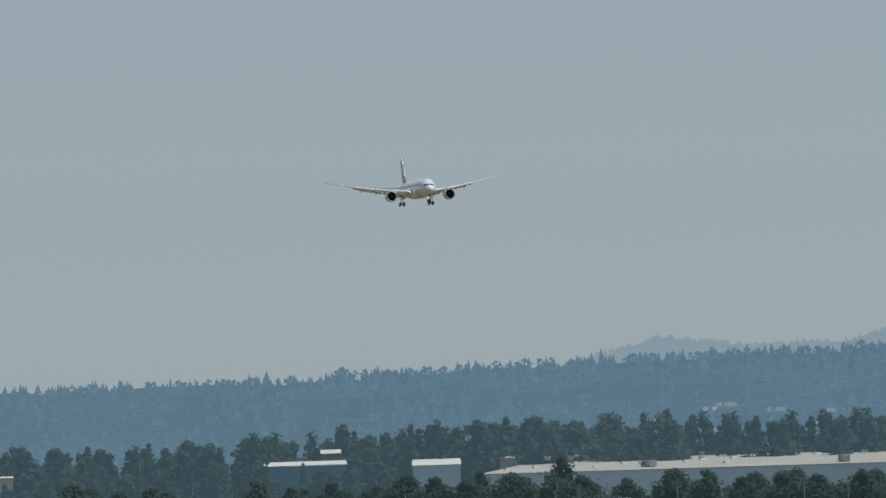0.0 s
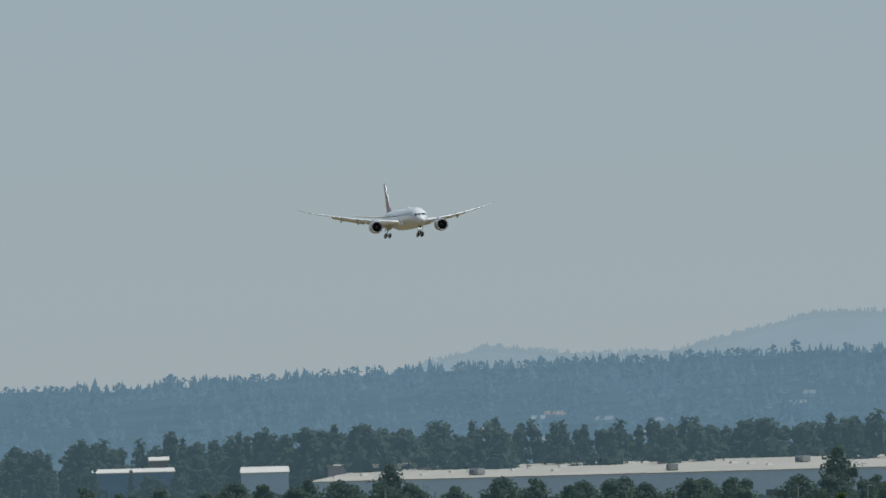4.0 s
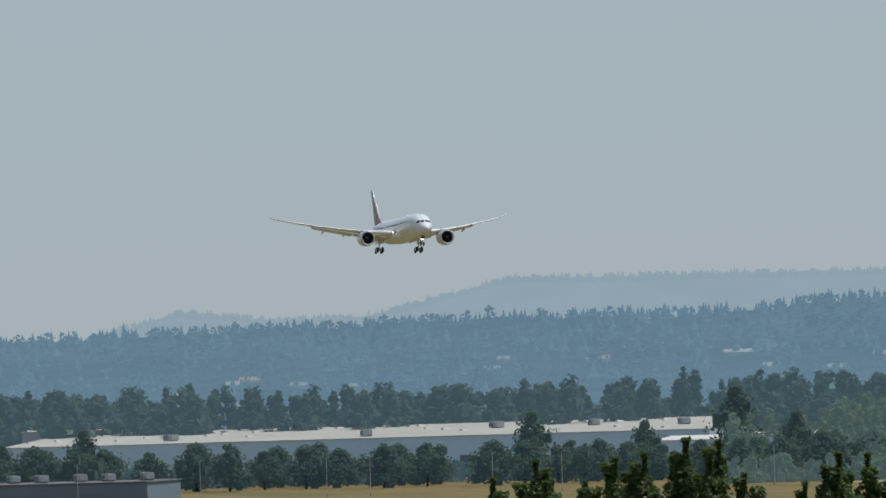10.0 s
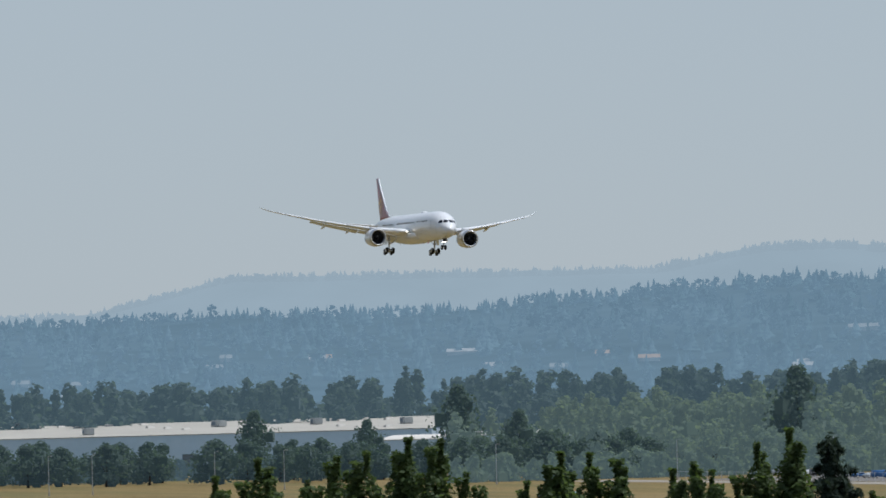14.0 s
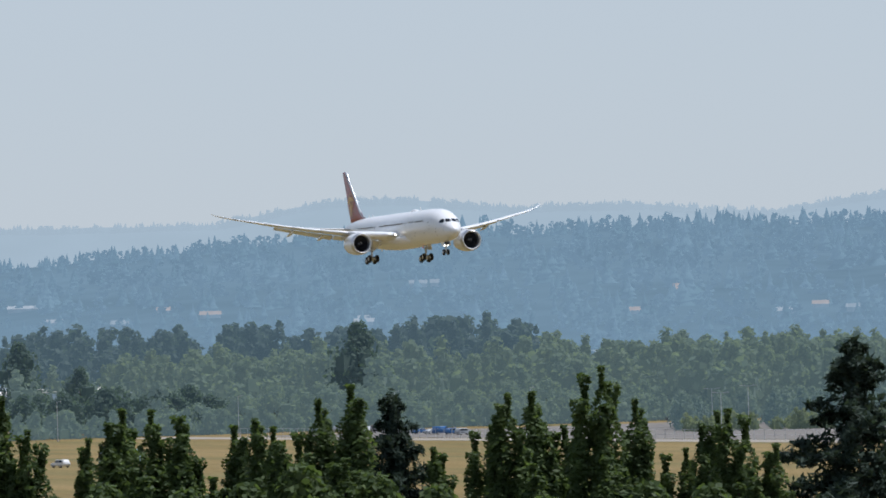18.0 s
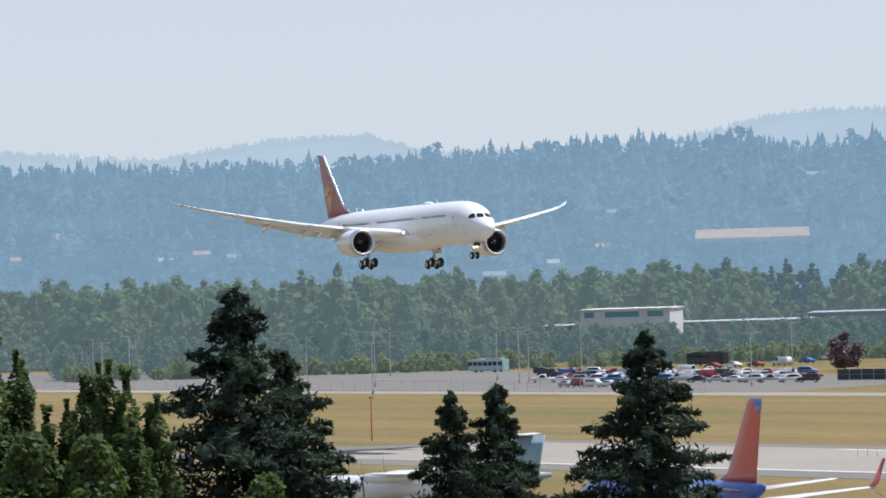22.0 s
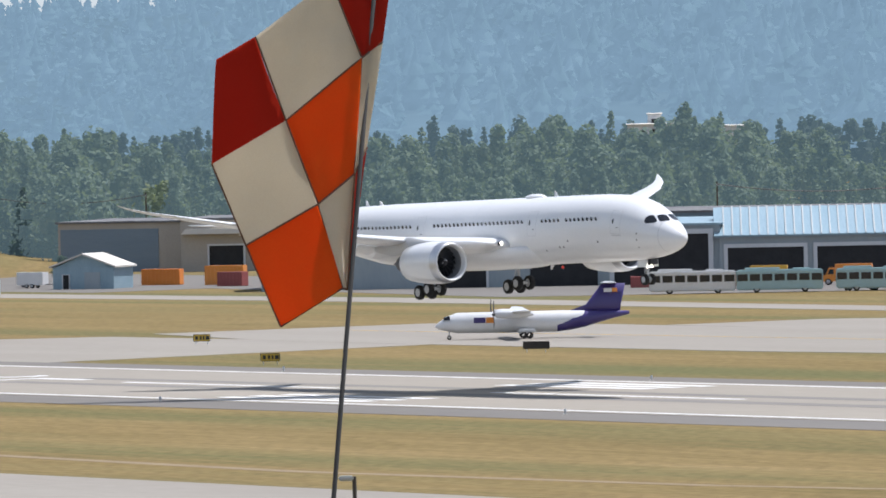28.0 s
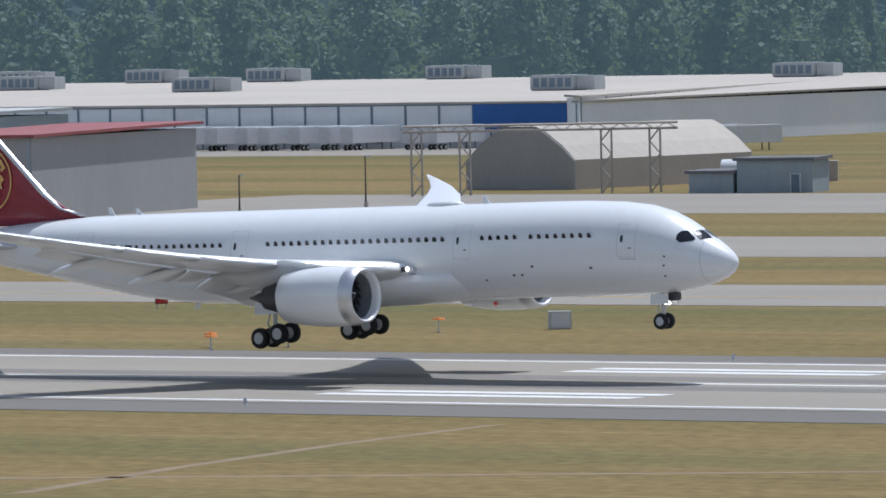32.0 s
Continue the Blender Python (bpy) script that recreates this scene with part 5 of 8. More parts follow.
def front(p0, p1):
    """The pose of a building whose front wall runs from p0 to p1, left to right as seen from the field: x along it, y into it."""
    d = Vector((p1[0] - p0[0], p1[1] - p0[1]))
    return pose(p0[0], p0[1], 0, 0, 0, math.degrees(math.atan2(d.y, d.x))), d.length


def shell(name, label, p0, p1, depth, height, wall, roof, category="building", rise=0.0, over=0.4, shape="flat"):
    m, w = front(p0, p1)
    root = thing(name, m, label, category)
    t = 0.35
    for c, s in (((w / 2, t / 2, height / 2), (w, t, height)), ((w / 2, depth - t / 2, height / 2), (w, t, height)),
                 ((t / 2, depth / 2, height / 2), (t, depth - 2 * t, height)), ((w - t / 2, depth / 2, height / 2), (t, depth - 2 * t, height))):
        bm = bmesh.new()
        box(bm, c, s)
        part("wall", bm, wall, root)
    if shape == "flat":
        v = [(-over, -over, height), (w + over, -over, height), (w + over, depth + over, height + rise), (-over, depth + over, height + rise)]
        v += [(x, y, z + 0.35) for x, y, z in v]
        f = [(0, 3, 2, 1), (4, 5, 6, 7), (0, 1, 5, 4), (1, 2, 6, 5), (2, 3, 7, 6), (3, 0, 4, 7)]
    elif shape == "gable_x":   # ridge along the front
        v = [(-over, -over, height), (w + over, -over, height), (w + over, depth / 2, height + rise), (-over, depth / 2, height + rise), (-over, depth + over, height), (w + over, depth + over, height)]
        v += [(x, y, z + 0.25) for x, y, z in v]
        f = [(0, 3, 2, 1), (3, 4, 5, 2), (6, 7, 8, 9), (9, 8, 11, 10), (0, 1, 7, 6), (4, 10, 11, 5), (0, 6, 9, 3), (3, 9, 10, 4), (1, 2, 8, 7), (2, 5, 11, 8)]
    elif shape == "hip":
        i = min(depth, w) / 2 * 0.95
        v = [(-over, -over, height), (w + over, -over, height), (w + over, depth + over, height), (-over, depth + over, height), (i, depth / 2, height + rise), (w - i, depth / 2, height + rise)]
        f = [(0, 1, 5, 4), (1, 2, 5), (2, 3, 4, 5), (3, 0, 4), (0, 3, 2, 1)]
    else:                      # ridge into the depth
        v = [(-over, -over, height), (w / 2, -over, height + rise), (w + over, -over, height), (-over, depth + over, height), (w / 2, depth + over, height + rise), (w + over, depth + over, height)]
        v += [(x, y, z + 0.25) for x, y, z in v]
        f = [(0, 1, 4, 3), (1, 2, 5, 4), (6, 9, 10, 7), (7, 10, 11, 8), (0, 6, 7, 1), (1, 7, 8, 2), (3, 4, 10, 9), (4, 5, 11, 10), (0, 3, 9, 6), (2, 8, 11, 5)]
        bm = bmesh.new()
        for y in (0.15, depth - 0.15):
            q = [bm.verts.new(c) for c in ((0, y, height), (w, y, height), (w / 2, y, height + rise))]
            bm.faces.new(q)
        part("gable", bm, wall, root)
    top = part("roof", (v, f), roof, root)
    if roof is M_ROOFB and shape == "gable_x":
        n = int(w / 1.3)
        for k in range(n):
            x = w * (k + 0.5) / n
            part("seam", loft([[(x - 0.09, y, z), (x + 0.09, y, z), (x + 0.09, y, z + 0.16), (x - 0.09, y, z + 0.16)] for y, z in ((-over, height + 0.25), (depth / 2, height + rise + 0.25))]), M_UNIT, top)
    return root, w


def opening(root, name, x, w, z0, z1, mat, frame=None, y=-0.03, label="", glass=None):
    """A door or bay in the front wall: a frame that stands proud and a leaf set back in it."""
    bm = bmesh.new()
    box(bm, (x, y, (z0 + z1) / 2), (w, 0.12, z1 - z0))
    leaf = part(name, bm, mat, root, label)
    if frame:
        bm = bmesh.new()
        e = max(0.12, 0.05 * w)
        box(bm, (x - w / 2 - e / 2, y - 0.1, (z0 + z1) / 2), (e, 0.35, z1 - z0))
        box(bm, (x + w / 2 + e / 2, y - 0.1, (z0 + z1) / 2), (e, 0.35, z1 - z0))
        box(bm, (x, y - 0.1, z1 + e / 2), (w + 2 * e, 0.35, e))
        part("frame", bm, frame, leaf)
    return leaf


def roof_unit(p, s, rz, label="pale grey rooftop air unit", deck=0.0):
    root = thing("rooftop_unit", pose(*p, 0, 0, rz), label, "air unit", "rooftop units")
    bm = bmesh.new()
    box(bm, (0, 0, s[2] / 2 + 0.15), s, bevel=0.08)
    body = part("casing", bm, M_UNIT, root)
    bm = bmesh.new()
    for k in range(5):
        box(bm, (-s[0] * 0.36 + k * s[0] * 0.18, -s[1] / 2 - 0.03, s[2] * 0.55), (s[0] * 0.13, 0.08, s[2] * 0.6))
    part("grille", bm, M_DOORG, body)
    bm = bmesh.new()
    box(bm, (0, 0, 0.0), (s[0] * 0.95, s[1] * 0.95, 0.4))
    part("kerb", bm, M_ROOFD, root)
    bm = bmesh.new()
    box(bm, (s[0] * 0.72, 0, s[2] * 0.52), (s[0] * 0.4, s[1] * 0.8, s[2] * 0.95), bevel=0.1)
    part("duct", bm, M_UNIT, root)
    return root


def far_warehouse():
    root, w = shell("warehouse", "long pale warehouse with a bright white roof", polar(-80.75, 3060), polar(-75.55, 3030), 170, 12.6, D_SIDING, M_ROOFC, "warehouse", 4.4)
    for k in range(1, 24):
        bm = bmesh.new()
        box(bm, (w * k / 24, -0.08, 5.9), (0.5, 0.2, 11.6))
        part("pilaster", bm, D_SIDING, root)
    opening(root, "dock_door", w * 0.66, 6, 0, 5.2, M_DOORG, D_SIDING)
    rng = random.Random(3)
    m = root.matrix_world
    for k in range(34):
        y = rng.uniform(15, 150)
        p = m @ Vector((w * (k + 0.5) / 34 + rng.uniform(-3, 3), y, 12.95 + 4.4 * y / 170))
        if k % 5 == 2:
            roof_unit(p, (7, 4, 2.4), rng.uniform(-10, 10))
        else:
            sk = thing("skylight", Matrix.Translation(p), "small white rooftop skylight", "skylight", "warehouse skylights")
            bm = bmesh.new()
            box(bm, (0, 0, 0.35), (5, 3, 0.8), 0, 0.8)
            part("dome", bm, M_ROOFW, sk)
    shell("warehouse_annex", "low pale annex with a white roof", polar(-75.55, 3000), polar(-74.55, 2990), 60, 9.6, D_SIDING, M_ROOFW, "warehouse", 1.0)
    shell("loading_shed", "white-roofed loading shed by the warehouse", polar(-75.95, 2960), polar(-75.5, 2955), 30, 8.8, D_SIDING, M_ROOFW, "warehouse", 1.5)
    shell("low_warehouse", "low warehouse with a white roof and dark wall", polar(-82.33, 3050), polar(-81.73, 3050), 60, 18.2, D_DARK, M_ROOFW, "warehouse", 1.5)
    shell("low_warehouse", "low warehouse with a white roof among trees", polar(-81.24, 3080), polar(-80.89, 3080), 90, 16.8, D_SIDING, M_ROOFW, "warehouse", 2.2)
    shell("office_block", "pale flat-roofed office among trees", polar(-80.6, 3200), polar(-79.7, 3200), 30, 18.5, M_WALLW, M_ROOFW, "office", 0.5)
    shell("office_block", "pale grey building with a lit white roof", polar(-81.91, 3150), polar(-81.77, 3150), 18, 22.6, M_WALLG, M_ROOFW, "office", 1.5)
    shell("office_block", "pale blue corner of an office", polar(-84.5, 3000), polar(-84.18, 3000), 30, 17, M_WALLW, M_ROOFW, "office", 0.5)
    root, w = shell("flat_building", "long grey flat-roofed building with roof units", polar(-81.17, 2230), polar(-79.69, 2215), 40, 5.0, M_DOORG, M_ROOFD, "building", 0.2)
    for k in range(6):
        roof_unit(root.matrix_world @ Vector((w * (k + 0.5) / 6, 14 + 6 * (k % 2), 5.8)), (6, 3, 1.8), 0)
    shell("long_roof", "low building with a long pale roof behind the trees", polar(-66.95, 2105), polar(-65.0, 2100), 20, 9.0, M_WALLG, M_WALLG, "building", 0.3)
    root, w = shell("glazed_office", "white office with a band of teal glass", polar(-66.68, 2085), polar(-66.02, 2080), 18, 13.2, M_WALLW, M_ROOFW, "office", 0.2)
    for a, b in ((0.05, 0.16), (0.28, 0.66), (0.75, 0.93)):
        opening(root, "window_band", w * (a + b) / 2, w * (b - a), 11.3, 12.8, material("teal_glass", (0.10, 0.26, 0.30), 0.15)[0], M_WALLW)
    shell("long_roof", "long pale roofs glinting behind the trees", polar(-65.0, 2130), polar(-62.3, 2120), 18, 10.4, M_ROOFB, M_WALLG, "building", 0.3)
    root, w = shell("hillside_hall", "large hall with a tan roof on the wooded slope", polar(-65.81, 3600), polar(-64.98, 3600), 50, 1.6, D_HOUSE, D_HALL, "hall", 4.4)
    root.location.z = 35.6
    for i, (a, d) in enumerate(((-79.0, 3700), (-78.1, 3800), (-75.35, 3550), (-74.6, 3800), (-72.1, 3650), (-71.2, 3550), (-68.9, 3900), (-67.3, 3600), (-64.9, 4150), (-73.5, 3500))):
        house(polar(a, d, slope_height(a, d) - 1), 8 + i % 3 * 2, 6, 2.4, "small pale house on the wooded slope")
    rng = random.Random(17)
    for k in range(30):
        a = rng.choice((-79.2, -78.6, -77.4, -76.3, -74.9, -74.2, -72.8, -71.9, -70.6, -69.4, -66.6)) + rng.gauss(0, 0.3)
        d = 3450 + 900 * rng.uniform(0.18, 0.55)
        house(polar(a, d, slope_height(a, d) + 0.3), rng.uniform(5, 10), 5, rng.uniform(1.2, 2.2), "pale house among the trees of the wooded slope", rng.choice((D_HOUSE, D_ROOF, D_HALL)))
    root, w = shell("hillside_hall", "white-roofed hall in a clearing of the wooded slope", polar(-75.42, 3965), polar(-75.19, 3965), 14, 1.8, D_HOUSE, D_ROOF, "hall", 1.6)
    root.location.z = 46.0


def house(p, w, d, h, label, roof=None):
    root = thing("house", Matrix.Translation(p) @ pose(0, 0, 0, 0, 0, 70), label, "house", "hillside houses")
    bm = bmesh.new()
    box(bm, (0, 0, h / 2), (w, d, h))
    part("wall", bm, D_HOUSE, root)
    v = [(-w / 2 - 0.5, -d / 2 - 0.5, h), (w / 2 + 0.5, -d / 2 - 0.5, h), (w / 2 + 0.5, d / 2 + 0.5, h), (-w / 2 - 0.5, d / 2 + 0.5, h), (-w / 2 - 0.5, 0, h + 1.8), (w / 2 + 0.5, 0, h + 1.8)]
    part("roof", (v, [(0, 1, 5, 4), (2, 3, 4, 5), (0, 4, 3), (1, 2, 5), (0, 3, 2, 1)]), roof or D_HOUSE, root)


def depot():
    """The big depot behind the hangars, with docks, trailers and roof units."""
    p0, p1 = (-1056, 1055), (-703, 1055)
    root, w = shell("depot", "vast white-walled depot with loading docks and a cream roof", p0, p1, 235, 7.2, M_WHITEW, M_ROOFT, "warehouse", 1.2)
    for k in range(53):
        bm = bmesh.new()
        box(bm, (w * k / 52, -0.08, 4.9), (0.35, 0.22, 4.4))
        part("pilaster", bm, M_DOORG, root)
    bm = bmesh.new()
    box(bm, (w / 2, -0.16, 3.1), (w, 0.12, 0.28))
    part("stripe", bm, M_BLUE, root, "blue stripe")
    bm = bmesh.new()
    box(bm, (w / 2, -0.1, 7.05), (w, 0.25, 0.2))
    part("eave_trim", bm, M_DOORG, root)
    for x, wd, z0 in ((w - 11, 18.5, 3.4), (4, 14, 4.0)):
        bm = bmesh.new()
        box(bm, (x, -0.22, (z0 + 7.1) / 2), (wd, 0.16, 7.1 - z0))
        part("blue_panel", bm, M_BLUE, root, "bright blue wall panel")
    for k in range(40):
        x = 14 + k * 8.3
        if k % 7 == 5:
            continue
        opening(root, "dock_door", x, 2.9, 0.9, 3.0 if k % 3 else 2.9, M_WALLW if k % 4 else M_DARK, M_DOORG)
    q0, q1 = (-702.5, 1055), (-775, 1270)
    side, ws = shell("depot_wing", "white depot wing with a cream roof", q0, q1, 2, 8.0, M_WHITEW, M_ROOFT, "warehouse", 0.2)
    for k in range(14):
        bm = bmesh.new()
        box(bm, (ws * k / 14 + 1, -0.06, 4), (0.35, 0.2, 8))
        part("pilaster", bm, M_DOORG, side)
    bm = bmesh.new()
    box(bm, (ws / 2, -0.14, 3.3), (ws, 0.12, 0.28))
    part("stripe", bm, M_BLUE, side, "blue stripe")
    for x, y in ((-995.1, 1283.6), (-959.7, 1282.4), (-866.9, 1173.7), (-924.5, 1276.3), (-883.7, 1281.2), (-767.3, 1146.1), (-784.4, 1253.6), (-1010, 1130), (-985, 1190), (-940, 1215)):
        roof_unit((x, y, 7.55 + 1.2 * (y - 1055) / 235), (9, 5, 2.6), 4)


def hangars():
    # grey sheds before the depot
    root, w = shell("grey_shed", "long blue-grey metal shed with dark bay doors", (-1002, 950), (-903, 956), 40, 7.0, M_WALLG, M_ROOFW, "shed", 0.6)
    for k, x in enumerate((20, 31, 42.5, 56, 66, 77, 88)):
        opening(root, "bay_door", x, 6, 0, 4.0, M_DARK if k % 4 != 3 else M_WALLW, None)
    for k in range(12):
        bm = bmesh.new()
        box(bm, (w * (k + 0.5) / 12, -0.05, 3.5), (0.25, 0.2, 7))
        part("downpipe", bm, M_DOORG, root)
    roof_unit((-958, 965, 7.5), (7.5, 4, 2.4), 4)
    tank = thing("roof_tank", pose(-918, 972, 7.45), "red tank on the shed roof", "tank")
    bm = bmesh.new()
    rod(bm, (0, 0, 0), (0, 0, 1.9), 1.0, 1.0, 16)
    part("drum", bm, M_BRICKR, tank, "", True)
    bm = bmesh.new()
    rod(bm, (-1.2, 0, 0), (-1.2, 0, 1.3), 0.35, 0.35, 10)
    rod(bm, (-1.2, 0, 1.2), (-0.2, 0, 1.5), 0.25, 0.25, 10)
    part("pipe", bm, M_GALV, tank)
    shell("low_shed", "low shed with a white roof", (-1072, 985), (-1005, 985), 30, 4.6, M_WALLG, M_ROOFW, "shed", 0.8)
    # blue hangar with two doors
    root, w = shell("hangar", "blue-grey hangar with two wide slate doors", (-634, 730), (-589, 730), 40, 10.9, M_WALLG, M_UNIT, "hangar", 0.5)
    opening(root, "hangar_door", 10.2, 15.2, 0, 8.9, M_DOORG, None, -0.05, "wide slate-blue sliding door")
    opening(root, "hangar_door", 29.5, 15.2, 0, 8.9, M_DOORG, None, -0.05, "wide slate-blue sliding door")
    opening(root, "small_door", 19.4, 1.1, 3.5, 5.8, M_DARK, M_WALLW)
    for x in (0.6, 19.4, 38.6, 44.4):
        bm = bmesh.new()
        box(bm, (x, -0.2, 5.4), (1.0 if x < 40 else 0.8, 0.35, 10.8))
        part("pilaster", bm, M_WALLW, root)
    for x in (11, 30):
        bm = bmesh.new()
        box(bm, (x, -0.3, 9.6), (8, 0.6, 1.4))
        part("door_hood", bm, M_WALLG, root)
    root, w = shell("hangar_lean_to", "tan lean-to between two hangars", (-588.6, 735), (-585, 735), 20, 7.8, M_TAN, M_ROOFW, "building", 0.3)
    opening(root, "window", 2.3, 1.0, 5.2, 6.6, M_DARK, M_WALLW)
    # red-roofed hangar
    root, w = shell("red_roof_hangar", "grey hangar with a dull red metal roof", (-553.5, 692.4), (-538, 696.3), 49, 9.5, M_SHEDG, M_ROOFR, "hangar", 0.5, 0.7)
    opening(root, "hangar_door", 7.8, 13.0, 0, 7.4, M_SHEDG, None, -0.05, "grey sheet-metal hangar door")
    bm = bmesh.new()
    box(bm, (15.7, -0.05, 4.7), (0.3, 0.25, 9.4))
    part("corner_post", bm, M_WALLG, root)
    # arched shelter with a lattice frame before it
    m = pose(-561.5, 817, 0, 0, 0, -9)
    root = thing("arched_hangar", m, "grey arched hangar with a pale rounded roof", "hangar")
    arch = [(0, 0), (0, 3.6), (2.2, 5.4), (4.8, 7.0), (6.6, 7.8), (12.2, 7.8), (14.0, 7.0), (16.6, 5.4), (18.8, 3.6), (18.8, 0)]
    part("front_wall", ([(x, 0, z) for x, z in arch] + [(x, 0.3, z) for x, z in arch], [tuple(range(10)), tuple(range(19, 9, -1))] + [(i, (i + 1) % 10, (i + 1) % 10 + 10, i + 10) for i in range(10)]), M_SHEDG, root)
    part("arched_roof", loft([[(x + y * -0.1, y, z + 0.15) for x, z in arch[1:-1]] for y in (0.2, 38)], closed=False, caps=False), M_ROOFT, root, "cream rounded roof")
    part("side_wall", loft([[(18.8 + y * -0.1, y, z) for z in (0, 3.75)] for y in (0.2, 38)], closed=False, caps=False), M_TAN, root)
    part("side_wall", loft([[(0 + y * -0.1, y, z) for z in (0, 3.75)] for y in (0.2, 38)], closed=False, caps=False), M_TAN, root)
    fr = thing("gantry", pose(-550, 786.7, 0, 0, 0, 28), "weathered brown steel lattice gantry with four legs", "gantry")
    for k, x in enumerate((1, 7, 24.5, 30.5)):
        bm = bmesh.new()
        for dx in (0, 1.3):
            rod(bm, (x + dx, 0, 0), (x + dx, 0, 8.0), 0.14, 0.14, 5)
        for j in range(5):
            rod(bm, (x + 1.3 * (j % 2), 0, j * 1.6), (x + 1.3 * ((j + 1) % 2), 0, (j + 1) * 1.6), 0.1, 0.1, 4)
        part("leg", bm, M_TAN, fr)
    bm = bmesh.new()
    for z in (7.9, 8.6):
        rod(bm, (0, 0, z), (34, 0, z), 0.17, 0.17, 5)
    for j in range(24):
        rod(bm, (j * 34 / 24, 0, 7.9 + 0.7 * (j % 2)), ((j + 1) * 34 / 24, 0, 7.9 + 0.7 * ((j + 1) % 2)), 0.06, 0.06, 4)
    part("beam", bm, M_TAN, fr)
    root, w = shell("pump_house", "small flat-roofed pale grey hut", (-508.5, 797.9), (-499, 800), 6, 3.9, M_WALLG, M_ROOFD, "hut", 0.1)
    opening(root, "door", 7.6, 1.1, 0, 2.2, M_DOORG, M_WALLW)
    shell("storage_hut", "low grey hut beside the pump house", (-514.6, 796.6), (-508.9, 797.7), 6, 2.4, M_WALLG, M_ROOFD, "hut", 0.1)
    # pale-roofed sheds near the hangar
    for p0, p1, d, h, r in (((-668, 712), (-646, 718), 16, 2.9, 2.1), ((-651, 724), (-634.5, 728), 14, 3.1, 2.3), ((-690, 735), (-660, 740), 14, 3.0, 1.6)):
        root, w = shell("ribbed_shed", "low shed with a pale ribbed metal roof", p0, p1, d, h, M_TAN, M_ROOFT, "shed", r, 0.9, "hip")
        for k in range(3):
            opening(root, "window", w * (k + 0.6) / 3.4, 2.0, 0.9, 2.3, M_DARK, M_WALLW)
    # maintenance hangars with blue roofs
    root, w = shell("workshop", "low workshop with a sloping blue metal roof", (-962, 640), (-929, 680), 28, 6.6, M_WALLG, M_ROOFB, "workshop", 4.2, 0.8, "gable_x")
    opening(root, "bay_door", 30, 7, 0, 3.9, M_DARK, M_WALLW)
    opening(root, "bay_door", 45, 10, 0, 5.6, M_DARK, None)
    root, w = shell("tall_workshop", "tall workshop bay with its open front painted dark", (-929.5, 679), (-918.5, 692.5), 30, 8.6, M_WALLG, M_ROOFB, "workshop", 0.6)
    # the bay's shaded inside is a near-black panel on the wall
    opening(root, "bay_opening", 8.7, 14, 0, 7.4, M_DARK, M_WALLW)
    root, w = shell("workshop", "long workshop with a sloping blue metal roof and bays painted dark", (-918, 692), (-901.5, 714), 26, 6.8, M_WALLG, M_ROOFB, "workshop", 4.0, 0.8, "gable_x")
    for k in range(2):
        opening(root, "bay_opening", 6.8 + k * 13.2, 11.2, 0, 5.2, M_DARK, M_WALLW)
    shell("rear_hall", "long dark flat hall behind the workshops", (-1010, 712), (-957, 764), 24, 9.6, M_DOORG, M_ROOFD, "hall", 0.4)
    # yard buildings
    root, w = shell("dark_hall", "dark brown flat-roofed hall", polar(-57.85, 1352), polar(-56.95, 1345), 30, 8.4, M_TAN, M_ROOFD, "hall", 0.2)
    # a slate panel over most of the tan front paints it as shaded
    opening(root, "shaded_front", w * 0.42, w * 0.8, 0, 7.4, M_DOORG, None)
    root, w = shell("tan_hall", "tan concrete hall with dark bays and pale canopies", polar(-56.95, 1335), polar(-54.9, 1325), 26, 8.8, M_TAN, M_ROOFD, "hall", 0.2)
    for k, (x, wd) in enumerate(((8, 6), (16, 5), (27, 6), (36, 6), (44, 4))):
        opening(root, "bay_door", x, wd, 0, 4.4, M_DARK, M_WALLW)
    for x, wd in ((9, 17), (31, 20)):
        bm = bmesh.new()
        box(bm, (x, -1.0, 6.9), (wd, 2.2, 0.9), 0, 0.9)
        part("canopy", bm, M_ROOFW, root, "pale metal canopy")
    root, w = shell("blue_shed", "small blue-grey shed with a gabled roof", (-1020, 640), (-1012, 646), 8.5, 3.3, M_ROOFB, M_ROOFW, "shed", 2.0, 0.5, "gable_y")
    opening(root, "door", 2.2, 1.0, 0, 2.2, M_DARK, M_WALLW)
    opening(root, "shutter", 6.5, 2.6, 0, 2.6, M_WALLG, None)
    shell("long_white_building", "long low white building behind the trucks", polar(-63.55, 1548), polar(-62.34, 1530), 16, 3.9, M_UNIT, M_UNIT, "building", 0.2)
    shell("long_white_building", "low white building behind the mound", polar(-60.05, 1700), polar(-59.15, 1690), 16, 5.4, M_WALLW, M_ROOFW, "building", 0.2)
    root, w = shell("apartment_house", "four-storey pale apartment house with a hipped roof", polar(-47.71, 1720), polar(-47.45, 1714), 14, 11.8, M_WALLG, M_UNIT, "apartment house", 3.0, 0.8, "hip")
    for k in range(3):
        for s in range(4):
            opening(root, "window", w * (k + 0.5) / 3, 1.3, 1.2 + s * 3, 2.8 + s * 3, M_DARK, M_WALLW)
    for a0, a1, d, h in ((-53.65, -53.25, 2600, 23.5), (-53.05, -52.75, 2650, 22.5), (-53.5, -53.4, 2620, 27)):
        root, w = shell("city_block", "pale apartment block beyond the trees", polar(a0, d), polar(a1, d), 20, h, M_WALLW, M_ROOFR if h > 30 else M_ROOFW, "apartment block", 0.3)
        for k in range(int(w / 3.5)):
            for s in range(3):
                opening(root, "window", 2 + k * 3.5, 1.5, h - 3 - s * 3, h - 1.4 - s * 3, M_DARK)
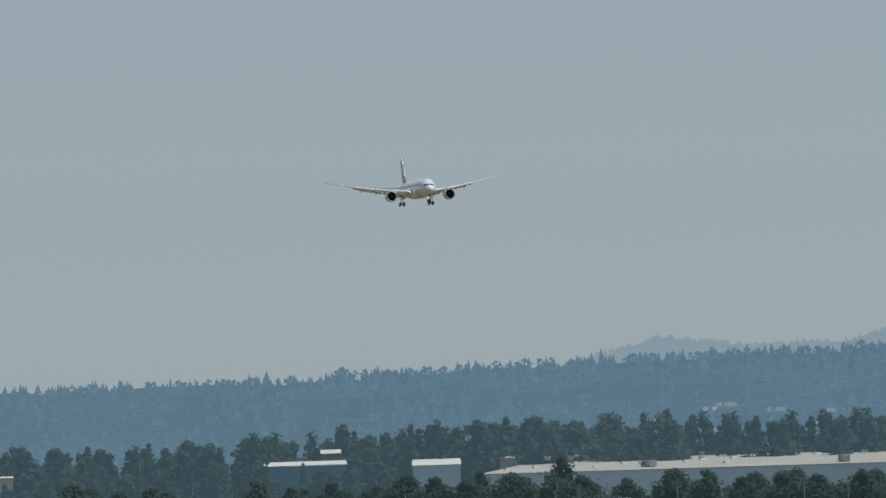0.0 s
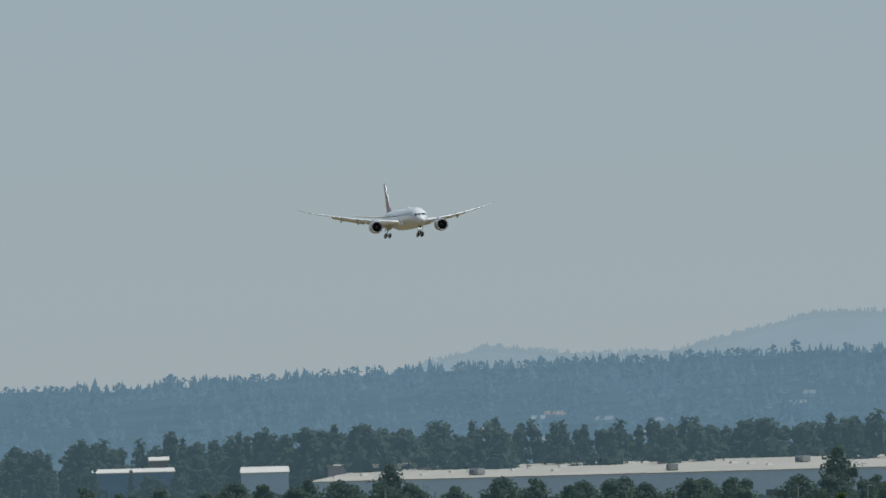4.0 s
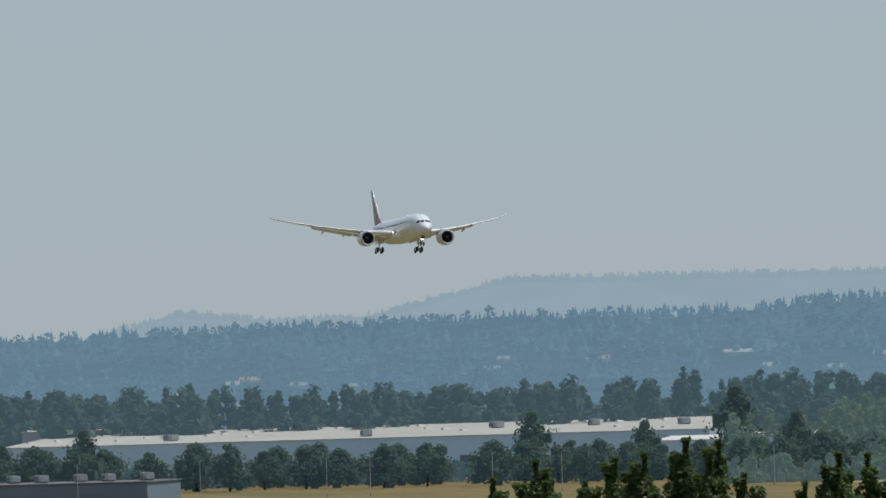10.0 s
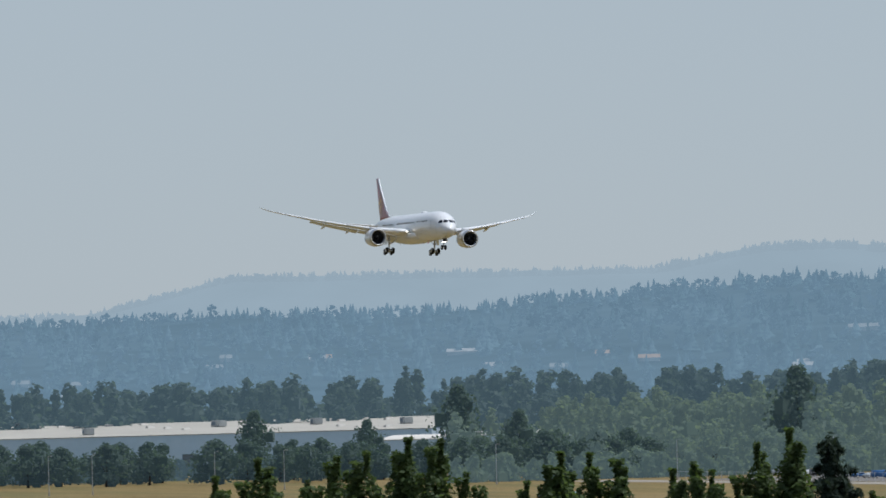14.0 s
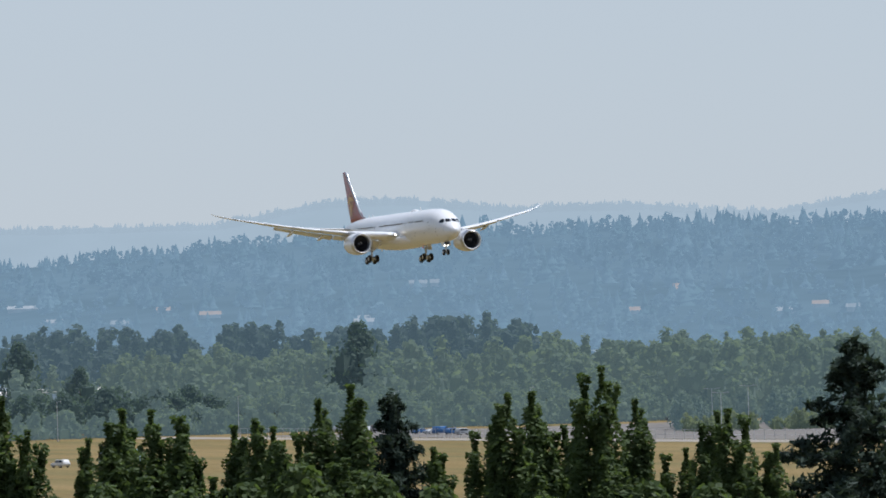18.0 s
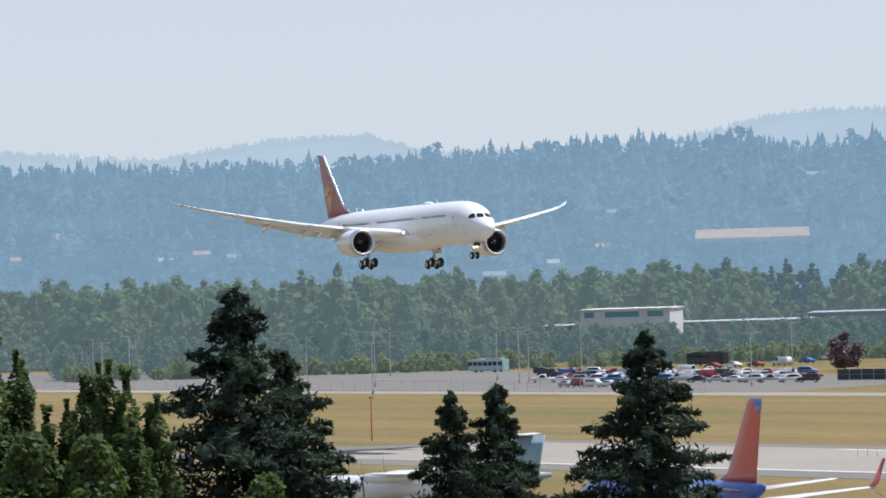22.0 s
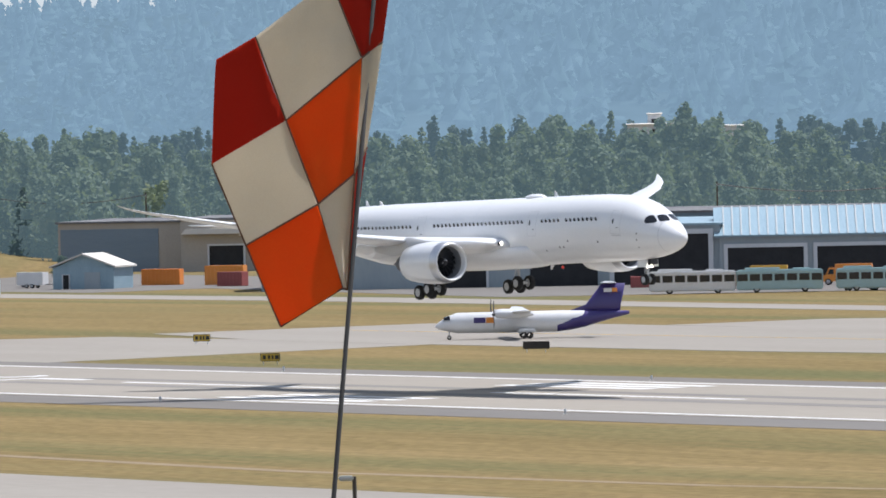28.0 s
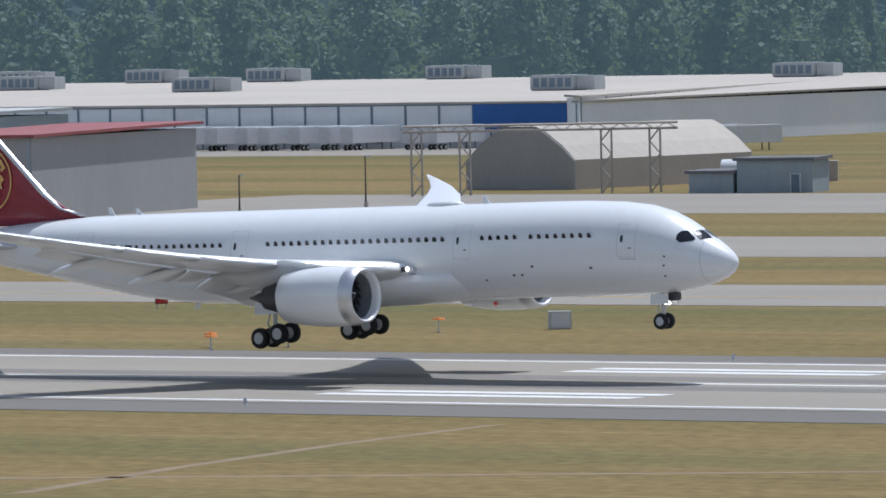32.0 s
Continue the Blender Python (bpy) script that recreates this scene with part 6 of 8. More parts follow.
    shell("white_hall", "white flat building above the trees", polar(-43.88, 2150), polar(-43.44, 2150), 20, 34.2, M_WALLW, M_ROOFW, "hall", 0.3)


far_warehouse()
depot()
hangars()


# ---- vehicles and parked aircraft
def paint_mat(name, c):
    return mottled(name, [tuple(v * 0.85 for v in c), c], scale=0.6, rough=0.35, coat=0.3)


P_WHITE, P_SILVER, P_BLACK = paint_mat("white_car_paint", (0.7, 0.7, 0.7)), paint_mat("silver_car_paint", (0.38, 0.40, 0.42)), paint_mat("black_car_paint", (0.03, 0.03, 0.035))
P_BLUE, P_RED, P_GREEN = paint_mat("blue_car_paint", (0.04, 0.14, 0.34)), paint_mat("dark_red_car_paint", (0.24, 0.03, 0.04)), paint_mat("green_paint", (0.03, 0.18, 0.07))
P_TEAL, P_AMBER = paint_mat("pale_teal_paint", (0.35, 0.50, 0.52)), paint_mat("amber_paint", (0.62, 0.36, 0.04))
P_PURPLE, P_SKY = paint_mat("deep_purple_paint", (0.05, 0.035, 0.16)), paint_mat("bright_blue_paint", (0.035, 0.09, 0.36))
P_CANYON, P_WARM = paint_mat("orange_red_paint", (0.46, 0.06, 0.035)), paint_mat("warm_orange_paint", (0.72, 0.26, 0.04))


def road_wheels(root, xs, y, r=0.34, w=0.24):
    for x in xs:
        for s in (-1, 1):
            t = part("wheel", tube([(-w / 2, r * 0.6), (-w / 2, r * 0.9), (0, r), (w / 2, r * 0.9), (w / 2, r * 0.6)], 14), M_TYRE, root, "", True)
            t.matrix_local = pose(x, s * y, r, 0, 0, 90)
            part("hub", tube([(-w * 0.5, 0.02), (-w * 0.45, r * 0.6), (w * 0.45, r * 0.6), (w * 0.5, 0.02)], 12, caps=True), M_GREYP, t, "", True)


def car(p, rz, mat, label, kind="car", group="parked cars"):
    """A parked car, van or pickup, x forward."""
    root = thing(kind, pose(p[0], p[1], p[2] if len(p) > 2 else 0.03, 0, 0, rz), label, kind if kind != "suv" else "car", group)
    prof = {"car": [(-2.2, 0.35), (-2.25, 0.8), (-2.1, 0.95), (-1.35, 1.0), (-0.75, 1.42), (0.5, 1.44), (1.15, 1.0), (2.05, 0.82), (2.25, 0.6), (2.2, 0.35)],
            "suv": [(-2.3, 0.4), (-2.35, 1.0), (-2.1, 1.65), (-1.8, 1.74), (0.4, 1.74), (1.05, 1.12), (2.1, 1.02), (2.3, 0.7), (2.25, 0.4)],
            "van": [(-2.7, 0.4), (-2.72, 1.2), (-2.6, 2.1), (0.9, 2.15), (1.7, 1.25), (2.55, 1.05), (2.7, 0.7), (2.65, 0.4)],
            "pickup": [(-2.8, 0.5), (-2.8, 1.05), (-0.75, 1.05), (-0.6, 1.78), (0.75, 1.8), (1.3, 1.15), (2.6, 1.05), (2.8, 0.8), (2.75, 0.5)]}[kind]
    n = len(prof)
    rings = []
    for y, inset in ((-0.92, 0.12), (-0.86, 0.0), (0.86, 0.0), (0.92, 0.12)):
        rings.append([(x, y * (1 if z < 1.05 else 0.86), z - (inset if z > 0.5 else -inset * 0.3)) for x, z in prof])
    body = part("body", loft(rings), mat, root, "", True)
    g0, g1 = {"car": (-1.2, 1.05), "suv": (-2.15, 0.95), "van": (0.1, 1.6), "pickup": (-0.62, 1.2)}[kind]
    top = max(z for x, z in prof)
    low = 1.02 if kind in ("car", "pickup") else (1.15 if kind == "suv" else 1.3)
    for s in (-1, 1):
        v = [(g0 + 0.12, s * 0.90, low), (g1 - 0.12, s * 0.90, low), (g1 - 0.62, s * 0.79, top - 0.14), (g0 + 0.5, s * 0.79, top - 0.14)]
        part("side_window", ([(x, y * 1.012, z) for x, y, z in v] + [(x, y * 0.98, z) for x, y, z in v], [(0, 1, 2, 3), (7, 6, 5, 4), (0, 4, 5, 1), (2, 6, 7, 3)]), M_GLASS, body)
    part("windscreen", ([(g1 + 0.03, -0.74, low + 0.02), (g1 + 0.03, 0.74, low + 0.02), (g1 - 0.52, 0.66, top - 0.1), (g1 - 0.52, -0.66, top - 0.1)], [(0, 1, 2, 3)]), M_GLASS, body)
    road_wheels(root, (prof[0][0] + 0.85, prof[-1][0] - 0.85), 0.82)
    return root


def box_truck(p, rz, length, mat, cab, label, high=3.4, group="delivery trucks", mark=None):
    root = thing("truck", pose(p[0], p[1], 0.03, 0, 0, rz), label, "truck", group)
    bm = bmesh.new()
    box(bm, (-1.0, 0, 0.9 + (high - 0.9) / 2), (length - 2.2, 2.4, high - 0.9), bevel=0.06)
    cargo = part("cargo_box", bm, mat, root)
    if mark:
        for s in (-1, 1):
            bm = bmesh.new()
            rod(bm, (-1.0 - length * 0.1, s * 1.2, high * 0.62), (-1.0 - length * 0.1, s * 1.22, high * 0.62), 0.62, 0.62, 18)
            part("mark", bm, mark, cargo, "round dark mark")
    x0 = length / 2 - 2.1
    prof = [(x0, 0.5), (x0, 2.5), (x0 + 0.9, 2.45), (x0 + 1.35, 1.5), (x0 + 2.0, 1.3), (x0 + 2.1, 0.5)]
    body = part("cab", loft([[(x, y, z) for x, z in prof] for y in (-1.1, 1.1)]), cab, root)
    part("windscreen", ([(x0 + 1.0, -0.95, 2.3), (x0 + 1.0, 0.95, 2.3), (x0 + 1.4, 1.0, 1.55), (x0 + 1.4, -1.0, 1.55)], [(0, 1, 2, 3)]), M_GLASS, body)
    for s in (-1, 1):
        part("side_window", ([(x0 + 0.2, s * 1.11, 1.55), (x0 + 1.1, s * 1.11, 1.55), (x0 + 0.8, s * 1.11, 2.25), (x0 + 0.2, s * 1.11, 2.25)], [(0, 1, 2, 3)]), M_GLASS, body)
    bm = bmesh.new()
    box(bm, (-0.2, 0, 0.7), (length - 0.6, 1.0, 0.3))
    part("chassis", bm, M_DARKM, root)
    road_wheels(root, (-length / 2 + 1.6, x0 + 1.0), 1.0, 0.48, 0.3)
    return root


def trailer(p, rz, length, mat, label, mark=None, high=3.9, group="semi-trailers"):
    root = thing("semi_trailer", pose(p[0], p[1], 0.03, 0, 0, rz), label, "trailer", group)
    bm = bmesh.new()
    box(bm, (0, 0, 1.15 + (high - 1.15) / 2), (length, 2.5, high - 1.15), bevel=0.05)
    body = part("cargo_box", bm, mat, root)
    for y in (-0.62, 0.62):
        bm = bmesh.new()
        box(bm, (-length / 2 - 0.03, y, 2.5), (0.06, 1.1, 2.4))
        part("rear_door", bm, M_GREYP, body)
    if mark:
        for s in (-1, 1):
            for k, (m, w, dx) in enumerate(mark):
                bm = bmesh.new()
                box(bm, (dx, s * 1.26, 2.7), (w, 0.03, 1.1))
                part("mark", bm, m, body, "plain coloured bar")
    for s in (-0.9, 0.9):
        bm = bmesh.new()
        rod(bm, (length / 2 - 2.4, s, 0), (length / 2 - 2.4, s, 1.2), 0.1, 0.1, 6)
        part("landing_leg", bm, M_DARKM, root)
    road_wheels(root, (-length / 2 + 1.2, -length / 2 + 2.4), 1.0, 0.48, 0.4)
    return root


def bus(p, rz, length, mat, label):
    root = thing("bus", pose(p[0], p[1], 0.03, 0, 0, rz), label, "bus")
    bm = bmesh.new()
    box(bm, (0, 0, 1.75), (length, 2.5, 2.8), bevel=0.18)
    body = part("body", bm, mat, root)
    n = int(length / 1.6)
    for s in (-1, 1):
        for k in range(n):
            bm = bmesh.new()
            box(bm, (-length / 2 + (k + 0.5) * length / n, s * 1.25, 2.1), (length / n * 0.82, 0.04, 0.95))
            part("window", bm, M_GLASS, body)
    bm = bmesh.new()
    box(bm, (length / 2, 0, 2.0), (0.05, 2.1, 1.3))
    part("windscreen", bm, M_GLASS, body)
    for c, ln, w, h in ((-0.2, 0.4, 1.8, 0.4), (0.25, 0.2, 1.6, 0.3)):
        bm = bmesh.new()
        box(bm, (length * c, 0, 3.05 + h / 2), (length * ln, w, h), bevel=0.08)
        part("roof_unit", bm, mat, root)
    road_wheels(root, (-length / 2 + 2.8, length / 2 - 2.5), 1.05, 0.48, 0.3)
    return root


def container(p, rz, size, mat, label, name="container"):
    root = thing(name, pose(p[0], p[1], p[2] if len(p) > 2 else 0.03, 0, 0, rz), label, name.replace("_", " "))
    bm = bmesh.new()
    box(bm, (0, 0, size[2] / 2), size, bevel=0.04)
    body = part("shell", bm, mat, root)
    bm = bmesh.new()
    n = int(size[0] / 0.6)
    for k in range(n):
        for s in (-1, 1):
            box(bm, (-size[0] / 2 + (k + 0.5) * size[0] / n, s * (size[1] / 2 + 0.02), size[2] / 2), (0.2, 0.06, size[2] * 0.9))
    part("ribbing", bm, mat, body)
    bm = bmesh.new()
    box(bm, (size[0] / 2 + 0.02, 0, size[2] / 2), (0.05, size[1] * 0.9, size[2] * 0.9))
    part("end_door", bm, mat, body)
    return root


def cars_everywhere():
    rng = random.Random(5)
    mats = [(P_WHITE, "white"), (P_WHITE, "white"), (P_SILVER, "silver"), (P_SILVER, "silver"), (P_BLACK, "black"), (P_BLUE, "blue"), (P_RED, "dark red")]

    def put(x, y, rz, where, forced=None):
        m, c = forced or rng.choice(mats)
        k = rng.choice(["car", "car", "suv", "suv", "van", "pickup"])
        car((x, y), rz, m, c + " " + {"car": "saloon car", "suv": "sport utility car", "van": "panel van", "pickup": "pickup truck"}[k] + " parked " + where, k)
    for x, y in ((-1629, 694), (-1640, 705), (-1643, 713), (-1671, 754), (-1677, 762), (-1673, 766), (-1678, 775), (-1709, 796), (-1747, 820)):
        put(x, y, 200 + rng.uniform(-8, 8), "beside the airport road")
    for k in range(15):
        put(-1585 + k * 7.4, 680 + 0.9 * k % 7 - 0.1 * k, 115 + rng.uniform(-6, 6), "in the car park")
    for k in range(9):
        put(-1560 + k * 8.5, 700 - k * 1.2, 115 + rng.uniform(-6, 6), "in the car park")
    for k in range(7):
        put(-1476 + k * 6.5, 633 + k * 0.3, 20 + rng.uniform(-15, 15), "behind the fence")
    for k in range(13):
        put(-2080 + k * 13, 636 - k * 1.2, 110 + rng.uniform(-8, 8), "under the trees of the car park")
    for k in range(8):
        put(-2150 + k * 18, 728 + k * 4, 200, "beside the airport road")
    for k in range(9):
        put(-1445 + k * 7, 700 - k * 2.0, 150 + rng.uniform(-10, 10), "before the long white building")
    for k in range(10):
        put(-1390 + k * 13, 770 + k * 6, 190 + rng.uniform(-15, 15), "behind the grass mound")
    for k in range(10):
        put(-1135 + k * 6.5, 1000 + rng.uniform(-4, 4), 90 + rng.uniform(-15, 15), "by the low shed")
    for k in range(8):
        put(-880 + k * 7.5, 712 + k * 5.2, 140 + rng.uniform(-10, 10), "in the maintenance yard")
    for k in range(16):
        put(-960 + k * 6.0, 922 + rng.uniform(-8, 8), 90 + rng.uniform(-25, 25), "before the grey shed")
    for k in range(8):
        put(-745 + k * 6.2, 800 + rng.uniform(-8, 8), 30 + rng.uniform(-20, 20), "behind the ribbed sheds")
    for k in range(14):
        put(-2440 - k * 21, 372 + 3.5 * k, 80 + rng.uniform(-10, 10), "in a distant car park")
    for k in range(15):
        put(-1672 + k * 10, 711 + 0.2 * k, 64 + rng.uniform(-12, 12), "in the car park")
    for k in range(16):
        put(-1616 + k * 9.2, 688 + rng.uniform(-2, 2), 64 + rng.uniform(-20, 20), "in the car park")
    for k in range(16):
        put(-1552 + k * 8.4, 660 + 0.3 * k, 240 + rng.uniform(-15, 15), "in the car park")
    put(-1590, 424, 200, "beside the field", (P_WHITE, "white"))
    bus((-1747.2, 728.6), 202, 12, P_TEAL, "pale green coach beside the airport road")
    bus((-1725, 777), 202, 12, P_BLACK, "black and white bus beside the road")
    bus((-1600, 440), 205, 12, P_TEAL, "pale grey bus beyond the trees")
    bus((-866, 648), 52, 12, P_WHITE, "white city bus parked in the yard")
    bus((-858.5, 657.5), 52, 12, P_TEAL, "pale teal city bus parked in the yard")
    bus((-850.5, 667.5), 52, 10, P_TEAL, "pale teal city bus parked in the yard")
    for k, (x, y, m, c) in enumerate(((-1262, 676, P_WHITE, P_WHITE), (-1250, 674, P_WHITE, P_WHITE), (-1236, 672, P_WHITE, P_WHITE), (-1298, 713, P_WHITE, P_AMBER), (-1284, 700, P_WHITE, P_WHITE), (-1318, 735, P_SILVER, P_WHITE), (-1276, 716, P_WHITE, P_WHITE), (-1335, 752, P_WHITE, P_WHITE), (-1262, 700, P_WHITE, P_WHITE))):
        box_truck((x, y), 35 + 6 * (k % 3), 8.2, m, c, "yellow-cabbed box truck in the truck yard" if c is P_AMBER else "white box truck parked in the truck yard", 3.6, mark=M_BLUE if k == 4 else None)
    container((-1255, 664), 28, (7.5, 4.5, 2.4), M_ROOFB, "blue container with a white sheeted top")
    container((-1255, 664, 2.45), 28, (7.3, 4.3, 0.9), M_ROOFW, "white ridged sheet over a container", "sheet_roof")
    for k in range(34):
        if k % 9 == 4:
            continue
        trailer((-905 + 5.6 * k, 1045 + (k % 3) * 0.6), 89 + (k % 3), 13.5, P_WHITE, "white semi-trailer backed to the loading docks")
    for k in range(6):
        trailer((-695 + 9 * k, 1042 - 4 * k), 70, 13.5, P_WHITE, "white semi-trailer with purple and orange bars", ((P_PURPLE, 2.2, -1.2), (P_WARM, 1.6, 0.9)) if k < 2 else None)
    for k in range(5):
        trailer((-840 + 14 * k, 985 + 2 * k), 4, 14, P_WHITE, "long white semi-trailer before the depot")
    # maintenance yard
    for k, (x, y, rz, m, lab) in enumerate(((-852.5, 667, 250, P_AMBER, "yellow service van in the yard"), (-850.3, 669.9, 250, P_WARM, "orange service van in the yard"), (-848, 672.8, 250, P_WARM, "orange service van in the yard"), (-845.7, 675.7, 250, P_WARM, "orange service van in the yard"), (-843.4, 678.6, 250, P_WHITE, "white van in the yard"), (-841.2, 681.4, 250, P_WHITE, "white van in the yard"), (-838.8, 684.4, 250, P_SILVER, "silver van in the yard"))):
        car((x, y), rz, m, lab, "van", "yard vans")
    for k, (x, y, m) in enumerate(((-892, 680, P_AMBER), (-885, 690, P_WARM), (-880, 697, P_AMBER), (-878, 703, P_WARM))):
        box_truck((x, y), 228, 7.5, m, m, "orange and yellow works truck before the open bays", 3.0, "works trucks")
    container((-905, 676), 52, (16, 2.4, 1.6), M_ROOFR, "long dull red container by the workshops")
    for k, (x, y, m, lab) in enumerate(((-762, 758, P_WARM, "orange dump truck behind the vans"), (-752, 766, M_ORANGE, "orange dump truck behind the vans"), (-772, 750, P_BLUE, "blue container in the yard"), (-748, 752, P_WHITE, "white site hut in the yard"), (-738, 758, P_WHITE, "white site hut in the yard"), (-728, 768, P_GREEN, "green container in the yard"), (-705, 790, M_ORANGE, "orange container in the yard"), (-715, 778, M_ROOFR, "dull red container in the yard"))):
        container((x, y), 40 + 3 * k, (6.5, 2.6, 2.7), m, lab, "site_hut" if "hut" in lab else "container")
    tank = thing("tank_trailer", pose(-834.5, 690.5, 0.03, 0, 0, 54), "grey cylindrical tank on wheels", "tank")
    bm = bmesh.new()
    rod(bm, (-3.6, 0, 1.7), (3.6, 0, 1.7), 1.15, 1.15, 20)
    part("drum", bm, M_UNIT, tank, "", False)
    bm = bmesh.new()
    for x in (-3.0, 0.0, 3.0):
        rod(bm, (x - 0.06, 0, 1.7), (x + 0.06, 0, 1.7), 1.2, 1.2, 20)
    part("bands", bm, M_GALV, tank)
    bm = bmesh.new()
    box(bm, (0, 0, 0.55), (7.6, 1.8, 0.3))
    part("frame", bm, M_DARKM, tank)
    road_wheels(tank, (-2.6, -1.6), 0.9, 0.45, 0.3)
    container(polar(-31.95, 1000), 30, (6.4, 2.5, 2.6), M_TAN, "brown container behind the pump house")
    silo = thing("storage_tank", pose(*polar(-32.42, 985), 0, 0, 20), "white horizontal tank with a dark end", "tank")
    bm = bmesh.new()
    rod(bm, (-3.4, 0, 1.9), (3.0, 0, 1.9), 1.4, 1.4, 24)
    part("drum", bm, P_WHITE, silo, "", False)
    bm = bmesh.new()
    rod(bm, (3.0, 0, 1.9), (3.25, 0, 1.9), 1.36, 1.1, 24)
    part("end_cap", bm, M_DARKM, silo, "dark end cap")
    for x in (-2.2, 1.8):
        bm = bmesh.new()
        box(bm, (x, 0, 0.4), (0.5, 2.2, 0.8))
        part("cradle", bm, M_TAN, silo)
    container((-1026, 664), 40, (6.2, 2.5, 2.5), M_ORANGE, "orange container in the storage yard")
    container((-1014, 668), 40, (6.2, 2.5, 3.0), P_WARM, "orange container in the storage yard")
    container((-1003, 662), 30, (4.2, 2.4, 2.2), M_ROOFR, "dull red bin in the storage yard")
    container((-985, 664), 35, (8.0, 2.5, 2.3), M_ROOFR, "dull red container in the storage yard")
    for k in range(4):
        rack = thing("pipe_rack", pose(-1000 + k * 6, 672 + k * 3, 0, 0, 0, 40), "stack of pale galvanised pipes", "pipes", "pipe racks")
        for j in range(7):
            bm = bmesh.new()
            rod(bm, (-5, (j % 4) * 0.42 + 0.2 * (j // 4), 0.65 + 0.38 * (j // 4)), (5, (j % 4) * 0.42 + 0.2 * (j // 4), 0.65 + 0.38 * (j // 4)), 0.2, 0.2, 8)
            part("pipe", bm, M_GALV, rack)
        bm = bmesh.new()
        for x in (-3.5, 3.5):
            box(bm, (x, 0.7, 0.22), (0.3, 2.0, 0.44))
        part("bearers", bm, M_RUST, rack)
    # tractor with a wide mower
    tr = thing("tractor", pose(-1075, 656, 0, 0, 0, 215), "dark tractor with a wide green mower behind it", "tractor")
    bm = bmesh.new()
    box(bm, (1.1, 0, 1.35), (2.2, 1.0, 0.9), bevel=0.12)
    part("bonnet", bm, P_BLACK, tr)
    bm = bmesh.new()
    box(bm, (-0.7, 0, 2.2), (1.5, 1.5, 1.5), 0, 0.88, 0.06)
    cab = part("cab", bm, M_GLASS, tr)
    bm = bmesh.new()
    box(bm, (-0.7, 0, 3.0), (1.7, 1.6, 0.16), bevel=0.05)
    part("cab_roof", bm, P_GREEN, cab)
    for x, r in ((-0.9, 0.95), (1.6, 0.62)):
        for s in (-1, 1):
            t = part("wheel", tube([(-0.25, r * 0.55), (-0.25, r * 0.92), (0, r), (0.25, r * 0.92), (0.25, r * 0.55)], 18), M_TYRE, tr, "", True)
            t.matrix_local = pose(x, s * 0.95, r, 0, 0, 90)
            part("rim", tube([(-0.2, 0.03), (-0.18, r * 0.56), (0.18, r * 0.56), (0.2, 0.03)], 14, caps=True), P_AMBER, t)
    for s in (-1, 0, 1):
        bm = bmesh.new()
        box(bm, (-3.2, s * 2.9, 0.55 + 0.15 * abs(s)), (1.8, 2.6, 0.4), bevel=0.08)
        part("mower_deck", bm, P_GREEN, tr, "green mower deck")
    wt = thing("cargo_trailer", pose(-1034, 645, 0, 0, 0, 30), "small white box trailer beside the shed", "trailer")
    bm = bmesh.new()
    box(bm, (0, 0, 1.5), (4.6, 2.1, 2.0), bevel=0.08)
    part("box", bm, P_WHITE, wt)
    bm = bmesh.new()
    box(bm, (2.9, 0, 0.6), (1.4, 0.15, 0.12))
    part("drawbar", bm, M_DARKM, wt)
    road_wheels(wt, (-0.5, 0.4), 1.0, 0.35, 0.2)
    ys = thing("roller", pose(-1041, 648, 0, 0, 0, 30), "small yellow towed roller", "roller")
    bm = bmesh.new()
    box(bm, (0, 0, 0.9), (2.2, 1.4, 0.9), bevel=0.1)
    part("hopper", bm, P_AMBER, ys)
    bm = bmesh.new()
    rod(bm, (0, -0.6, 0.42), (0, 0.6, 0.42), 0.42, 0.42, 14)
    part("drum", bm, M_DARKM, ys)


def wing_pair(root, stations, mat, name="wing", label=""):
    for s in (1, -1):
        part(name, loft([foil(le, c, z, s * y, th) for y, le, c, z, th in stations]), mat, root, label, True)


def round_body(stations, sides=28):
    return loft([[(-s, w * math.cos(2 * math.pi * j / sides), c + h * math.sin(2 * math.pi * j / sides)) for j in range(sides)] for s, w, h, c in stations])


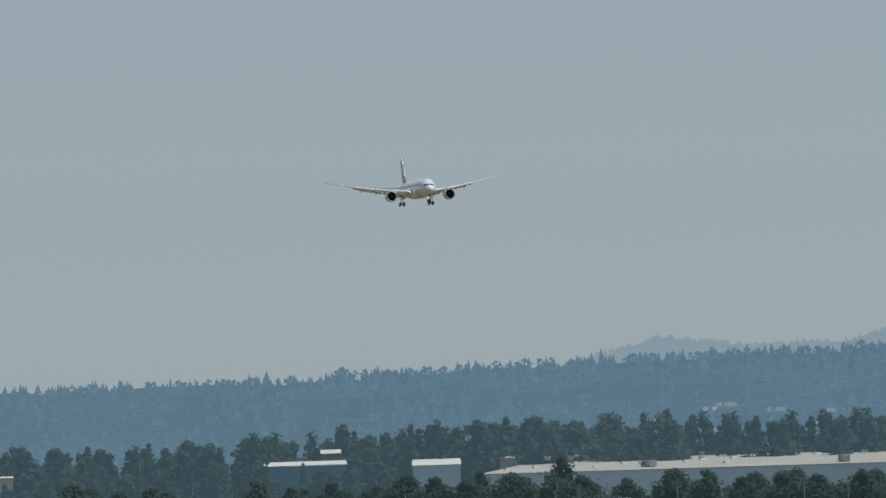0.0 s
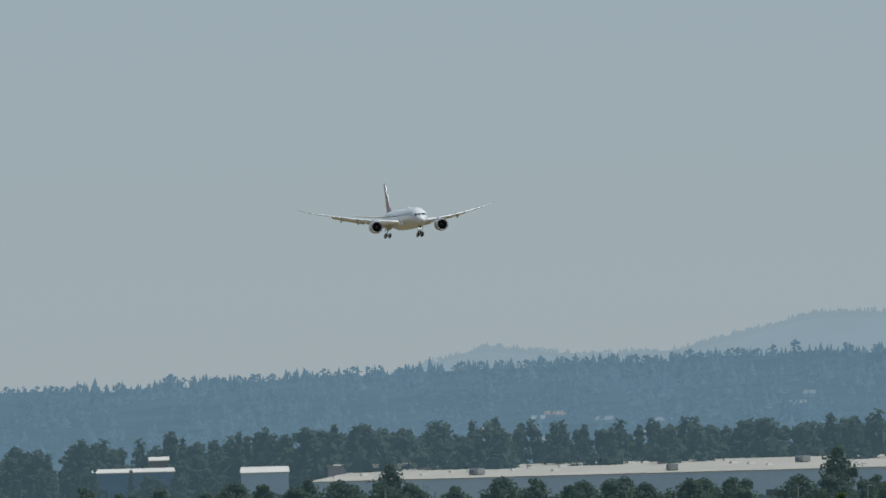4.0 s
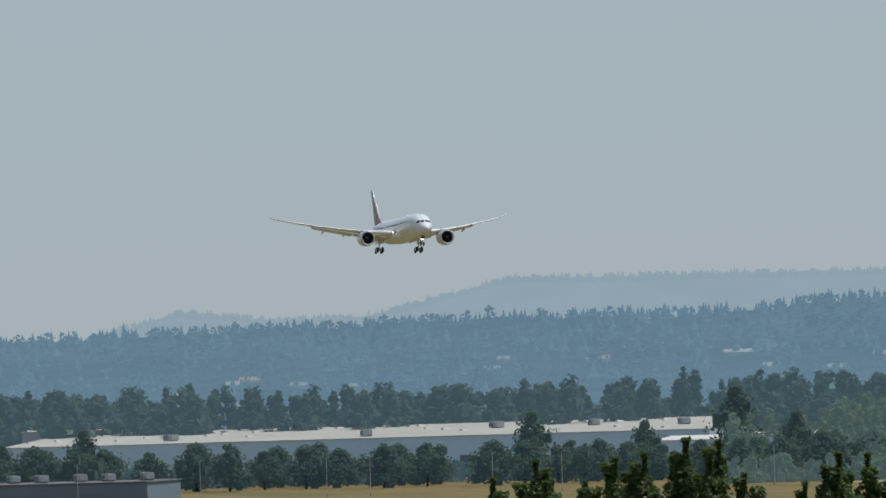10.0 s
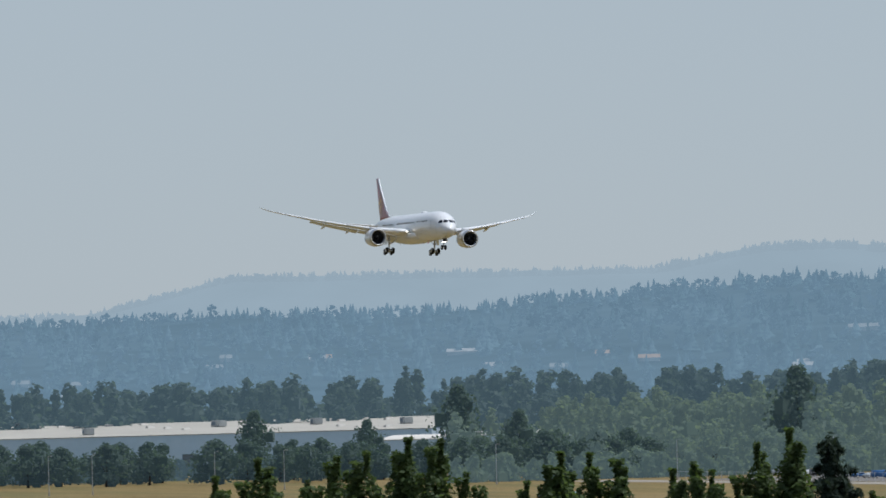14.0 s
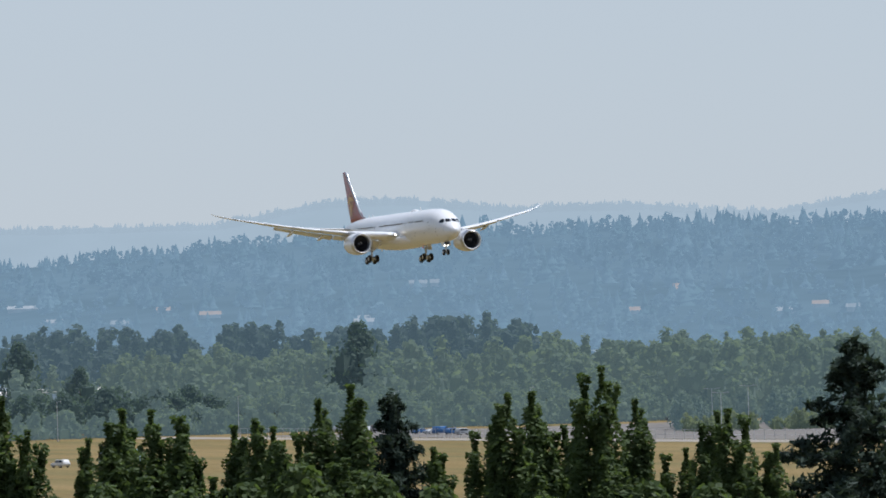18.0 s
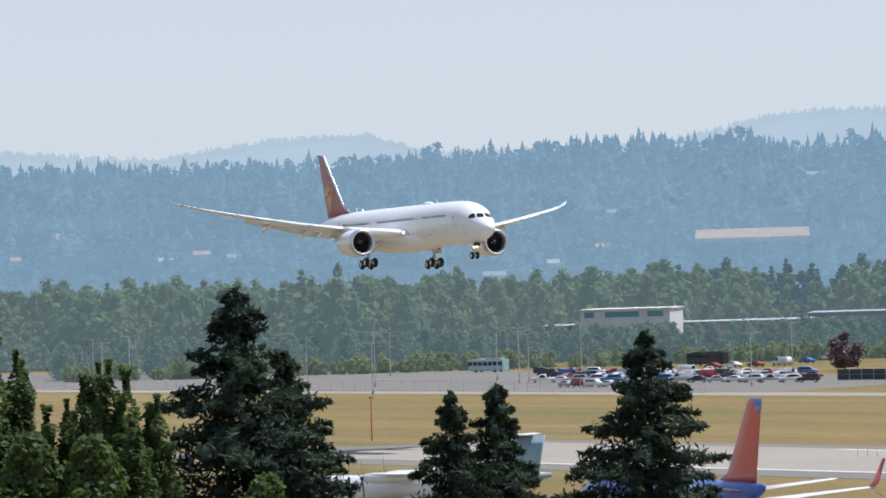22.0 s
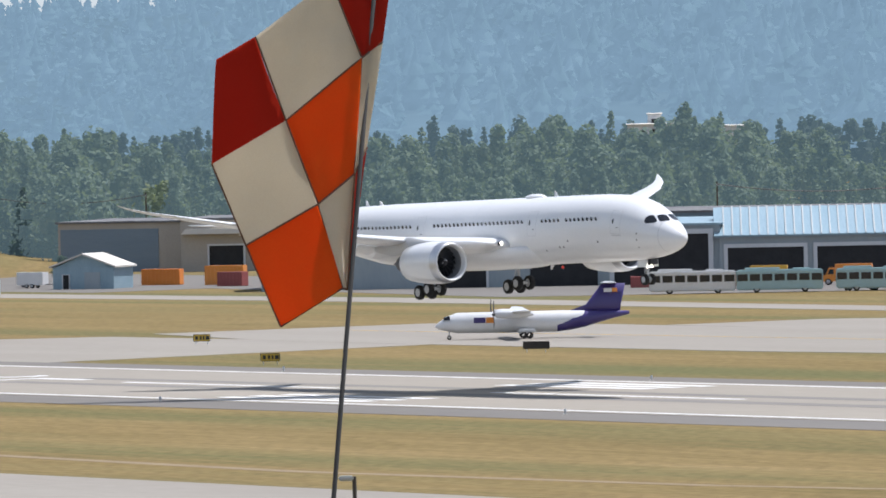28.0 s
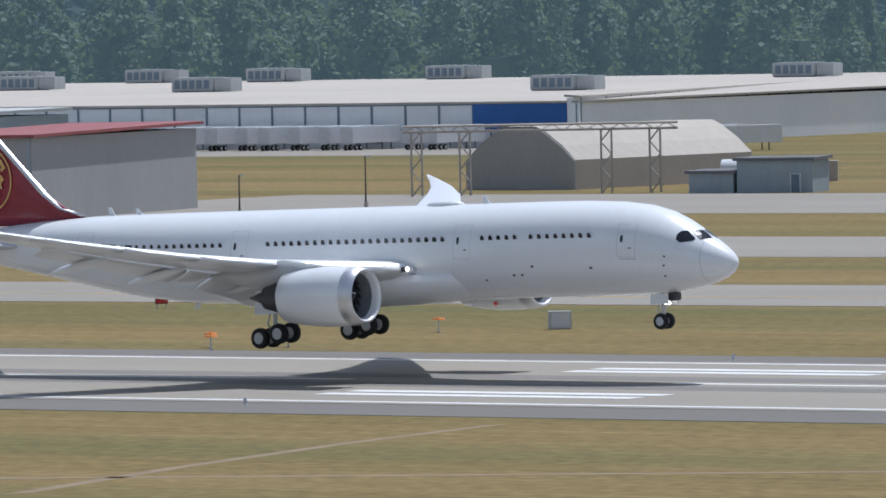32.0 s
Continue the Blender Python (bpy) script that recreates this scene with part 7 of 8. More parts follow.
def narrow_body():
    """The orange, red and blue jet waiting on the near taxiway: nose at the origin."""
    jet = thing("jet_airliner", pose(-633.0, 272.6, 0, 0, 0, 180), "blue twin jet with an orange and red tail on the taxiway", "airplane")
    z0 = 3.65
    body = part("fuselage", round_body([(0, 0.06, 0.06, z0 - 0.6), (0.6, 0.7, 0.7, z0 - 0.45), (1.8, 1.25, 1.3, z0 - 0.2), (4, 1.75, 1.85, z0), (7, 1.88, 1.98, z0), (26, 1.88, 1.98, z0), (31, 1.6, 1.6, z0 + 0.35), (35, 1.0, 1.05, z0 + 0.85), (38, 0.4, 0.45, z0 + 1.3), (38.6, 0.15, 0.2, z0 + 1.45)]), P_SKY, jet, "bright blue fuselage", True)
    part("belly_panel", round_body([(3, 1.5, 1.0, z0 - 0.95), (8, 1.7, 1.1, z0 - 0.92), (26, 1.7, 1.1, z0 - 0.92), (31, 1.3, 0.95, z0 - 0.35)]), P_CANYON, body, "orange-red belly", True)
    for s in (-1, 1):
        first = None
        for k in range(34):
            if first is None:
                bm = bmesh.new()
                box(bm, (0, 0, 0), (0.26, 0.05, 0.36), bevel=0.01)
                first = w = part("cabin_window", bm, M_GLASS, body)
            else:
                w = again(first, Matrix())
            w.matrix_local = pose(-(5.5 + 0.72 * k), s * 1.83, z0 + 0.45)
    wing_pair(jet, [(1.6, 13.2, 7.8, 2.6, 0.12), (5.5, 16.0, 5.0, 2.95, 0.11), (12, 19.5, 2.9, 3.7, 0.1), (17.1, 22.4, 1.6, 4.25, 0.09)], P_WHITE, "wing", "pale grey wing")
    for s in (-1, 1):
        part("winglet", loft([foil(22.4, 1.6, 4.25, s * 17.1, 0.09), foil(22.9, 1.4, 4.6, s * 17.45, 0.09), foil(23.9, 0.7, 6.7, s * 18.0, 0.09)]), P_CANYON, jet, "orange-red winglet", True)
        part("winglet_strake", loft([foil(22.7, 1.3, 4.25, s * 17.2, 0.09), foil(24.2, 0.3, 3.5, s * 17.6, 0.09)]), P_WHITE, jet, "", True)
        eng = part("engine", tube([(-11.6, 0.75), (-11.5, 0.9), (-12.2, 1.02), (-13.6, 1.0), (-15.2, 0.75)], 24, 0, s * 4.85, 1.75), P_SKY, jet, "blue engine", True)
        part("engine_face", tube([(-11.9, 0.02), (-11.95, 0.8)], 24, 0, s * 4.85, 1.75), M_DARKM, eng)
        part("tailplane", loft([foil(32.6, 3.6, z0 + 1.1, s * 0.6, 0.09), foil(36.6, 1.5, z0 + 1.9, s * 7.1, 0.08)]), P_WHITE, jet, "pale grey tailplane", True)
        part("flap_fairing", tube([(0, 0.05), (-0.9, 0.3), (-2.2, 0.05)], 10, caps=True), P_CANYON, jet, "", True).matrix_local = pose(-19.3, s * 6.2, 2.6)
        for y in (-0.25, 0.25):
            t = part("wheel", tube([(-0.18, 0.3), (-0.18, 0.5), (0, 0.56), (0.18, 0.5), (0.18, 0.3)], 16), M_TYRE, jet, "", True)
            t.matrix_local = pose(-19.8, s * 2.86 + y, 0.56, 0, 0, 90)
        bm = bmesh.new()
        rod(bm, (-19.8, s * 2.86, 0.5), (-19.6, s * 2.86, 2.6), 0.12)
        part("gear_leg", bm, M_GREYP, jet)
    fin = part("fin", loft([fin_ring(28.6, 8.4, z0 + 1.5), fin_ring(31.2, 6.0, z0 + 2.6), fin_ring(35.6, 2.9, z0 + 8.6), fin_ring(36.0, 2.5, z0 + 8.85)]), P_CANYON, jet, "orange-red fin with a blue leading edge", True)
    part("fin_front", loft([[(x * 1 + 0.02, y * 1.04, z) for x, y, z in r] for r in (fin_ring(28.6, 2.6, z0 + 1.6), fin_ring(31.2, 2.0, z0 + 2.6), fin_ring(35.6, 1.25, z0 + 8.55))]), P_SKY, fin, "blue band", True)
    part("fin_stripe", loft([fin_ring(33.2, 1.2, z0 + 2.4), fin_ring(36.4, 0.6, z0 + 7.0)]), P_WARM, fin, "warm orange stripe", True)
    part("fin_tip", loft([fin_ring(35.45, 2.95, z0 + 7.9), fin_ring(35.98, 2.62, z0 + 8.9)]), P_SKY, fin, "blue fin tip", True)
    bm = bmesh.new()
    rod(bm, (-3.6, 0, 0.4), (-3.5, 0, 2.4), 0.1)
    part("nose_gear", bm, M_GREYP, jet)
    for y in (-0.2, 0.2):
        part("wheel", tube([(-0.1, 0.2), (-0.1, 0.32), (0, 0.35), (0.1, 0.32), (0.1, 0.2)], 14), M_TYRE, jet, "", True).matrix_local = pose(-3.6, y, 0.35, 0, 0, 90)


def turboprop(m, name, label, tail_mat, mark, high_scale=1.0):
    """A high-winged twin turboprop, nose at the origin, x forward."""
    pl = thing(name, m, label, "airplane")
    z0 = 2.25
    body = part("fuselage", round_body([(0, 0.06, 0.06, z0 - 0.45), (0.5, 0.55, 0.5, z0 - 0.35), (1.6, 1.05, 1.0, z0 - 0.1), (3.0, 1.38, 1.4, z0), (17.0, 1.43, 1.45, z0), (20.5, 1.1, 1.1, z0 + 0.3), (23.5, 0.6, 0.65, z0 + 0.7), (26.4, 0.12, 0.2, z0 + 1.0)]), P_WHITE, pl, "white fuselage", True)
    part("tail_cone", round_body([(16.6, 1.435, 0.7, z0 - 0.72), (18.6, 1.35, 1.15, z0 - 0.05), (20.5, 1.12, 1.13, z0 + 0.29), (23.5, 0.62, 0.67, z0 + 0.7), (26.5, 0.14, 0.22, z0 + 1.0)]), tail_mat, body, "coloured rear fuselage", True)
    if mark:
        for s in (-1, 1):
            for k, (mt, w, dx) in enumerate(mark):
                bm = bmesh.new()
                box(bm, (-dx, s * 1.415, z0 + 0.35), (w, 0.06, 0.75))
                part("mark", bm, mt, body, "plain coloured bar")
    part("flight_deck_window", loft([[(-1.15, y, z) for y, z in ((-0.86, z0 + 0.42), (0.86, z0 + 0.42), (0.62, z0 + 0.82), (-0.62, z0 + 0.82))], [(-2.0, y, z) for y, z in ((-1.22, z0 + 0.42), (1.22, z0 + 0.42), (0.88, z0 + 1.0), (-0.88, z0 + 1.0))]]), M_GLASS, body)
    wing_pair(pl, [(0.0, 10.2, 2.7, z0 + 1.5, 0.15), (5.0, 10.3, 2.6, z0 + 1.5, 0.15), (12.2, 11.0, 1.5, z0 + 1.75, 0.13)], P_WHITE, "wing", "straight white wing")
    for s in (-1, 1):
        eng = part("engine", tube([(-8.0, 0.25), (-8.2, 0.45), (-9.2, 0.58), (-11.5, 0.55), (-13.2, 0.2)], 18, 0, s * 4.05, z0 + 1.15, True), P_WHITE, pl, "white engine nacelle", True)
        part("spinner", tube([(-7.5, 0.02), (-7.75, 0.2), (-8.05, 0.27)], 14, 0, s * 4.05, z0 + 1.15, True), M_DARKM, eng, "", True)
        for k in range(6):
            a = k * math.pi / 3 + 0.3
            u, w = Vector((0, math.cos(a), math.sin(a))), Vector((0.3, -math.sin(a) * 0.9, math.cos(a) * 0.9))
            c = Vector((-7.85, s * 4.05, z0 + 1.15))
            q = [c + u * 0.25 - w * 0.1, c + u * 1.9 - w * 0.1, c + u * 1.95 + w * 0.1, c + u * 0.25 + w * 0.12]
            part("blade", ([tuple(p) for p in q] + [tuple(p + Vector((0.03, 0, 0))) for p in q], [(0, 1, 2, 3), (7, 6, 5, 4), (0, 4, 5, 1), (1, 5, 6, 2), (2, 6, 7, 3)]), M_DARKM, eng)
        bm = bmesh.new()
        box(bm, (-12.4, s * 1.5, z0 - 1.2), (2.6, 0.9, 0.7), bevel=0.25)
        part("gear_pod", bm, P_WHITE, pl)
        for x in (-12.0, -12.8):
            part("wheel", tube([(-0.15, 0.25), (-0.15, 0.42), (0, 0.47), (0.15, 0.42), (0.15, 0.25)], 16), M_TYRE, pl, "", True).matrix_local = pose(x, s * 2.05, 0.47, 0, 0, 90)
    fin = part("fin", loft([fin_ring(17.6, 7.6, z0 + 1.15), fin_ring(20.6, 4.8, z0 + 2.2), fin_ring(22.8, 3.2, z0 + 5.0)]), tail_mat, pl, "tall coloured fin", True)
    wing_pair(pl, [(0.0, 22.6, 2.2, z0 + 5.1, 0.1), (3.6, 23.2, 1.4, z0 + 5.15, 0.1)], P_WHITE, "tailplane", "white tailplane on the fin top")
    bm = bmesh.new()
    rod(bm, (-1.9, 0, 0.3), (-1.9, 0, 1.6), 0.08)
    part("nose_gear", bm, M_GREYP, pl)
    for y in (-0.16, 0.16):
        part("wheel", tube([(-0.08, 0.15), (-0.08, 0.27), (0, 0.3), (0.08, 0.27), (0.08, 0.15)], 12), M_TYRE, pl, "", True).matrix_local = pose(-1.9, y, 0.3, 0, 0, 90)
    if mark:
        for s in (-1, 1):
            bm = bmesh.new()
            box(bm, (-23.6, s * 0.2, z0 + 4.1), (1.1, 0.05, 0.55))
            part("mark", bm, P_WHITE, fin, "plain white bar")
            bm = bmesh.new()
            box(bm, (-24.55, s * 0.2, z0 + 4.1), (0.7, 0.05, 0.55))
            part("mark", bm, P_WARM, fin, "plain orange bar")
    return pl


cars_everywhere()
narrow_body()
turboprop(pose(-712.4, 497.1, 0.05, 0, 0, 237.4) @ Matrix.Scale(0.82, 4), "cargo_turboprop", "white and purple cargo turboprop taxiing with whirling propellers", P_PURPLE, ((P_PURPLE, 1.6, 6.0), (P_WARM, 1.1, 7.45)))
turboprop(pose(-739, 287, 0.04, 0, 0, 232), "regional_turboprop", "white regional turboprop with a pale blue tail behind the trees", M_ROOFB, None)


# ---- small things of the airfield
M_SIGNY = mottled("sign_yellow", [(0.44, 0.29, 0.03), (0.54, 0.37, 0.05)], scale=1.5, rough=0.5)
M_SIGNK = mottled("sign_black", [(0.014, 0.014, 0.015), (0.03, 0.03, 0.03)], scale=1.5, rough=0.5)
M_SIGNR = mottled("sign_red", [(0.42, 0.02, 0.02), (0.52, 0.035, 0.03)], scale=1.5, rough=0.5)
M_MAROON = mottled("faded_maroon_panel", [(0.20, 0.022, 0.025), (0.28, 0.035, 0.035)], scale=0.8, rough=0.6)
M_CLOTHO = mottled("orange_cloth", [(0.62, 0.10, 0.012), (0.78, 0.155, 0.02)], scale=1.2, fine=60, rough=0.85, spec=0.1, bump=0.15)
M_CLOTHW = mottled("soiled_white_cloth", [(0.50, 0.45, 0.36), (0.72, 0.68, 0.58)], scale=1.6, fine=60, rough=0.85, spec=0.1, bump=0.15)
# shaded copy of the orange cloth, the shade put into its colour
M_CLOTHSHADE = mottled("shaded_orange_cloth", [(0.34, 0.025, 0.012), (0.42, 0.035, 0.02)], scale=1.2, fine=60, rough=0.85, spec=0.1)


def thin_cloth(mat, tint):
    """Lets the sun show through a cloth."""
    nd, lk = mat.node_tree.nodes, mat.node_tree.links
    tr, mx = nd.new("ShaderNodeBsdfTranslucent"), nd.new("ShaderNodeMixShader")
    tr.inputs[0].default_value, mx.inputs[0].default_value = (*tint, 1), 0.5
    lk.new(nd["Principled BSDF"].outputs[0], mx.inputs[1]), lk.new(tr.outputs[0], mx.inputs[2]), lk.new(mx.outputs[0], nd["Material Output"].inputs[0])


thin_cloth(M_CLOTHO, (0.9, 0.17, 0.02)), thin_cloth(M_CLOTHW, (0.85, 0.78, 0.66)), thin_cloth(M_CLOTHSHADE, (0.5, 0.04, 0.02))
M_SEAM = mottled("dark_stitching", [(0.10, 0.05, 0.03), (0.16, 0.09, 0.06)], scale=3, rough=0.9)
M_AMBER = material("amber_lamp_glass", (0.8, 0.25, 0.03), 0.25)[0]
FACE = 52.0            # signs are turned towards the tripod by roughly this


def airfield_sign(x, y, w, h, face, ink, text, label, turn=FACE):
    root = thing("airfield_sign", pose(x, y, 0, 0, 0, turn), label, "sign", "airfield signs")
    bm = bmesh.new()
    box(bm, (0, 0, 0.35 + h / 2), (w, 0.28, h), bevel=0.03)
    case = part("case", bm, M_SIGNK, root)
    bm = bmesh.new()
    box(bm, (0, -0.15, 0.35 + h / 2), (w * 0.94, 0.03, h * 0.86))
    plate = part("face", bm, face, case)
    if text:
        words("lettering", text, h * 0.8, ink, plate, pose(0, -0.172, 0.35 + h / 2, 90))
    elif face is M_SIGNY:
        for x, wd in ((-0.3, 0.16), (-0.06, 0.12), (0.12, 0.1), (0.34, 0.2)):
            bm = bmesh.new()
            box(bm, (x * w, -0.168, 0.35 + h / 2), (wd * w, 0.012, h * 0.5))
            part("bar", bm, ink, plate)
    for s in (-0.35, 0.35):
        bm = bmesh.new()
        rod(bm, (s * w, 0, 0), (s * w, 0, 0.4), 0.05)
        part("post", bm, M_GALV, root)
    return root


airfield_sign(-649.5, 362, 2.0, 0.75, M_SIGNY, M_SIGNK, "←B6", "yellow taxiway sign with black letters in the grass")
airfield_sign(-507, 295, 2.1, 0.75, M_SIGNK, M_SIGNY, "", "back of a black airfield sign")
airfield_sign(-663, 475.5, 2.8, 0.8, M_SIGNK, M_SIGNY, "", "wide black back of an airfield sign")
airfield_sign(-610.5, 485, 1.7, 0.75, M_SIGNY, M_SIGNK, "", "small yellow airfield sign by the taxiway")
airfield_sign(-677, 560, 1.8, 0.8, M_SIGNY, M_SIGNK, "", "small yellow airfield sign by the taxiway")
airfield_sign(-658.5, 439, 2.0, 0.8, M_SIGNY, M_SIGNK, "", "yellow airfield sign beside the runway")
airfield_sign(-730, 477.5, 1.9, 0.8, M_SIGNY, M_SIGNK, "", "yellow airfield sign beside the runway exit")
airfield_sign(-348, 290, 1.65, 0.85, M_SIGNK, M_SIGNY, "B", "black taxiway sign with a yellow letter")
airfield_sign(-435.6, 444, 1.1, 1.1, M_SIGNK, M_LINE, "1", "black distance board with a white number")
airfield_sign(-369, 494, 1.0, 0.7, M_SIGNR, M_LINE, "", "red airfield sign beside the taxiway")
airfield_sign(-661, 317, 2.6, 0.85, M_SIGNR, M_LINE, "28L-10R", "red runway holding sign with white letters")
airfield_sign(-1005, 604, 1.6, 0.9, M_WALLW, M_SIGNK, "", "pale metal box beside the service road")


def edge_light(x, y, glass=None, tall=0.45, cap=0.0, stem=None):
    root = thing("runway_light", pose(x, y, 0), "small runway light on a short stem", "runway light", "runway lights")
    bm = bmesh.new()
    rod(bm, (0, 0, 0), (0, 0, tall), 0.05)
    rod(bm, (0, 0, 0), (0, 0, 0.06), 0.18)
    part("stem", bm, stem or M_ORANGE, root)
    if cap:
        bm = bmesh.new()
        rod(bm, (0, 0, tall), (0, 0, tall + 0.12), cap, cap * 0.85, 14)
        part("shade", bm, M_ORANGE, root, "flat orange shade")
    bm = bmesh.new()
    rod(bm, (0, 0, tall), (0, 0, tall + 0.22), 0.14, 0.08, 10)
    part("lens", bm, glass or M_AMBER, root)


for x in range(-700, 60, 61):
    for y in (LANE - 27, LANE + 27):
        edge_light(x, y, M_GALV, 0.25, 0.0, M_GALV)
for x, y in ((-320, 434), (-317, 439), (-322.6, 437.5), (-319.5, 461)):
    edge_light(x, y, None, 0.9, 0.5, M_GALV)
for k in range(16):
    edge_light(-743, 383 + k * 3.3, M_GALV, 0.4, 0.0, M_DARKM)
for k in range(3):
    root = thing("approach_lamp_box", pose(-304.26 + k * 1.2, 290.7 + k * 0.54, 0, 0, 0, 30), "grey approach lamp unit on short legs", "lamp unit", "approach lamp units")
    bm = bmesh.new()
    box(bm, (0, 0, 0.55), (0.7, 0.75, 0.3), bevel=0.05)
    part("housing", bm, M_UNIT, root)
    bm = bmesh.new()
    box(bm, (-0.36, 0, 0.55), (0.04, 0.6, 0.18))
    part("lens", bm, M_GLASS, root)
    for s in (-0.25, 0.25):
        bm = bmesh.new()
        rod(bm, (s, 0, 0), (s, 0, 0.45), 0.04)
        part("leg", bm, M_GALV, root)


def shelter():
    root = thing("equipment_shelter", pose(-402, 469.5, 0, 0, 0, 40), "red and white striped equipment shelter beside the runway", "shelter")
    for k in range(4):
        bm = bmesh.new()
        box(bm, (-1.5 + k, 0, 1.25), (1.0, 2.4, 2.5))
        part("stripe", bm, M_LINE if k % 2 else M_MAROON, root)
    bm = bmesh.new()
    box(bm, (0, 0, 2.58), (4.3, 2.7, 0.16), bevel=0.03)
    part("roof", bm, M_WALLW, root)
    bm = bmesh.new()
    box(bm, (0.5, -1.22, 1.0), (0.8, 0.06, 1.9))
    part("door", bm, M_UNIT, root)
    mast = thing("lattice_mast", pose(-405, 468, 0, 0, 0, 40), "red and white lattice mast beside the shelter", "mast")
    for k in range(5):
        bm = bmesh.new()
        w = 0.55 - 0.04 * k
        for i in range(3):
            a, b = i * 2.094, (i + 1) * 2.094
            rod(bm, (w * math.cos(a), w * math.sin(a), k * 2.2), (w * math.cos(a), w * math.sin(a), k * 2.2 + 2.2), 0.04, 0.04, 5)
            rod(bm, (w * math.cos(a), w * math.sin(a), k * 2.2), (w * math.cos(b), w * math.sin(b), k * 2.2 + 1.1), 0.025, 0.025, 4)
            rod(bm, (w * math.cos(b), w * math.sin(b), k * 2.2 + 1.1), (w * math.cos(a), w * math.sin(a), k * 2.2 + 2.2), 0.025, 0.025, 4)
        part("section", bm, M_LINE if k % 2 else M_BRICKR, mast)
    for x, y, s in ((-392, 469, (1.4, 0.8, 1.5)), (-313, 467, (1.6, 1.0, 1.3))):
        cab = thing("equipment_cabinet", pose(x, y, 0, 0, 0, 40), "grey metal equipment cabinet in the grass", "cabinet", "equipment cabinets")
        bm = bmesh.new()
        box(bm, (0, 0, s[2] / 2), s, bevel=0.04)
        body = part("body", bm, M_UNIT, cab)
        bm = bmesh.new()
        box(bm, (0.0, -s[1] / 2 - 0.02, s[2] / 2), (s[0] * 0.86, 0.04, s[2] * 0.84))
        part("door", bm, M_WALLW, body)
    sock = thing("windsock", pose(-374, 478, 0), "small red windsock on a pole", "windsock")
    bm = bmesh.new()
    rod(bm, (0, 0, 0), (0, 0, 3.0), 0.06)
    part("pole", bm, M_GALV, sock)
    part("sock", tube([(0, 0.34), (0.8, 0.28), (1.9, 0.16)], 14), M_SIGNR, sock, "", True).matrix_local = pose(0, 0, 2.85, 0, 22, 219)


shelter()


def banded_mast(p, height, label, mats, r=0.12, cap=True):
    root = thing("mast", Matrix.Translation(p), label, "mast")
    n = max(3, int(height / 1.6))
    for k in range(n):
        bm = bmesh.new()
        rod(bm, (0, 0, height * k / n), (0, 0, height * (k + 1) / n), r * (1 - 0.5 * k / n), r * (1 - 0.5 * (k + 1) / n))
        part("section", bm, mats[k % len(mats)], root)
    if cap:
        bm = bmesh.new()
        box(bm, (0, 0, height + 0.1), (0.6, 0.6, 0.2), bevel=0.05)
        part("cap", bm, mats[0], root)


banded_mast(Vector((-1052, 420, 0)), 6.2, "red mast in the dry grass", [M_BRICKR])
banded_mast(polar(-63.5, 1570), 19, "tall red and white banded mast", [M_BRICKR, M_LINE], 0.2)
banded_mast(Vector((-877, 725, 0)), 6.0, "yellow pole in the yard", [M_YELLOW])
for k in range(4):
    banded_mast(Vector((-862 + k * 1.7, 408 + 0.5 * k, 0)), 1.5, "thin yellow stake in the grass", [M_YELLOW], 0.05, False)


def lamp_post(p, height, arms, turn, label, flat=False):
    root = thing("street_lamp", Matrix.Translation(p) @ pose(0, 0, 0, 0, 0, turn), label, "street lamp", "street lamps")
    bm = bmesh.new()
    rod(bm, (0, 0, 0), (0, 0, 0.9), 0.24, 0.24, 10)
    part("footing", bm, M_TAN, root)
    bm = bmesh.new()
    rod(bm, (0, 0, 0.85), (0, 0, height), 0.11, 0.075)
    part("pole", bm, M_GALV if not flat else M_RUST, root)
    for s in arms:
        bm = bmesh.new()
        rod(bm, (0, 0, height - 0.12), (s * (0.2 if flat else 1.3), 0, height + (0.1 if not flat else -0.1)), 0.045)
        arm = part("arm", bm, M_GALV if not flat else M_RUST, root)
        bm = bmesh.new()
        box(bm, (s * (0.3 if flat else 1.6), 0, height + (0.1 if not flat else -0.06)), (0.55 if flat else 0.8, 0.4, 0.18), bevel=0.05)
        part("lamp_head", bm, M_UNIT, arm)


for x, y in ((-1646, 694), (-1464, 585), (-1560, 660), (-1740, 700), (-1840, 660), (-1950, 700), (-1700, 612), (-1400, 640)):
    lamp_post(Vector((x, y, 0)), 10.5, (-1, 1), 63, "grey double-armed lamp post in the car park")
for a in (-78.37, -78.05, -77.15, -76.64, -75.57, -75.08, -73.75, -79.3, -80.2, -81.3, -72.6, -71.6):
    lamp_post(polar(a, 2150), 11.0, (1,), 15, "grey lamp post along the avenue")
for x, y in ((-800, 660), (-855, 690), (-700, 690), (-980, 800), (-930, 900), (-850, 930)):
    lamp_post(Vector((x, y, 0)), 11.5, (-1, 1), 40, "grey double-armed lamp post in the yard")
for a, d, h in ((-67.30, 1740, 11), (-67.14, 1690, 12), (-66.68, 1750, 12.5), (-65.13, 1740, 11), (-69.3, 1760, 12), (-68.7, 1740, 11), (-68.2, 1700, 12), (-70.0, 1800, 12), (-62.6, 1580, 12)):
    lamp_post(polar(a, d), h, (-1, 1) if h > 11.5 else (1,), 64, "tall pale lamp post beside the airport road")
for a, d, h in ((-36.17, 880, 4.8), (-35.24, 905, 6.2)):
    lamp_post(polar(a, d), h, (1,), 40, "slim dark lamp post in the grass before the depot", True)
lamp_post(polar(-55.71, 280), 11.15, (-1,), 56, "tall dark lamp post with a flat head", True)


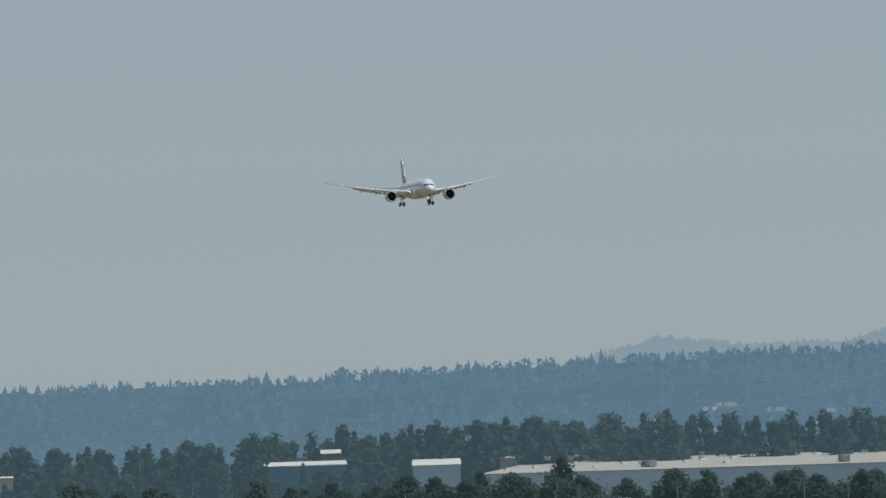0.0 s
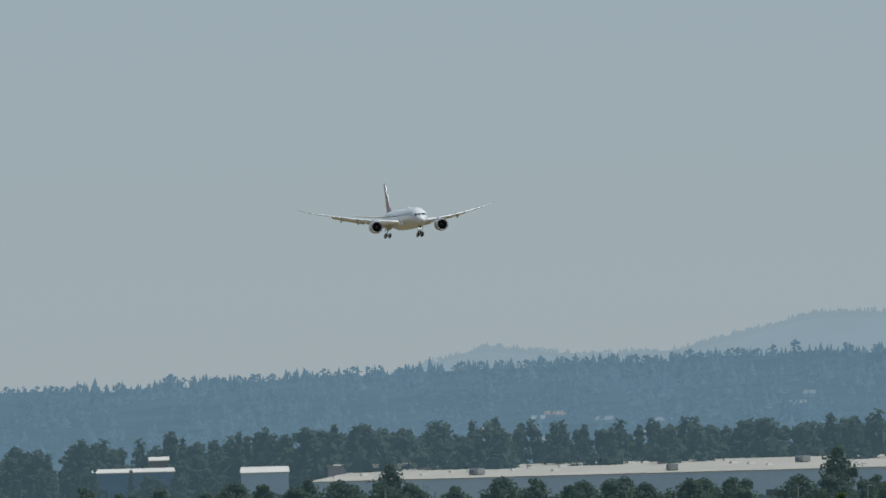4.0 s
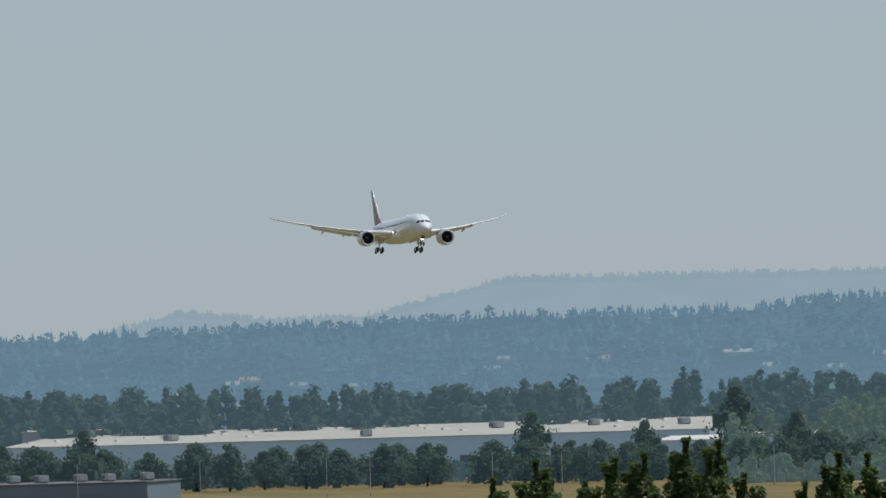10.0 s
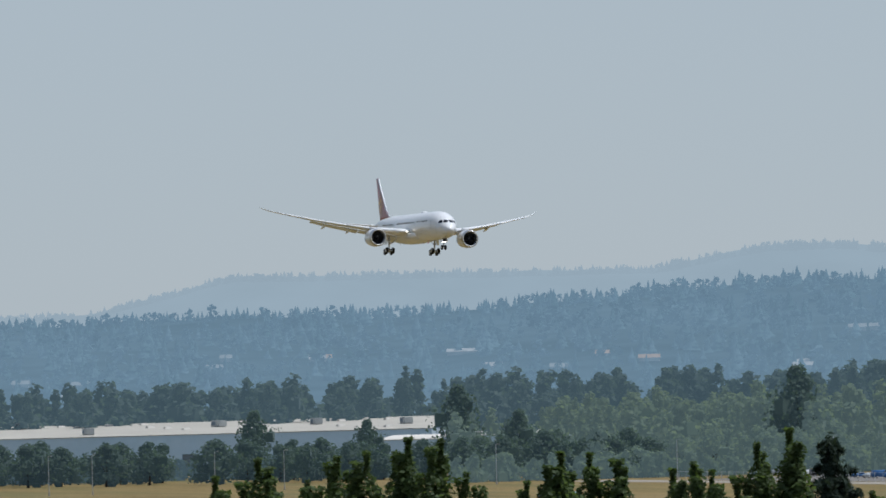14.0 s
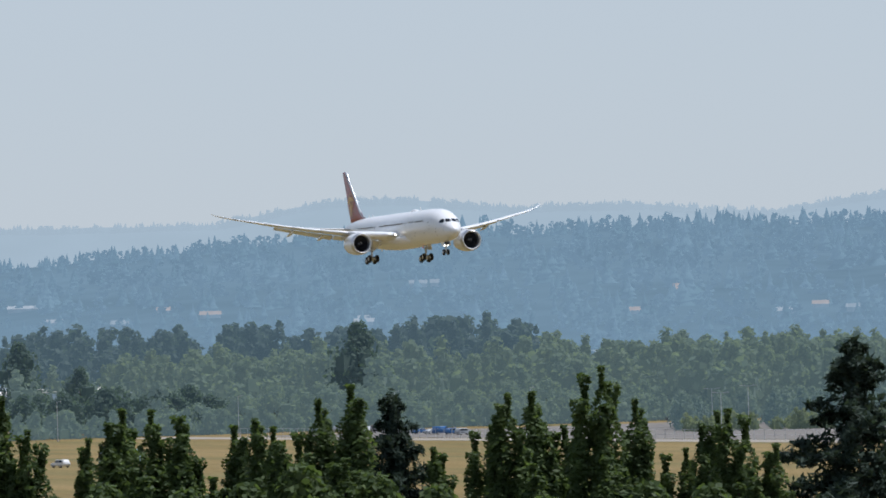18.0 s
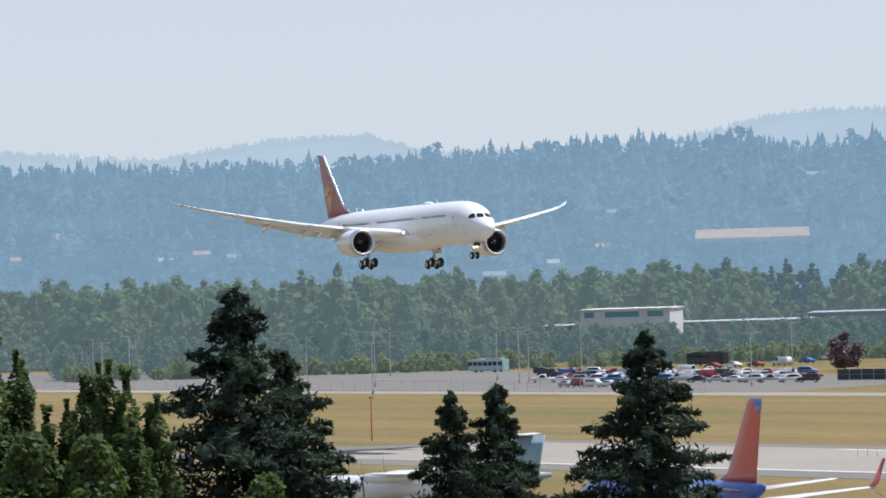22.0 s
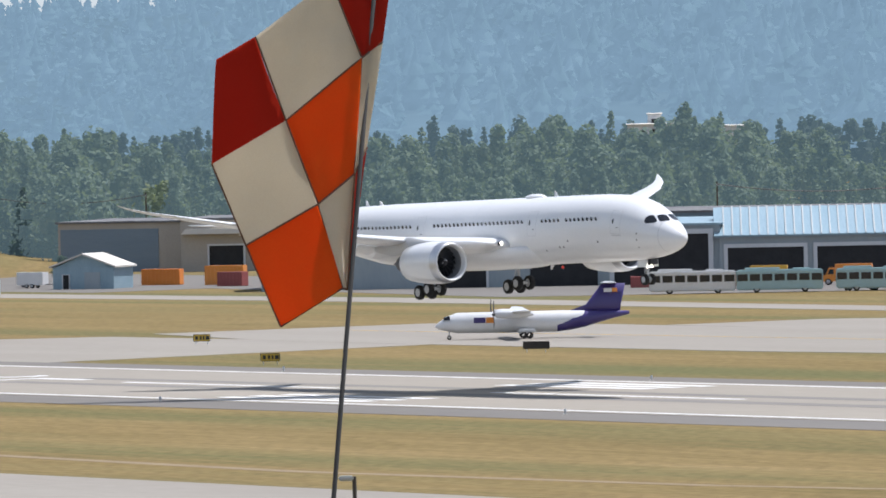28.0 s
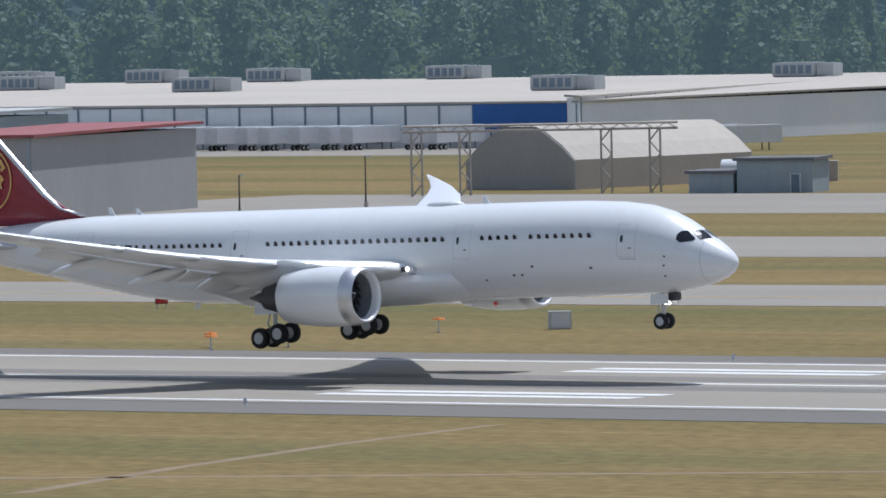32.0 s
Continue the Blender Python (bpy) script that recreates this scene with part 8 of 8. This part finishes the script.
def post_fence(name, p0, p1, h, n, label, infill, mesh_mat):
    """Posts and rails from p0 to p1; infill is the share of the height that is screened."""
    m, w = front(p0, p1)
    root = thing(name, m, label, "fence")
    proto = None
    for k in range(n + 1):
        if proto is None:
            bm = bmesh.new()
            rod(bm, (0, 0, 0), (0, 0, h), 0.06, 0.06, 6)
            proto = part("post", bm, M_GALV, root)
        else:
            again(proto, Matrix()).matrix_local = pose(w * k / n, 0, 0)
    bm = bmesh.new()
    for z in (0.1, h * 0.5, h - 0.05):
        rod(bm, (0, 0, z), (w, 0, z), 0.03, 0.03, 5)
    part("rail", bm, M_GALV, root)
    if infill:
        for k in range(n):
            bm = bmesh.new()
            box(bm, (w * (k + 0.5) / n, 0.05, h * infill / 2 + 0.05), (w / n - 0.1, 0.02, h * infill))
            part("screen", bm, mesh_mat, root)
    return root


M_SCREEN = mottled("dark_green_screen", [(0.03, 0.045, 0.04), (0.06, 0.075, 0.065)], scale=0.8, fine=20, rough=0.9)
post_fence("screen_fence", (-1441, 678), (-1386, 690), 2.4, 14, "dark green screened fence round the truck yard", 0.92, M_SCREEN)
post_fence("wire_fence", (-2050, 596), (-1340, 606), 2.4, 110, "long galvanised fence in front of the car park", 0.0, None)
post_fence("wire_fence", (-1180, 622), (-1000, 618), 2.2, 34, "long galvanised fence round the yard", 0.0, None)
post_fence("wire_fence", (-760, 745), (-640, 705), 2.2, 24, "galvanised fence beside the hangars", 0.0, None)


def power_line(places, height, label):
    """Wooden poles with a cross-arm each and hanging wires between them."""
    tops = []
    for p, turn in places:
        root = thing("power_pole", Matrix.Translation(p) @ pose(0, 0, 0, 0, 0, turn), label, "power pole", "power poles")
        bm = bmesh.new()
        rod(bm, (0, 0, 0), (0, 0, height), 0.19, 0.12)
        part("pole", bm, M_BARK, root)
        bm = bmesh.new()
        box(bm, (0, 0, height - 0.8), (2.6, 0.14, 0.16))
        arm = part("cross_arm", bm, M_BARK, root)
        for s in (-1.2, 0.3, 1.2):
            bm = bmesh.new()
            rod(bm, (s, 0, height - 0.72), (s, 0, height - 0.45), 0.06)
            part("insulator", bm, M_UNIT, arm)
        tops.append([root.matrix_world @ Vector((s, 0, height - 0.45)) for s in (-1.2, 0.3, 1.2)])
    for a, b in zip(tops, tops[1:]):
        wire = thing("power_cable", Matrix(), "thin dark cable between wooden poles", "cable", "power cables")
        for p, q in zip(a, b):
            bm = bmesh.new()
            pts = [p.lerp(q, k / 10) - Vector((0, 0, 1.6 * (1 - (k / 5 - 1) ** 2))) for k in range(11)]
            for u, v in zip(pts, pts[1:]):
                rod(bm, u, v, 0.06, 0.06, 4)
            part("strand", bm, M_RUST, wire)


power_line([(polar(a, d), -a - 90) for a, d in ((-63.6, 1600), (-62.3, 1585), (-61.0, 1570), (-59.7, 1550), (-58.4, 1500), (-57.2, 1440))], 13, "tall wooden power pole beside the road")
power_line([(polar(a, d), -a - 90) for a, d in ((-53.0, 1290), (-51.3, 1310), (-49.4, 1330), (-47.4, 1350), (-45.2, 1380), (-42.8, 1400))], 14, "tall wooden power pole behind the sheds")


FLAG_AT = (-55.687, -0.897)


def checkered_flag():
    """A chequered marker flag that hangs on a leaning pole close to the tripod, its folds shaped to fit the camera's
    view.
    """
    cell, k = 0.00537, 74.0
    az, el = FLAG_AT
    root = thing("checkered_flag", Matrix.Translation(polar(az, k, EYE.z + k * math.tan(radians(el)))) @ pose(0, 0, 0, 0, 0, -az), "orange and white chequered flag with stitched seams on a dark pole", "flag")
    bm = bmesh.new()
    foot = -(EYE.z + k * math.tan(radians(el)))
    rod(bm, (0.101 * foot, 0.02, foot), (0.32, 0.02, 3.1), 0.035, 0.02, 10)
    part("pole", bm, M_TYRE, root, "slim black pole", True)

    def col(c, v):
        """Seam c across the cloth, v cells down: in metres from the foot of the cloth on the pole."""
        if c == 0:
            q = (-1.32 + 0.31 * v, 0.87 - 0.78 * v)
        elif c == 1:
            q = (-0.61 + 0.265 * v + 0.02 * math.sin(2.2 * v), 1.27 - 0.80 * v)
        elif c == 2:
            q = (0.12 - 0.09 * max(0, v) + 0.28 * min(0, v), 1.85 - (1.1 if v > 0 else 0.75) * v)
        else:
            q = (0.33 - 0.16 * v, 2.0 - 1.0 * v)
        return Vector((q[0], 0.06 * math.sin(2.6 * v + 1.7 * c) + (0.10 if c == 0 else (0.12 if c == 3 else 0)) - (0.05 if c == 1 else 0), q[1]))

    n = 6
    for c in range(3):
        for r in range((-1, -1, -2)[c], 2):
            v, f = [], []
            fold = 0.5 if (c, r) == (0, -1) else 0.0
            for i in range(n + 1):
                for j in range(n + 1):
                    s, t = i / n, r + j / n
                    p = col(c, t).lerp(col(c + 1, t), s + fold * (1 - s) * (r + 1 - t))
                    p.y += fold * 0.12 * (r + 1 - t)
                    p.y += 0.035 * math.sin(3.1 * s + 1.3 * c) * math.sin(2.3 * t + c) + 0.012 * math.sin(9 * s + 5 * t)
                    v.append(tuple(p))
            f = [(i * (n + 1) + j, (i + 1) * (n + 1) + j, (i + 1) * (n + 1) + j + 1, i * (n + 1) + j + 1) for i in range(n) for j in range(n)]
            v2 = [(x, y + 0.008, z) for x, y, z in v]
            orange = (c + r) % 2 == 1
            # orange squares by the pole and in the fold get the shaded copy
            part("cloth_square", (v + v2, f + [tuple(q + len(v) for q in reversed(w)) for w in f]), (M_CLOTHSHADE if c == 2 or fold else M_CLOTHO) if orange else M_CLOTHW, root, "", True)
            for a, b in ([] if fold else [(col(c, r), col(c, r + 1)), (col(c, r + 1), col(c + 1, r + 1))]):
                bm = bmesh.new()
                rod(bm, a + Vector((0, -0.014, 0)), b + Vector((0, -0.014, 0)), 0.009, 0.009, 5)
                part("seam", bm, M_SEAM, root)
    return root


flag = checkered_flag()


def towed_trailer():
    truck = car((-571, 584), 0, P_SILVER, "silver pickup truck towing a flat trailer on the service road", "pickup", "")
    bed = thing("flat_trailer", pose(-577.5, 584, 0), "low flat trailer with a grey load behind the pickup", "trailer")
    bm = bmesh.new()
    box(bm, (0, 0, 0.75), (5.4, 2.2, 0.16), bevel=0.03)
    part("deck", bm, M_RUST, bed)
    bm = bmesh.new()
    rod(bm, (2.7, 0, 0.65), (4.0, 0, 0.6), 0.06)
    part("drawbar", bm, M_RUST, bed)
    bm = bmesh.new()
    box(bm, (-0.4, 0, 1.25), (2.2, 1.5, 0.8), bevel=0.12)
    part("load", bm, M_UNIT, bed, "grey machine on the deck")
    for x in (-0.9, -0.1):
        for y in (-1.0, 1.0):
            part("wheel", tube([(-0.12, 0.1), (-0.12, 0.36), (0.12, 0.36), (0.12, 0.1)], 18, caps=True), M_TYRE, bed, "", True).matrix_local = pose(x, y, 0.36, 0, 0, 90)
    return truck, bed


pickup, flat_trailer = towed_trailer()


# ---- what moves


def motions():
    # seconds, x, height of the fuselage axis, pitch, bank (positive: port wing up)
    rows = [
        (0, -2556.05, 110.73, -0.28, 1.08), (3, -2324.34, 97.13, -0.57, 1.43), (6, -2109.67, 83.77, 0.38, 0.25), (9, -1899.60, 70.86, 1.26, -0.58), (11, -1758.94, 66.18, 1.53, -0.25),
        (13, -1615.86, 62.17, 1.12, -3.96), (14.5, -1505.73, 57.94, -0.28, -0.94), (17, -1320.94, 47.79, 0.50, 0.22), (20, -1105.19, 37.08, 1.31, 0.89), (22, -963.84, 31.03, 1.21, -1.30),
        (23, -893.16, 28.07, 1.48, -2.60), (24, -821.28, 25.18, 1.50, -1.34), (25, -749.23, 22.38, 1.02, 1.42), (26, -677.85, 19.55, 0.58, -0.23), (28.5, -504.40, 13.96, 1.75, 1.72),
        (29, -468.74, 13.09, 1.99, 1.24), (30, -397.42, 11.38, 1.76, -1.07), (31, -328.29, 9.89, 1.22, -0.82), (32, -256.81, 8.53, 1.34, 0.52)]
    walk(airliner, [(t, pose(x, LANE + 2.22, z, bank, -pitch, 0.29)) for t, x, z, pitch, bank in rows])

    for ob, back in ((pickup, 0.0), (flat_trailer, 6.9)):
        walk(ob, [(t, pose(-751 - back + 6.0 * t, 584, 0)) for t in (0, 16, 32)])
    # the flag swings out on its pole in the wind, turned to fit the camera's view
    hung = flag.matrix_world.copy()
    walk(flag, [(t, hung @ pose(0, 0, 0, 0, 0, turn)) for t, turn in ((0, 58), (12, 64), (20, 55), (26.5, 60), (27.3, 35), (28.0, 4), (28.5, 0), (29.2, 8), (30.5, 30), (32, 45))])


motions()
